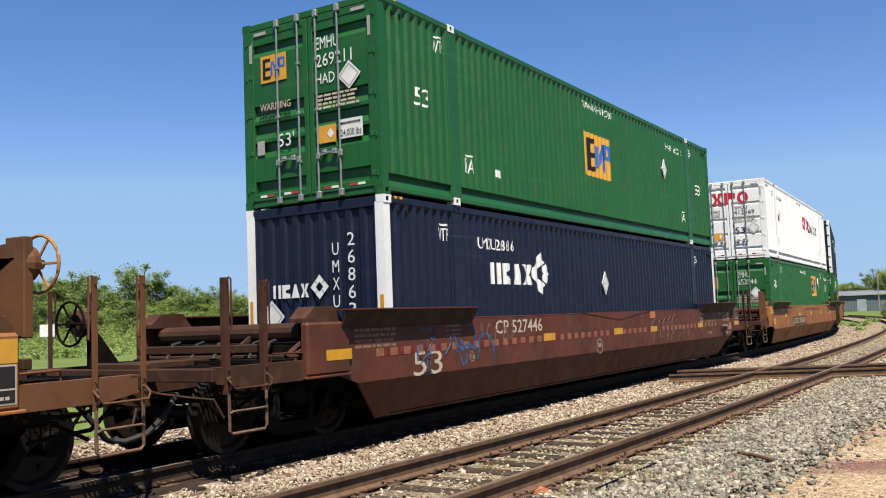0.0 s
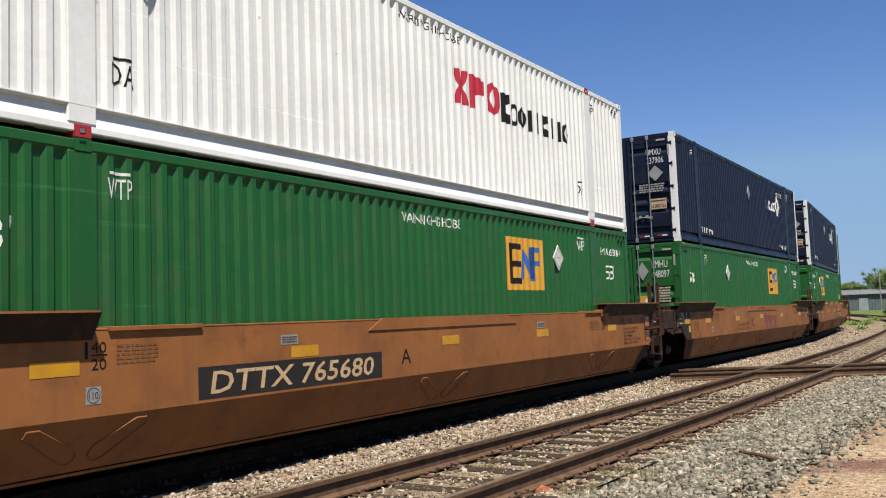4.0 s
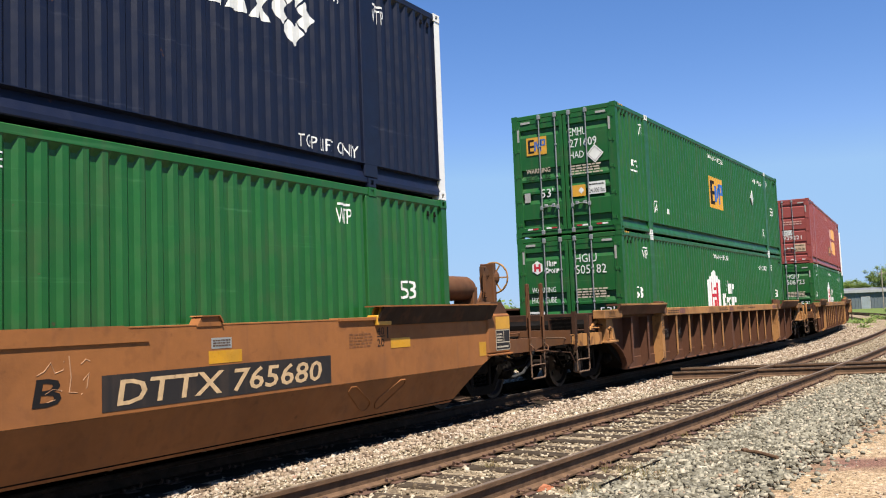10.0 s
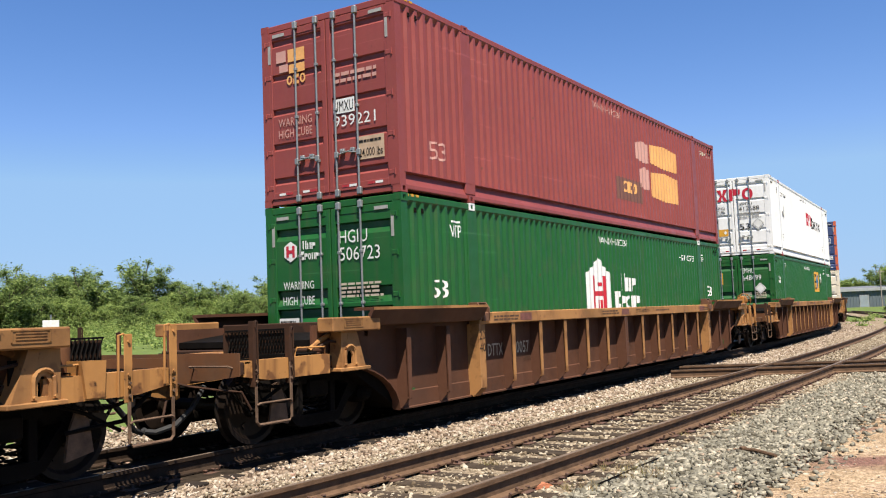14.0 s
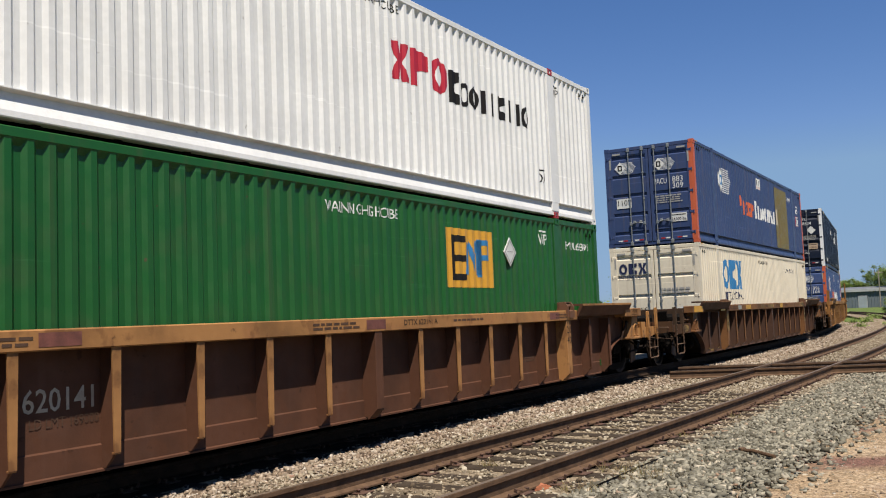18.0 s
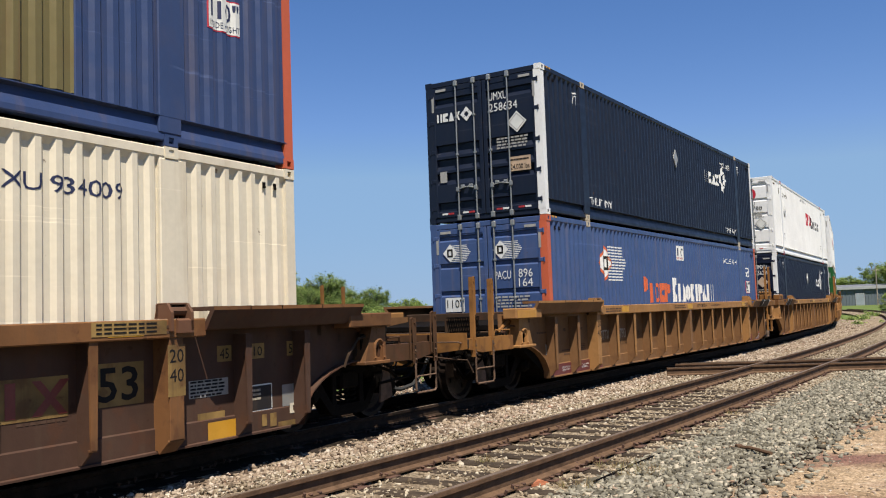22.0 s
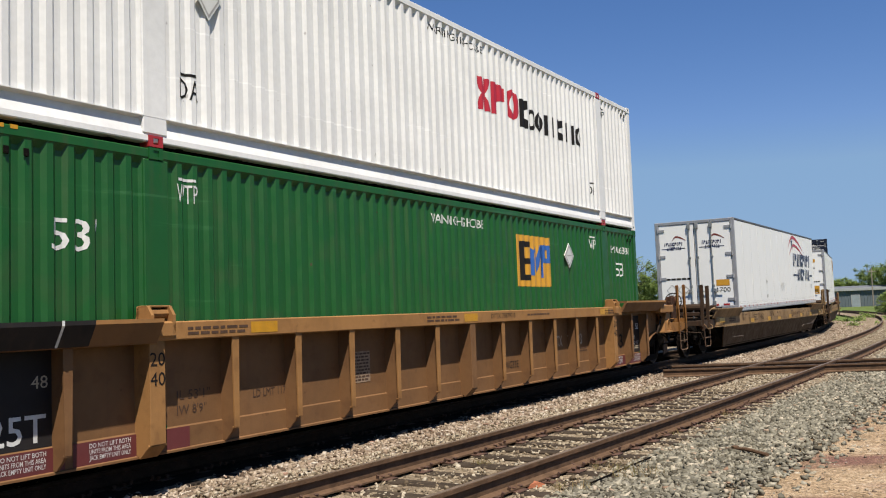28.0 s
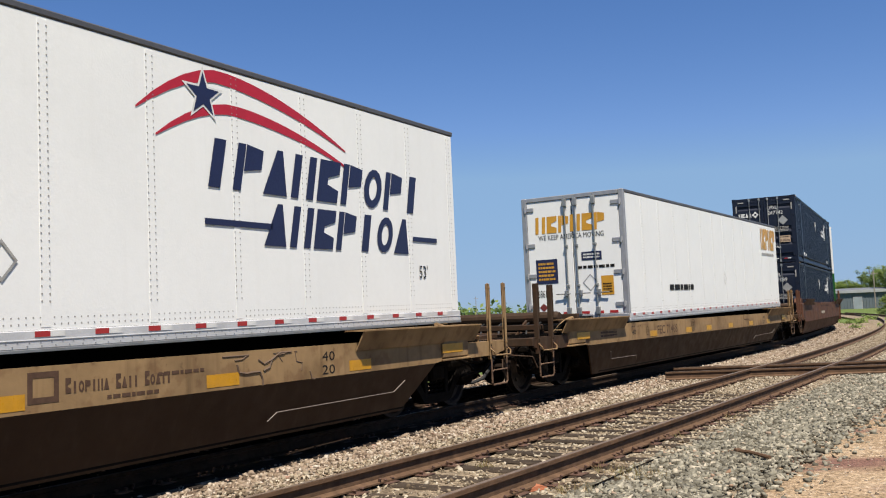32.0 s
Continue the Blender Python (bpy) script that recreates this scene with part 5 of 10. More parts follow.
def wheel_profile():
    s = Shape()
    for y in (-0.7525, 0.7525):
        k = 1 if y > 0 else -1
        s.lathe([(0.0, y + 0.07 * k), (0.13, y + 0.07 * k), (0.14, y + 0.03 * k), (0.36, y + 0.02 * k), (0.40, y + 0.065 * k), (0.455, y + 0.065 * k), (0.46, y - 0.03 * k), (0.49, y - 0.05 * k),
                 (0.485, y - 0.07 * k), (0.40, y - 0.065 * k), (0.36, y - 0.02 * k), (0.14, y - 0.03 * k), (0.12, y - 0.09 * k), (0.0, y - 0.09 * k)], (0, 0, 0), "y", 28)
        for a in range(4):
            q = a * math.tau / 4 + 0.4
            s.box(0.26 * math.cos(q) - 0.03, 0.26 * math.cos(q) + 0.03, y + 0.02 * k, y + 0.045 * k, 0.26 * math.sin(q) - 0.03, 0.26 * math.sin(q) + 0.03)
    s.lathe([(0.0, -1.0), (0.075, -1.0), (0.075, 1.0), (0.0, 1.0)], (0, 0, 0), "y", 12)
    return s


def side_frame_shape():
    """A cast truck side with its spring window, seen from outside."""
    s = Shape()
    out = [(-1.12, 0.52), (-1.12, 0.62), (-0.85, 0.66), (-0.5, 0.80), (0.5, 0.80), (0.85, 0.66), (1.12, 0.62), (1.12, 0.52), (0.78, 0.50), (0.62, 0.42), (0.42, 0.20), (0.3, 0.15),
           (-0.3, 0.15), (-0.42, 0.20), (-0.62, 0.42), (-0.78, 0.50)]
    hole = [(-0.28, 0.30), (0.28, 0.30), (0.3, 0.66), (-0.3, 0.66)]
    top = [(-1.12, 0.52), (-1.12, 0.62), (-0.85, 0.66), (-0.5, 0.80), (0.5, 0.80), (0.85, 0.66), (1.12, 0.62), (1.12, 0.52), (0.8, 0.52), (0.5, 0.66), (-0.5, 0.66), (-0.8, 0.52)]
    bot = [(-0.8, 0.52), (-0.62, 0.40), (-0.42, 0.18), (-0.3, 0.14), (0.3, 0.14), (0.42, 0.18), (0.62, 0.40), (0.8, 0.52), (0.62, 0.60), (0.36, 0.28), (-0.36, 0.28), (-0.62, 0.60)]
    for p in (top, bot):
        s.prism(p, -0.09, 0.09, "y")
    s.box(-0.36, -0.26, -0.08, 0.08, 0.26, 0.68, 0.01).box(0.26, 0.36, -0.08, 0.08, 0.26, 0.68, 0.01)
    for x in (-0.89, 0.89):
        s.lathe([(0.0, -0.16), (0.10, -0.16), (0.13, -0.12), (0.13, 0.08), (0.0, 0.08)], (x, 0, 0.46), "y", 14)
    return s


def spring_shape():
    pts = [(0.065 * math.cos(a * 0.7), 0.065 * math.sin(a * 0.7), 0.28 + a * 0.0072) for a in range(42)]
    return Shape().tube(pts, 0.014, 5)


def truck(car, start, x, mat=None):
    """A four-wheel truck under the car at x."""
    for y in (-0.98, 0.98):
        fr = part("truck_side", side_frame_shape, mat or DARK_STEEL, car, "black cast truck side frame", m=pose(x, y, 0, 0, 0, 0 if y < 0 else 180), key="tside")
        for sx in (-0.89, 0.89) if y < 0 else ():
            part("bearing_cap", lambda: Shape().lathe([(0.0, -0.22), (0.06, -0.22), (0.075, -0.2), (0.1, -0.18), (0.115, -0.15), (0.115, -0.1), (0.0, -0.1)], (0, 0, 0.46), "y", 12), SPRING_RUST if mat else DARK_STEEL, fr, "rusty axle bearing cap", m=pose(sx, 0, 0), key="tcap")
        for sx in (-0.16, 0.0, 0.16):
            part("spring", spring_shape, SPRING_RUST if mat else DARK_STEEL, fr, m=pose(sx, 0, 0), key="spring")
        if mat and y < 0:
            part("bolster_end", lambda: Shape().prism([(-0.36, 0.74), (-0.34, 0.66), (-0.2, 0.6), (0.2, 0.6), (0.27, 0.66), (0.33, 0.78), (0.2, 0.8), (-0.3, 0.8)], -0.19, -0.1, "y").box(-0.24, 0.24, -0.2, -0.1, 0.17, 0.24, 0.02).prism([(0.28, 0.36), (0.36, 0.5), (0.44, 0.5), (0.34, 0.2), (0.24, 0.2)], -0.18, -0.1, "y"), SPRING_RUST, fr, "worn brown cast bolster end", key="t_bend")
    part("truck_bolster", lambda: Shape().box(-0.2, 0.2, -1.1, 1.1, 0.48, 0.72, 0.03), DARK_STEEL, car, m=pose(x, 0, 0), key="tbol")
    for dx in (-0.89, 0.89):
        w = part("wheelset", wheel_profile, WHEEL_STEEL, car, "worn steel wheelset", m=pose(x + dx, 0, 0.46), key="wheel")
        SPINNERS.append((w, start, x + dx, 0.46, 0.0))


def grab(s, pts, r=0.013):
    return s.tube(pts, r, 6)


def end_post_shape(z1):
    """An upright angle with a bolted foot."""
    s = Shape().box(-0.05, 0.05, -0.03, -0.018, 0.74, z1, 0.004).box(-0.05, -0.038, -0.02, 0.05, 0.74, z1, 0.003)
    for z in (0.88, 1.0, z1 - 0.07):
        s.tube([(0, -0.03, z), (0, -0.045, z)], 0.016, 6)
    return s


def step_shape():
    """A stirrup of slim bars below the two posts, its foot a bent round bar."""
    s = Shape()
    for x in (-0.28, 0.28):
        s.box(x - 0.02, x + 0.02, -0.03, -0.016, 0.4, 0.98, 0.003)
        for z in (0.8, 0.92):
            s.tube([(x, -0.028, z), (x, -0.046, z)], 0.015, 6)
    return s.tube([(-0.28, -0.022, 0.46), (-0.28, -0.022, 0.36), (-0.24, -0.022, 0.325), (0.24, -0.022, 0.325), (0.28, -0.022, 0.36), (0.28, -0.022, 0.46)], 0.017, 7)


def upright_grab_shape(z1):
    return grab(Shape(), [(0.02, -0.02, z1 - 0.03), (0.05, -0.02, z1), (0.11, -0.02, z1 - 0.01), (0.115, -0.02, z1 - 0.58), (0.03, -0.02, z1 - 0.6)])


def cross_grab_shape():
    return grab(Shape(), [(-0.31, -0.02, 0.92), (-0.31, -0.09, 0.86), (-0.27, -0.1, 0.80), (0.27, -0.1, 0.80), (0.31, -0.09, 0.86), (0.31, -0.02, 0.92)])


def low_rung_shape():
    return Shape().tube([(-0.28, -0.03, 0.54), (-0.24, -0.04, 0.56), (0.24, -0.04, 0.56), (0.28, -0.03, 0.54)], 0.013, 6)


def hand_wheel_shape(r):
    s = Shape()
    pts = [(0, r * math.cos(a * math.tau / 24), r * math.sin(a * math.tau / 24)) for a in range(25)]
    s.tube(pts, 0.017, 6)
    for a in range(6):
        q = a * math.tau / 6
        s.tube([(0.035, 0, 0), (0, r * math.cos(q), r * math.sin(q))], 0.014, 5)
    s.lathe([(0, -0.03), (0.05, -0.03), (0.05, 0.05), (0, 0.05)], (0, 0, 0), "x", 10)
    return s


def gear_shape():
    return Shape().lathe([(0, 0.06), (0.11, 0.06), (0.165, 0.1), (0.17, 0.17), (0.13, 0.24), (0, 0.26)], (0, 0, 0), "x", 18)


def stand_shape():
    """A tall brake stand: a plate with a curved foot, an upright and a rounded ear."""
    s = Shape()
    foot = [(-2.0, 1.44), (-0.95, 1.44), (-0.95, 1.56)]
    for i in range(8):
        q = i / 7
        foot.append((-1.15 - 0.5 * q, 1.58 + 0.36 * q**2.4))
    foot += [(-1.68, 2.12)]
    for i in range(7):
        a = math.pi * (1 - i / 6)
        foot.append((-1.80 - 0.1 * math.cos(math.pi - a), 2.14 + 0.12 * math.sin(a)))
    foot += [(-2.0, 2.02)]
    s.prism(foot, -1.02, -0.985, "y")
    s.box(-2.06, -1.96, -1.06, -0.80, 1.42, 2.34, 0.01)
    s.box(-1.70, -1.63, -1.06, -0.96, 1.75, 2.28, 0.008)
    return s.tube([(-1.63, -1.06, 2.24), (-1.56, -1.07, 2.26), (-1.55, -1.07, 1.85), (-1.62, -1.06, 1.82)], 0.013, 6)


def tank_shape():
    return Shape().lathe([(0, -0.42), (0.1, -0.41), (0.17, -0.35), (0.2, -0.25), (0.2, 1.15), (0.17, 1.28), (0.1, 1.35), (0, 1.37)], (0, 0, 0), "x", 24)


def mesh_panel(s, x0, x1, y0, y1, z, step=0.11, r=0.007):
    """Expanded metal: crossed thin strips."""
    n = int((x1 - x0 + y1 - y0) / step)
    for sg in (1, -1):
        for i in range(n + 1):
            c = i * step
            pts = []
            for x in (x0, x1):
                y = (y0 + c - (x - x0)) if sg > 0 else (y1 - c + (x - x0))
                pts.append((x, y))
            (xa, ya), (xb, yb) = pts
            if abs(yb - ya) < 1e-6:
                continue
            lo, hi = 0.0, 1.0
            for a, b in ((ya, yb),):
                ts = sorted(((y0 - a) / (b - a), (y1 - a) / (b - a)))
                lo, hi = max(lo, ts[0]), min(hi, ts[1])
            if hi - lo < 0.02:
                continue
            s.tube([(xa + (xb - xa) * q, ya + (yb - ya) * q, z) for q in (lo, hi)], r, 4)
    return s


def outer_end(car, start, flip, sill, dark, brake="low", tall_posts=True, rich=True):
    """The coupled end of a car: sill, platform, posts, steps, coupler, hose and truck. flip: the far end, mirrored and a little shorter."""
    turn = Matrix.Diagonal((-1, 1, 1, 1)) if flip else Matrix.Identity(4)
    short = 0.42 if flip else -0.06
    full = turn @ Matrix.Translation((-HX, 0, 0))
    base = full @ Matrix.Translation((short, 0, 0))

    def add(name, fn, mat, key, label="", m=None):
        return part(name, fn, mat, car, label, m=m or base, key=key)

    add("centre_sill", lambda: Shape().prism([(-3.3, 0.74), (-3.3, 1.08), (0.1, 1.08), (0.1, 0.8), (-1.6, 0.8)], -0.38, 0.38, "y").box(-3.34, -3.24, -0.44, 0.44, 0.6, 1.09, 0.02), dark if rich else sill, "e_sill")
    add("bolster", lambda: Shape().prism([(-1.36, 0.84), (-1.36, 1.0), (1.36, 1.0), (1.36, 0.84), (0.5, 0.72), (-0.5, 0.72)], -1.95, -1.55), dark, "e_bol")
    for k in (-1, 1):
        add("end_beam", lambda: Shape().prism([(-3.3, 0.86), (-3.3, 1.03), (-1.85, 1.03), (-1.85, 0.80), (-2.9, 0.80)], k * 1.50, k * 1.455, "y").box(-3.3, -1.85, k * 1.455, k * 1.36, 1.0, 1.03, 0.005), dark if rich and not flip else sill, "e_beam%d" % k)
    if not rich:
        add("end_plate", lambda: Shape().prism([(-1.5, 0.87), (-1.5, 1.12), (1.5, 1.12), (1.5, 0.87), (0.5, 0.76), (-0.5, 0.76)], -3.37, -3.35), {END_RIB: END_TAN}.get(sill, sill), "e_plate", "tall end plate across the platform")
    add("cross_beam", lambda: Shape().box(-3.36, -3.28, -1.5, 1.5, 0.88, 1.02, 0.01).box(-3.28, -3.2, -1.5, 1.5, 1.0, 1.02), dark, "e_cross")
    add("bulkhead", lambda: Shape().box(-1.92, -1.86, -1.36, 1.36, 0.8, 1.06, 0.012).box(-1.98, -1.82, -1.36, 1.36, 1.06, 1.1, 0.01), dark, "e_bulk")
    add("well_end", lambda: Shape().box(-0.9, -0.8, -1.3, 1.3, 1.2, 1.42, 0.012).box(-1.3, -1.22, -1.3, 1.3, 1.1, 1.24, 0.012), dark, "e_wend")
    if rich:
        add("train_pipe", lambda: Shape().lathe([(0, -1.25), (0.1, -1.24), (0.115, -1.18), (0.115, 1.18), (0.1, 1.24), (0, 1.25)], (-1.62, 0, 1.36), "y", 12), dark, "e_pipe")
        add("cross_channel", lambda: Shape().box(-2.36, -2.26, -1.2, 0.9, 1.14, 1.24, 0.01).box(-2.3, -2.24, -1.2, -1.12, 1.03, 1.14).box(-2.3, -2.24, 0.8, 0.88, 1.03, 1.14), dark, "e_chan")
        add("gusset", lambda: Shape().prism([(-2.5, 1.03), (-2.44, 1.03), (-1.98, 1.27), (-1.98, 1.33)], -0.72, -0.68, "y"), dark, "e_gus")
    if rich:
        for i, (y, r) in enumerate(((-0.95, 0.024), (-0.7, 0.018), (-0.1, 0.024), (0.3, 0.018), (0.75, 0.024))):
            add("hose", lambda: Shape().tube([(-2.0, y, 1.06), (-1.85, y + 0.06, 1.24), (-1.55, y + 0.1, 1.3), (-1.2, y - 0.05, 1.24), (-0.95, y + 0.1, 1.3)], r, 6), RUBBER, "e_hs%d" % i, "black hose over the platform")
    else:
        def guard():
            s = Shape().box(-3.0, -1.98, -0.94, -0.92, 1.03, 1.05).box(-3.0, -1.98, -0.94, -0.92, 1.34, 1.36)
            for i in range(18):
                for k in (-1, 1):
                    x = -2.98 + i * 0.054
                    s.tube([(x if k > 0 else x + 0.1, -0.93 + 0.008 * k, 1.05), (x + 0.1 if k > 0 else x, -0.93 + 0.008 * k, 1.34)], 0.009, 4)
            return s
        add("guard_mesh", guard, DARK_STEEL, "e_guard", "upright dark expanded-metal guard")
        add("guard_backing", lambda: Shape().box(-3.0, -1.98, -0.9, -0.885, 1.04, 1.33), dark, "e_gback")
        add("grab_iron", lambda: grab(Shape(), [(-3.37, -1.4, 0.96), (-3.44, -1.4, 0.98), (-3.44, -0.81, 0.98), (-3.37, -0.81, 0.96)]), STEP_STEEL, "e_sgrab", "thin grab iron on the end plate")
        add("brake_lever", lambda: Shape().prism([(-2.62, 0.3), (-2.3, 0.24), (-2.34, 0.5), (-2.44, 0.74), (-2.54, 0.72)], -1.22, -1.19, "y"), STEP_STEEL, "e_blev", "worn pale brake lever")
        if flip and sill is END_RIB:
            part("air_tank", lambda: Shape().lathe([(0.13, 0.92), (0.14, 1.26), (0.125, 1.33), (0.08, 1.375), (0, 1.385)], (-2.2, -1.2, 0), "z", 18), END_TAN, car, "round-headed air tank", m=base, key="e_dome", smooth=True)
            add("tank_bracket", lambda: Shape().prism([(-2.48, 0.82), (-2.5, 1.15), (-2.22, 1.16), (-2.28, 0.82)], -1.53, -1.515, "y").prism([(-2.48, 0.82), (-2.5, 1.15), (-2.485, 1.15), (-2.465, 0.82)], -1.515, -1.3, "y").prism([(-2.295, 0.82), (-2.235, 1.16), (-2.22, 1.16), (-2.28, 0.82)], -1.515, -1.3, "y"), sill, "e_tbr", "folded tan bracket")
    add("valve_pipe", lambda: Shape().tube([(-2.0, -1.3, 1.08), (-1.8, -1.32, 1.2), (-1.55, -1.34, 1.3), (-1.3, -1.36, 1.34)], 0.034, 8), sill, "e_vp")

    def deck():
        s = Shape()
        mesh_panel(s, -2.55, -1.98, -1.38, 1.38, 1.05)
        s.box(-2.57, -2.53, -1.4, 1.4, 1.03, 1.07).box(-2.0, -1.97, -1.4, 1.4, 1.03, 1.07)
        for i in range(9):
            s.box(-3.2 + i * 0.055, -3.185 + i * 0.055, -1.42, -0.5, 0.99, 1.03)
        return s
    add("platform_grating", deck, DARK_STEEL, "e_deck", "open expanded-metal platform")
    def side_mesh():
        s = Shape()
        n = 22
        for i in range(n):
            for k in (-1, 1):
                x = -3.2 + i * 0.055
                s.tube([(x, -1.3, 0.985 if k > 0 else 0.8), (x + 0.12, -1.3, 0.8 if k > 0 else 0.985)], 0.006, 4)
        return s.box(-3.22, -1.9, -1.31, -1.29, 0.78, 0.8)
    add("side_grating", side_mesh, dark, "e_smesh", "dark expanded-metal side grating")
    # near-black plate, the shade at the well's end put into its colour
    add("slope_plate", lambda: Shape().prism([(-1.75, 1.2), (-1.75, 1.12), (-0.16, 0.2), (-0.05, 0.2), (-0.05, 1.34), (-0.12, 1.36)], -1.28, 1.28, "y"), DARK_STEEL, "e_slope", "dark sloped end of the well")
    zt = 1.98 if tall_posts else 1.46
    slim = 0.6 if rich else (1.0 if flip and not tall_posts else (0.6 if flip else 0.42))
    post_mat = dark if not flip and sill in (END_RIB, FEC_CAR, END_DARK_SILL) else sill
    for y, k in ((-1.5, 1), (1.5, -1)):
        side = base @ Matrix.Translation((-2.86 - (0.19 if flip else 0.0), y, 0)) @ Matrix.Diagonal((1, k, 1, 1))
        for px, z1 in ((-0.29, zt), (0.29, zt - (0.02 if tall_posts else 0.08))):
            p = part("end_post", lambda: end_post_shape(z1), post_mat, car, m=side @ pose(px, 0, 0) @ Matrix.Diagonal((slim, 1, 1, 1)), key="e_post%.2f" % z1)
            part("grab_iron", lambda: upright_grab_shape(z1), post_mat, p, key="e_ugrab%.2f" % z1)
        st = part("step", step_shape, STEP_STEEL, car, m=side, key="e_step")
        part("rung", low_rung_shape, STEP_STEEL, st, key="e_rung")
        if rich:
            part("grab_iron", cross_grab_shape, sill, car, "bent round grab iron", m=side, key="e_cgrab")
    add("safety_bar", lambda: grab(Shape(), [(-1.9, -1.46, 1.03), (-1.92, -1.48, 1.12), (-2.42, -1.48, 1.13), (-2.44, -1.46, 1.03)]), sill, "e_bar")
    add("air_line", lambda: Shape().tube([(-1.95, -1.3, 1.08), (-1.75, -1.42, 1.18), (-1.45, -1.46, 1.14), (-1.2, -1.48, 0.95), (-1.15, -1.45, 0.8)], 0.018, 6), dark, "e_line")

    def coupler():
        s = Shape().box(-3.5, -2.7, -0.08, 0.08, 0.72, 0.88, 0.02)
        s.prism([(-3.78, -0.14), (-3.52, -0.2), (-3.44, 0.1), (-3.54, 0.2), (-3.6, 0.05), (-3.72, 0.02)], 0.64, 0.96, "z")
        return s
    add("coupler", coupler, DARK_STEEL, "e_coup", "greasy knuckle coupler", full)
    add("uncoupling_lever", lambda: Shape().tube([(-3.38, -0.2, 0.84), (-3.42, -0.8, 0.76), (-3.36, -1.2, 0.72), (-3.3, -1.46, 0.7), (-3.2, -1.5, 0.5)], 0.014, 6), dark, "e_lever")
    add("air_hose", lambda: Shape().tube([(-3.0, -0.5, 0.72), (-3.2, -0.52, 0.5), (-3.4, -0.46, 0.32), (-3.6, -0.36, 0.26), (-3.7, -0.3, 0.28)], 0.032, 8), RUBBER, "e_hose", "black rubber air hose", full)
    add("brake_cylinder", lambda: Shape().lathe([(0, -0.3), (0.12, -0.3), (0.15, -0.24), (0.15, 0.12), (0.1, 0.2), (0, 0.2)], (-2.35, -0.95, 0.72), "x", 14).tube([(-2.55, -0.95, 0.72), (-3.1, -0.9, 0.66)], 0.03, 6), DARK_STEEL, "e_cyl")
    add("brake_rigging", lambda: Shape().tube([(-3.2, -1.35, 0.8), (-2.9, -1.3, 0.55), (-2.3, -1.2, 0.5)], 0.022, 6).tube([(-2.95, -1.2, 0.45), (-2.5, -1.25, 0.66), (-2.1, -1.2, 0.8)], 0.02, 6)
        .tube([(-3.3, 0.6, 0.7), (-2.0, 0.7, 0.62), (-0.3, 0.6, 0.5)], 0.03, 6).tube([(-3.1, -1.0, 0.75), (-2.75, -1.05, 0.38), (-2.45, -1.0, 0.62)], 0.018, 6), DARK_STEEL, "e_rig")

    def chain():
        s = Shape()
        for i in range(30):
            x, z = -3.2 + i * 0.042, 0.86 - 0.16 * math.sin(i / 29 * math.pi)
            s.box(x - 0.025, x + 0.025, -1.38 + 0.012 * (i % 2), -1.36 + 0.012 * (i % 2), z - 0.018, z + 0.018, 0.006)
        return s
    add("chain", chain, DARK_STEEL, "e_chain")
    if brake == "tall":
        tall = full @ Matrix.Translation((0.0, 0, 0))
        add("brake_stand", stand_shape, sill, "e_stand", "tall brake stand with a curved foot", tall)
        part("air_tank", tank_shape, sill, car, "round-ended air tank", m=tall @ pose(-0.84, -0.95, 1.9), key="e_tank", smooth=True)
        add("tank_saddle", lambda: Shape().box(-1.2, -1.06, -1.14, -0.76, 1.6, 1.92, 0.01).box(0.1, 0.24, -1.14, -0.76, 1.6, 1.8, 0.01).box(-1.6, 0.5, -1.3, -0.6, 1.58, 1.62, 0.01), sill, "e_saddle", "", tall)
        p = tall @ pose(-2.22, -0.93, 2.1)
        part("brake_gear", gear_shape, sill, car, "round brake gear housing", m=p, key="e_gear")
        part("hand_wheel", lambda: hand_wheel_shape(0.27), YELLOW_RUST, car, "rusty yellow spoked hand brake wheel", m=p, key="e_wheel27")
    elif brake == "side":
        p = full @ pose(-3.2, -1.12, 1.56) @ Matrix.Diagonal((0.82, 0.9, 0.9, 1))
        mat = ORANGE_RUST if tall_posts is False else END_BROWN
        part("brake_stand", lambda: Shape().prism([(0.12, -0.56), (0.5, -0.56), (0.5, -0.1), (0.42, 0.1), (0.3, 0.14), (0.16, 0.08)], -0.1, -0.06, "y").prism([(0.12, -0.56), (0.5, -0.56), (0.5, -0.1), (0.42, 0.1), (0.3, 0.14), (0.16, 0.08)], 0.06, 0.1, "y").box(0.2, 0.42, -0.06, 0.06, -0.4, 0.0, 0.02), mat, car, "boxy brake winch", m=p, key="e_winch")
        part("brake_gear", gear_shape, mat, car, "round brake gear housing", m=p, key="e_gear")
        part("hand_wheel", lambda: hand_wheel_shape(0.24), mat if tall_posts is False else DARK_STEEL, car, "spoked hand brake wheel", m=p, key="e_wheel24")
    elif brake:
        add("brake_post", lambda: Shape().box(-2.86, -2.78, 1.12, 1.22, 1.0, 1.72, 0.01).prism([(-2.8, 1.02), (-2.4, 1.02), (-2.78, 1.5)], 1.15, 1.18, "y"), DARK_STEEL, "e_bpost")
        p = base @ pose(-3.12, 1.18, 1.56)
        part("brake_gear", gear_shape, dark, car, "round brake gear housing", m=p, key="e_gear")
        part("hand_wheel", lambda: hand_wheel_shape(0.27), DARK_STEEL, car, "black spoked hand brake wheel", m=p, key="e_wheel27")
    truck(car, start, (HX + 1.36) if flip else -(HX + 1.65))


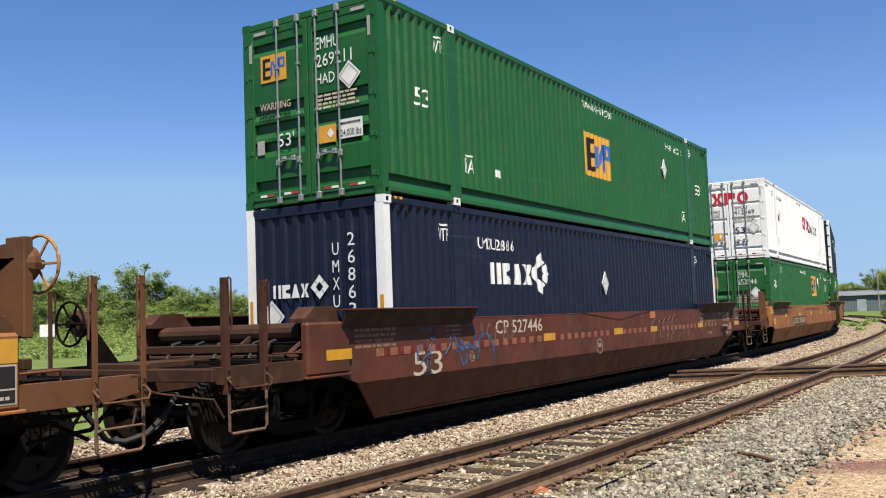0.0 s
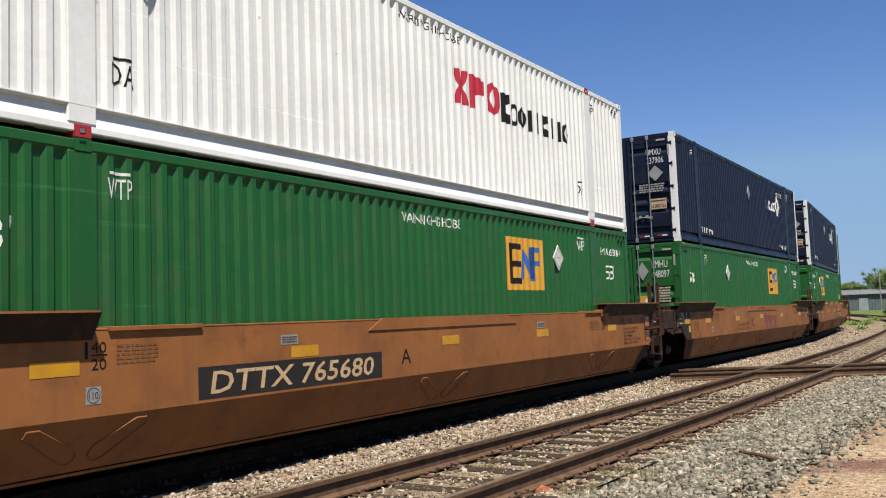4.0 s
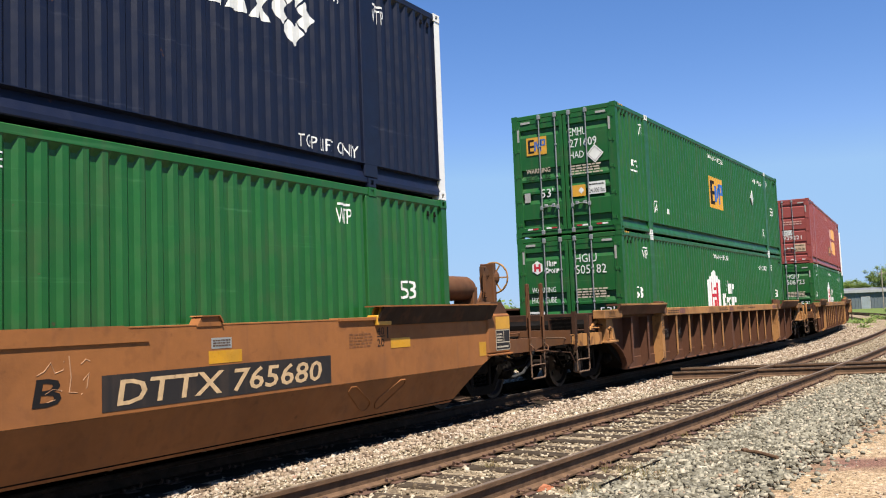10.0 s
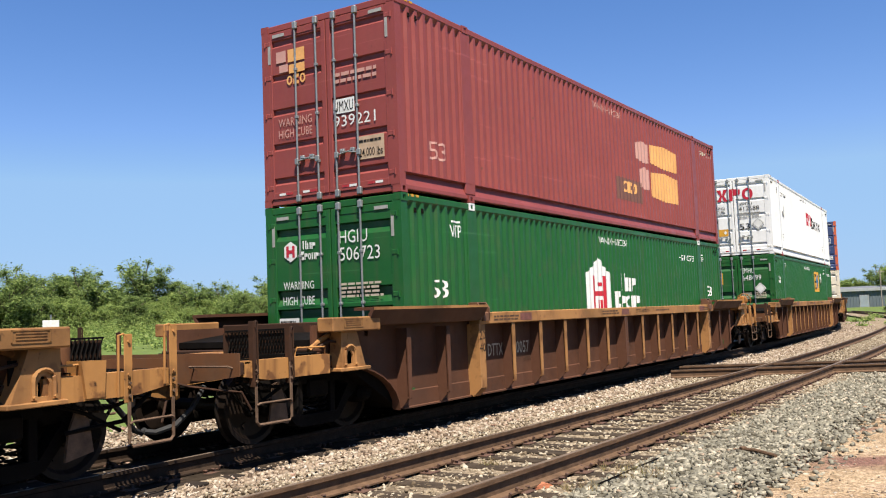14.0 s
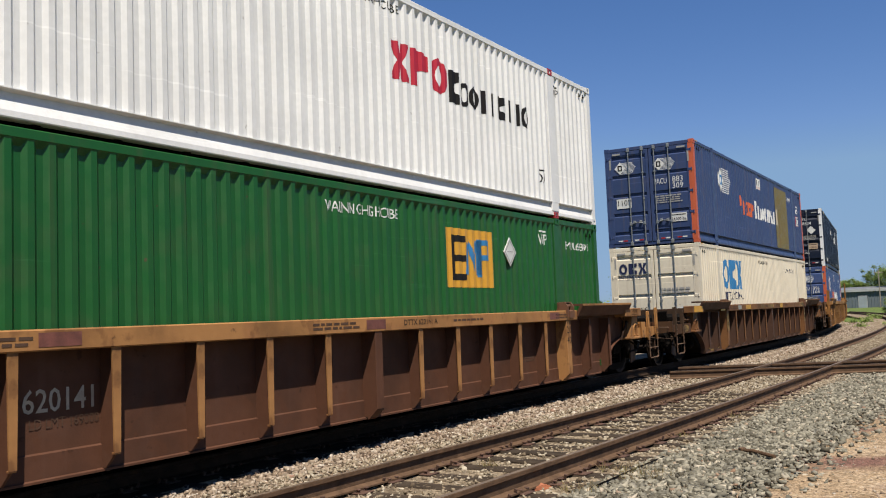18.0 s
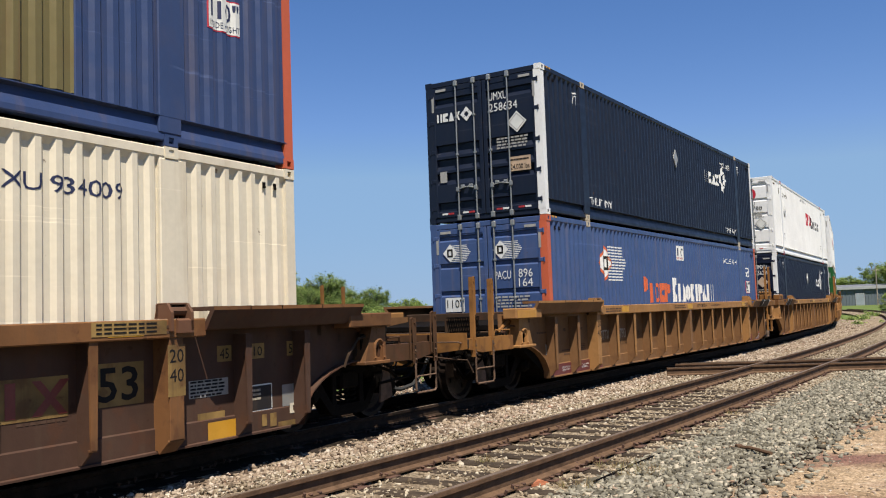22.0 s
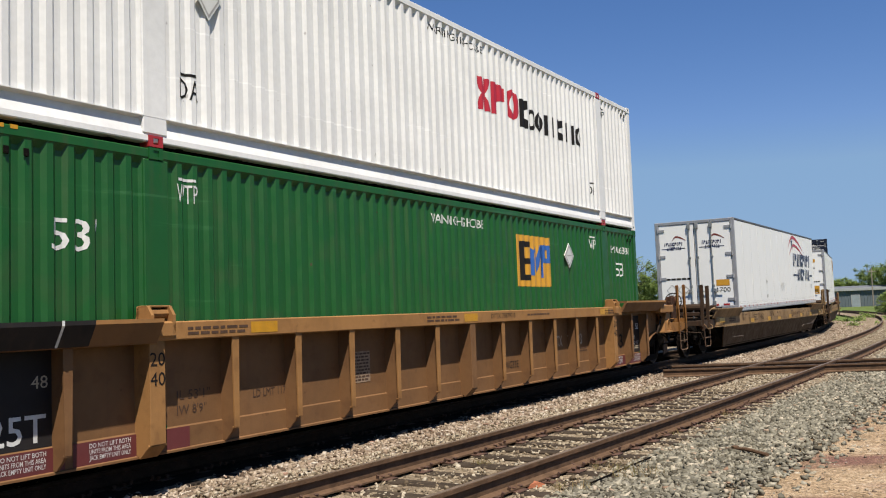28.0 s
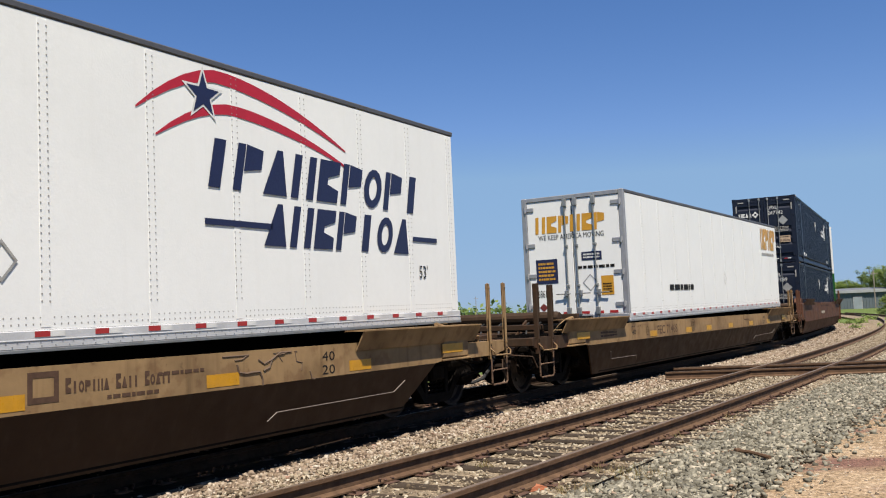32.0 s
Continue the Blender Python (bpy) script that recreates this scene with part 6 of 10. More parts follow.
def inner_end(car, start, flip, sill, dark, ladder, with_truck, high=2.12, ext=0.0):
    """The end shared with the next unit of the same car: drawbar, castings, a ladder, and the truck between the two."""
    turn = Matrix.Diagonal((-1, 1, 1, 1)) if flip else Matrix.Identity(4)
    base = turn @ Matrix.Translation((-HX - ext, 0, 0))

    def add(name, fn, mat, key, label=""):
        return part(name, fn, mat, car, label, m=base, key=key)

    add("centre_sill", lambda: Shape().box(-1.55, 0.1, -0.4, 0.4, 0.55, 0.96, 0.02).lathe([(0, 0.5), (0.28, 0.5), (0.28, 0.98), (0.2, 1.02), (0, 1.02)], (-1.62, 0, 0), "z", 16), dark, "i_sill")
    add("slope_plate", lambda: Shape().prism([(-1.2, 1.0), (-1.2, 0.94), (-0.12, 0.32), (-0.05, 0.32), (-0.05, 1.34), (-0.12, 1.36)], -1.28, 1.28, "y"), DARK_STEEL, "i_slope")
    if high < 2.4:
        add("end_beam", lambda: Shape().box(-1.35, -0.2, -1.48, -1.38, 0.86, 1.14, 0.012).box(-1.35, -0.2, 1.38, 1.48, 0.86, 1.14, 0.012).box(-1.4, -1.2, -1.48, 1.48, 0.92, 1.14, 0.012), sill, "i_beam")
    else:
        add("end_beam", lambda: Shape().box(-1.4, -1.2, -1.3, 1.3, 0.92, 1.14, 0.012), dark, "i_beam_h")
    add("top_bracket", lambda: Shape().box(-1.3, -0.6, -1.2, -0.8, 1.14, 1.3, 0.02).box(-1.0, -0.35, -1.40, -1.05, 1.3, 1.52, 0.03).box(-1.0, -0.35, 1.05, 1.40, 1.14, 1.45, 0.03), sill, "i_brak")
    if ladder:
        for y, k in ((-1.5, "c"), (1.5, "o")):
            def lad():
                s = Shape()
                for x in (-0.95, -0.38):
                    s.box(x - 0.024, x + 0.024, y - 0.03, y + 0.03, 0.45, high, 0.006)
                return s
            p = add("ladder", lad, sill, "i_lad%.2f" % high + k, "upright end ladder with rungs")

            for z in (0.955, 1.37) if high > 2.4 else (0.85, 1.25):
                part("rung", lambda: Shape().tube([(-0.95, y - 0.02, 0), (-0.38, y - 0.02, 0)], 0.013, 6), sill, p, m=pose(0, 0, z), key="i_rung" + k)
            for x in (-0.92, -0.35):
                part("grab_iron", lambda: grab(Shape(), [(0, y, high - 0.04), (0.09, y, high - 0.04), (0.09, y, 1.5), (0, y, 1.5)]), sill, p, m=pose(x, 0, 0), key="i_grab%.2f" % high + k)

            def step():
                return Shape().tube([(-0.95, y, 0.5), (-0.9, y - 0.03, 0.42), (-0.44, y - 0.03, 0.46), (-0.38, y, 0.54)], 0.018, 6)
            part("step", step, sill, p, key="i_step" + k)
    if high > 2.4:
        # heavy end sill with a raised notice box, an arched bracket inboard and a walkway above
        add("end_sill", lambda: Shape().box(-1.56, -0.22, -1.535, -1.30, 1.285, 1.47, 0.014).box(-1.56, -0.22, 1.30, 1.535, 1.285, 1.47, 0.014), sill, "i_esill")
        nb = add("notice_box", lambda: Shape().box(-1.13, -0.30, -1.51, -1.29, 1.475, 1.665, 0.02), sill, "i_nbox", "raised ochre box with faded print")
        k = -1 if flip else 1
        part("small_print", on_plane(flat_bars(3, 0.34, 0.11), -0.88 if k > 0 else -0.92, 1.51, -1.513), BLACK_INK, nb)["kind"] = "stuff"

        def bracket():
            s = Shape()
            for y in (-1.24, 1.12):
                s.prism([(-1.86, 1.64), (-1.86, 1.77), (-1.13, 1.785), (-1.1, 1.74), (-1.16, 1.22), (-1.28, 1.20), (-1.30, 1.5), (-1.36, 1.62), (-1.5, 1.65)], y, y + 0.12, "y")
                s.box(-1.84, -1.3, y + 0.02, y + 0.1, 1.08, 1.38, 0.02)
            return s
        add("bracket", bracket, sill, "i_arch", "arched ochre bracket")
        add("walkway", lambda: mesh_panel(Shape().box(-1.5, -0.1, -1.34, -1.31, 1.69, 1.715).box(-1.5, -0.1, -1.0, -0.97, 1.69, 1.715).box(-1.5, -0.1, 1.31, 1.34, 1.69, 1.715), -1.5, -0.1, -1.31, -1.0, 1.70), DARK_STEEL, "i_walk", "narrow metal walkway")
    else:
        def top_rail():
            s = Shape().box(-1.95, -0.2, -1.40, -1.30, 1.515, 1.55, 0.006)
            for i in range(9):
                x = -1.86 + i * 0.2
                s.box(x, x + 0.05, -1.41, -1.36, 1.43, 1.515, 0.005).tube([(x + 0.025, -1.42, 1.47), (x + 0.025, -1.36, 1.47)], 0.02, 6)
            return s
        add("top_rail", top_rail, dark, "i_trail", "rail with a row of small lugs")
        if flip:
            add("end_plate", lambda: Shape().box(-1.52, -0.72, -1.455, -1.41, 1.04, 1.455, 0.01), NEAR_BLACK, "i_plate", "dark end plate")
            add("plate_flange", lambda: Shape().box(-1.6, -1.40, -1.47, -1.40, 1.03, 1.46, 0.012).box(-1.545, -1.475, -1.478, -1.465, 1.28, 1.36, 0.006), sill, "i_flange")
    if with_truck:
        truck(car, start, (HX + 1.7 + ext) * (1 if flip else -1), SHADED_TRUCK)


SILL_TOP = 1.47
POST_MID = 7.92         # the posts stand evenly about this place
FAR = BOX - 0.36        # the cars reach less far beyond the box at this end


def chord_shape():
    return Shape().box(1.7, FAR - 1.4, -1.53, -1.33, 1.285, SILL_TOP, 0.012)


def guide_shape(x0, x1):
    """The end of the sill: a plate that flares out over the well's end."""
    return Shape().prism([(-1.50, 1.26), (-1.55, 1.27), (-1.66, 1.465), (-1.66, 1.50), (-1.34, 1.50), (-1.34, 1.46), (-1.60, 1.46), (-1.50, 1.30)], x0, x1)


def guide_plate_shape(x0, x1):
    """The flat plate with a short lip on top of the flared end."""
    return Shape().prism([(-1.662, 1.463), (-1.662, 1.5015), (-1.34, 1.5015), (-1.34, 1.498), (-1.655, 1.498), (-1.655, 1.463)], x0, x1)


def arch_points(dx):
    """The wheel arch: a quarter round rising towards the end."""
    return [(dx - 1.6 + 1.28 * math.cos(i / 8 * math.pi / 2), 0.18 + 0.67 * math.sin(i / 8 * math.pi / 2)) for i in range(9)]


def sheet_shape(x0, dx, x1, ext=0.0):
    near, far = arch_points(dx), [(FAR + ext - x, z) for x, z in arch_points(0.0)]
    outline = [(x0, 1.38), (x0, 0.87)] + near[::-1] + [(0.0, 0.17), (FAR + min(ext, 0.0), 0.17)] + far + [(x1, 0.87), (x1, 1.38)]
    s = Shape().prism(outline, -1.30, -1.27, "y")
    for pts in (near, far):
        for (xa, za), (xb, zb) in zip(pts, pts[1:]):
            s.prism([(xa, za), (xb, zb), (xb, zb + 0.02), (xa, za + 0.02)], -1.40, -1.29, "y")
    return s


def low_sill_shape():
    return Shape().prism([(-1.30, 0.17), (-1.34, 0.17), (-1.34, 0.19), (-1.314, 0.20), (-1.314, 0.405), (-1.30, 0.42)], -0.15, FAR + 0.15)


def rib_shape():
    """A pressed post: a web that runs in to the sheet, deeper towards the top."""
    return Shape().prism([(-1.50, 1.29), (-1.30, 1.29), (-1.30, 0.2), (-1.36, 0.2), (-1.50, 0.34)], -0.014, 0.014)


def rib_flange_shape():
    return Shape().prism([(-0.05, 1.29), (0.05, 1.29), (0.034, 0.34), (-0.034, 0.34)], -1.515, -1.497, "y").box(-0.034, 0.034, -1.512, -1.47, 0.325, 0.345, 0.004)


def wide_post_shape():
    s = Shape().box(-0.13, 0.13, -1.52, -1.5, 0.3, 1.29, 0.004)
    s.prism([(-1.50, 1.29), (-1.30, 1.29), (-1.30, 0.2), (-1.38, 0.2), (-1.50, 0.3)], -0.13, -0.11)
    s.prism([(-1.50, 1.29), (-1.30, 1.29), (-1.30, 0.2), (-1.38, 0.2), (-1.50, 0.3)], 0.11, 0.13)
    return s.prism([(-1.38, 0.17), (-1.51, 0.29), (-1.5, 0.31), (-1.36, 0.2)], -0.15, 0.15)


def latch_shape():
    """A cast bracket on the sill: two cheeks, a roller between them and a hook below."""
    s = Shape()
    for x in (-0.15, 0.115):
        s.prism([(-1.57, -0.12), (-1.57, 0.06), (-1.51, 0.15), (-1.38, 0.15), (-1.34, 0.0), (-1.52, 0.0), (-1.535, -0.12)], x, x + 0.035)
    s.tube([(-0.12, -1.47, 0.075), (0.12, -1.47, 0.075)], 0.045, 8)
    s.box(-0.15, 0.15, -1.40, -1.35, 0.0, 0.15, 0.01).box(-0.15, 0.15, -1.5, -1.38, 0.135, 0.155, 0.005)
    return s.prism([(-1.57, -0.14), (-1.535, -0.14), (-1.535, 0.0), (-1.57, -0.02)], -0.06, 0.15)


def clip_shape():
    """A bent plate over the sheet's top edge, like a small tent."""
    return Shape().prism([(-0.17, -0.01), (-0.1, 0.09), (0.12, 0.09), (0.17, 0.03), (0.17, -0.01)], -1.51, -1.38, "y").prism([(-0.12, 0.088), (0.13, 0.088), (0.18, 0.02), (0.19, 0.03), (0.14, 0.1), (-0.11, 0.1)], -1.53, -1.36, "y")


def casting_block_shape():
    """The end casting with its upright round-headed slot."""
    s = Shape()
    s.prism([(-1.98, 0.84), (-1.96, 1.36), (-1.87, 1.36), (-1.87, 0.84)], -1.52, -1.36, "y").prism([(-1.70, 0.84), (-1.70, 1.36), (-1.56, 1.36), (-1.42, 0.84)], -1.52, -1.36, "y")
    s.box(-1.87, -1.70, -1.52, -1.36, 1.14, 1.36).box(-1.87, -1.70, -1.52, -1.36, 0.84, 0.93)
    s.box(-2.04, -1.38, -1.55, -1.3, 0.80, 0.845, 0.008)
    ring = [(-1.785 + 0.105 * math.cos(a), -1.525, (1.09 if a < math.pi else 0.97) + 0.1 * math.sin(a)) for a in (i * math.tau / 16 for i in range(16))]
    s.tube(ring + ring[:1], 0.022, 6)
    for k in (-1, 1):
        s.prism([(-1.87, 1.14), (-1.87, 1.07), (-1.82, 1.14)] if k < 0 else [(-1.70, 1.14), (-1.75, 1.14), (-1.70, 1.07)], -1.515, -1.37, "y")
    return s.box(-1.9, -1.68, -1.40, -1.38, 0.9, 1.2)


def outer_casting_shape():
    """The tapered casting at a coupled end, with a round-headed slot in a raised rim."""
    s = Shape()
    s.prism([(-1.95, 0.845), (-1.95, 1.285), (-1.84, 1.285), (-1.84, 0.845)], -1.52, -1.49, "y")
    s.prism([(-1.72, 0.845), (-1.72, 1.285), (-1.63, 1.285), (-1.465, 0.845)], -1.52, -1.49, "y")
    s.box(-1.84, -1.72, -1.52, -1.49, 1.055, 1.285).box(-1.84, -1.72, -1.52, -1.49, 0.845, 0.885)
    s.prism([(-1.84, 1.055), (-1.84, 1.0), (-1.8, 1.055)], -1.519, -1.491, "y").prism([(-1.72, 1.055), (-1.76, 1.055), (-1.72, 1.0)], -1.519, -1.491, "y")
    s.box(-1.95, -1.92, -1.49, -1.34, 0.845, 1.285).prism([(-1.66, 1.285), (-1.63, 1.285), (-1.465, 0.845), (-1.5, 0.845)], -1.49, -1.34, "y")
    rim = [(-1.885, -1.522, 0.86), (-1.885, -1.522, 1.01)] + [(-1.78 - 0.105 * math.cos(i / 8 * math.pi), -1.522, 1.01 + 0.105 * math.sin(i / 8 * math.pi)) for i in range(1, 8)] + [(-1.675, -1.522, 1.01), (-1.675, -1.522, 0.86)]
    s.tube(rim, 0.024, 6)
    for x in (-1.885, -1.675):
        s.tube([(x, -1.52, 0.88), (x, -1.56, 0.88)], 0.02, 6)
    for z, w in ((1.2, 0.05), (1.235, 0.04)):
        s.box(-1.78 - w, -1.78 + w, -1.526, -1.518, z, z + 0.018)
    return s.box(-2.0, -1.4, -1.56, -1.3, 0.80, 0.845, 0.008)


def sill_end_shape():
    """The blunt upright-faced block that ends the sill."""
    return Shape().box(-1.95, -0.98, -1.6, -1.34, 1.29, 1.47, 0.016)


def tag_shape():
    s = Shape()
    for x0, x1, z0, z1 in ((-1.74, -1.36, 1.34, 1.352), (-1.74, -1.36, 1.443, 1.455), (-1.74, -1.728, 1.34, 1.455), (-1.372, -1.36, 1.34, 1.455), (-1.7, -1.4, 1.37, 1.382), (-1.7, -1.4, 1.395, 1.407), (-1.7, -1.4, 1.42, 1.432)):
        s.box(x0, x1, -1.606, -1.595, z0, z1)
    return s


def floor_part(car):
    def fl():
        s = Shape()
        for i in range(9):
            s.box(0.3 + i * 1.9, 0.75 + i * 1.9, -1.28, 1.28, 0.2, 0.29)
        s.box(0, BOX, -1.29, -0.95, 0.2, 0.30).box(0, BOX, 0.95, 1.29, 0.2, 0.30)
        return s
    part("well_floor", fl, DARK_STEEL, car, m=Matrix.Translation((-HX, 0, 0)), key="wfloor")


def ribbed_car(start, label, sill, panel, dark, near_outer, far_outer, brakes=("low", ""), ladders=(False, True), truck_far=True, tall=True, ext=0.0):
    """A ribbed well car unit."""
    car = thing("well_car", label, "rail car", "well cars of the train")
    near = Matrix.Translation((-HX, 0, 0))
    back = Matrix.Diagonal((1, -1, 1, 1)) @ near
    x0, dx, x1, gx = (-2.0 if near_outer else -1.52), (0.0 if near_outer else 0.14), (FAR + 2.0 if far_outer else FAR + 1.60), (FAR + 2.0 if far_outer else 16.37 + ext)
    ends = "%d%d%.2f" % (near_outer, far_outer, ext)
    for m in (near, back):
        part("top_chord", chord_shape, sill, car, "side sill with worn edges", m=m, key="r_chord")
        for g0, g1, up, k in ((-1.2 if near_outer else -0.215, 1.74, near_outer, "n"), (FAR - 1.42, FAR + 1.25 if far_outer else gx, far_outer, "f")):
            g = part("end_guide", lambda: guide_shape(g0, g1), panel, car, "flared sill end", m=m @ pose(0, 0, 0.085 if up else 0.0), key="r_g" + k + ends)
            part("top_plate", lambda: guide_plate_shape(g0, g1), sill, g, "top plate with a worn lip", key="r_gp" + k + ends)
        sh = part("side_sheet", lambda: sheet_shape(x0, dx, x1 + ext, ext), panel, car, m=m, key="r_sheet" + ends)
        part("lower_sill", low_sill_shape, panel, sh, key="r_low")
        for i in range(-8, 9):
            x = POST_MID + i * 1.018 + (ext if i == 8 else 0.0)
            if abs(i) == 6:
                p = part("wide_post", wide_post_shape, sill, car, m=m @ pose(x - 0.04, 0, 0) @ Matrix.Diagonal((0.72, 1, 1, 1)), key="r_wide")
            elif i == 0:
                part("middle_post", wide_post_shape, panel, car, m=m @ pose(x, 0, 0) @ Matrix.Diagonal((0.6, 1, 1, 1)), key="r_wide")
            else:
                rb = part("rib", rib_shape, panel, car, m=m @ pose(x, 0, 0), key="r_rib")
                part("rib_flange", rib_flange_shape, panel if abs(i) > 6 else sill, rb, key="r_flange")
        for x in (POST_MID - 6.108, POST_MID + 6.108):
            part("box_latch", latch_shape, sill if sill is OCHRE_SILL else LATCH, car, m=m @ pose(x, 0, SILL_TOP + 0.004), key="r_latch")
        for outer, mm, old in ((near_outer, m @ Matrix.Translation((0.24, 0, 0)), m @ Matrix.Translation((-0.056, 0, 0)) @ Matrix.Diagonal((0.742, 1, 1, 1))),
                               (far_outer, m @ Matrix.Translation((FAR, 0, 0)) @ Matrix.Diagonal((-1, 1, 1, 1)), m @ Matrix.Translation((16.13 + ext, 0, 0)) @ Matrix.Diagonal((-0.68, 1, 1, 1)))):
            if outer:
                cs = part("end_casting", outer_casting_shape, sill, car, m=mm, key="r_ocast")
                # dark plate added to give the slot its shade
                part("slot_back", lambda: Shape().box(-1.915, -1.52, -1.42, -1.40, 0.85, 1.2), DARK_STEEL, cs, "dark plate standing for the shade inside the slot", key="r_core")
                blk = part("sill_end", sill_end_shape, sill, car, "blunt end of the sill", m=mm @ Matrix.Translation((-0.24 if mm[0][0] > 0 else -0.05, 0, 0)), key="r_send")
                if sill is RIB_SILL:
                    part("notice", tag_shape, sill, blk, "raised rectangular notice", key="r_tag")["kind"] = "stuff"
            else:
                part("end_casting", casting_block_shape, sill, car, m=old, key="r_cast")
    floor_part(car)
    for flip, outer, brk, lad in ((False, near_outer, brakes[0], ladders[0]), (True, far_outer, brakes[1], ladders[1])):
        if outer:
            outer_end(car, start, flip, {DARK_SILL: END_DARK_SILL, OCHRE_SILL: END_OCHRE, RIB_SILL: END_RIB}.get(sill, sill), dark, brk, tall, False)
        else:
            inner_end(car, start, flip, {OCHRE_SILL: END_OCHRE}.get(sill, sill), dark, lad, truck_far and flip, 2.62, ext if flip else 0.0)
    ROLLERS.append((car, start, 0.0, 0.0, 0.0))
    return car


def smooth_car(start, label, paint_, low, dark, near_outer, far_outer, brakes=("low", "tall"), ladders=(False, True), truck_far=True, flange=None, top=1.47, ext=0.0, split=0.685):
    """A smooth-sided well car unit: an upright upper sheet and a lower one that leans in."""
    car = thing("well_car", label, "rail car", "well cars of the train")
    near = Matrix.Translation((-HX, 0, 0))
    back = Matrix.Diagonal((1, -1, 1, 1)) @ near
    xa, xb = (-1.88 if near_outer else -1.15), (FAR + 1.88 if far_outer else 16.5 + ext)
    ends = "%d%d%.2f" % (near_outer, far_outer, ext)

    def upper():
        foot = [(xa, max(0.86, split + 0.06)), (max(xa, -1.3), max(0.80, split + 0.04)), (-0.95, split)] if near_outer else [(xa, 1.03), (-0.88, 1.03), (-0.5, split)]
        out = [(xa, top)] + foot + [(min(xb - 0.2, FAR + 0.95 + ext), split), (min(xb, FAR + 1.3 + ext), max(0.80, split + 0.04)), (xb, max(0.86, split + 0.06)), (xb, top)]
        return Shape().prism(out, -1.50, -1.47, "y")

    def lower():
        s = Shape()
        prof = [(-0.95 if near_outer else -0.5, split - 0.005), (FAR + 0.95 + ext * 0.3, split - 0.005), (FAR + 0.3 + ext * 0.5, 0.17), (-0.3 if near_outer else -0.04, 0.17)]
        v = []
        for x, z in prof:
            y = -1.5 if z > 0.5 else -1.27
            v += [(x, y, z), (x, y + 0.03, z)]
        s.add(v, [(0, 2, 4, 6), (7, 5, 3, 1), (0, 1, 3, 2), (2, 3, 5, 4), (4, 5, 7, 6), (6, 7, 1, 0)])
        return s

    def hat(k):
        # half of a pressed V stiffener on the leaning sheet: a long rounded loop
        def at(x, z):
            return (k * x, -1.505 + 0.23 * (split - 0.005 - z) / (split - 0.175), z)
        return Shape().tube([at(0.1, 0.3), at(0.06, 0.36), at(0.1, 0.42), at(0.5, 0.63), at(0.62, 0.63), at(0.64, 0.58), at(0.6, 0.54), at(0.22, 0.3), at(0.15, 0.28), at(0.1, 0.3)], 0.009, 5)

    def cap():
        s = Shape().box(0.2, BOX - 0.2, -1.504, -1.34, top - 0.02, top, 0.004)
        if paint_ is BROWN_CAR:
            return s.prism([(HX - 1.95, top + 0.004), (HX, top - 0.165), (HX + 1.95, top + 0.004)], -1.51, -1.495, "y")
        s.prism([(HX - 2.05, top - 0.145), (HX + 2.05, top - 0.145), (HX + 1.75, top + 0.008), (HX - 1.75, top + 0.008)], -1.515, -1.495, "y")
        for x in (2.08, 13.06):
            s.box(x, x + 1.12, -1.53, -1.36, top - 0.03, top + 0.012, 0.004)
        return s

    def flange_():
        # the wide guide that leans out over each end of the well
        return Shape().prism([(-1.50, top - 0.1), (-1.52, top - 0.1), (-1.655, top + 0.14), (-1.63, top + 0.14)], -1.6, 1.6)

    def flange_top():
        return Shape().prism([(-1.665, top + 0.138), (-1.665, top + 0.157), (-1.36, top + 0.157), (-1.36, top + 0.14)], -1.62, 1.58)

    def end_block():
        return Shape().box(-1.93, -1.12, -1.53, -1.40, 0.83, top, 0.03).box(-1.98, -1.12, -1.54, -1.40, 0.80, 0.832, 0.008)

    for m in (near, back):
        u = part("upper_sheet", upper, paint_, car, m=m, key="s_up%.2f%.2f" % (top, split) + ends)
        for x in (1.9, 7.9, 13.92) if paint_ is TAN_CAR else ():
            for k in (-1, 1):
                part("stiffener", lambda: hat(k), low, u, m=pose(x, 0, 0), key="s_hat%d%.2f" % (k, split))
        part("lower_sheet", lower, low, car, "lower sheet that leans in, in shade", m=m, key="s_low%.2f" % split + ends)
        if top > 1.3:
            part("sheet_cap", cap, paint_, car, m=m, key="s_cap%d" % (paint_ is BROWN_CAR))
        for x in (0.3, FAR - 0.35) if top > 1.3 else (-0.6, FAR + 0.55):
            # near-black face on tan and brown cars stands for the shade under the plate
            g = part("end_guide", flange_, {TAN_CAR: NEAR_BLACK, BROWN_CAR: NEAR_BLACK}.get(paint_, flange or paint_), car, "flared guide over the well's end", m=m @ pose(x, 0, 0), key="s_fl%.2f" % top)
            part("top_plate", flange_top, flange or paint_, g, key="s_ft%.2f" % top)
        for outer, mm in ((near_outer, m), (far_outer, m @ Matrix.Translation((FAR, 0, 0)) @ Matrix.Diagonal((-1, 1, 1, 1)))):
            if outer:
                part("end_block", end_block, paint_, car, m=mm, key="s_eb%.2f" % top)
                if top > 1.3:
                    part("block_cover", lambda: Shape().prism([(-1.9, 1.47), (-1.9, 1.52), (-1.74, 1.66), (-1.36, 1.66), (-1.2, 1.47)], -1.48, -1.22, "y"), {TAN_CAR: END_TAN, BROWN_CAR: END_DARK}.get(paint_, paint_), car, m=mm, key="s_cov")
        if not near_outer:
            part("end_casting", lambda: Shape().box(-2.02, -1.15, -1.46, -1.36, 0.98, 1.45, 0.03).box(-1.36, -1.25, -1.49, -1.44, 0.98, 1.45, 0.01).prism([(-2.02, 0.98), (-1.2, 0.98), (-1.4, 0.84)], -1.46, -1.40, "y"), {TAN_CAR: NEAR_BLACK}.get(paint_, paint_), car, "dark end casting", m=m, key="s_cst")
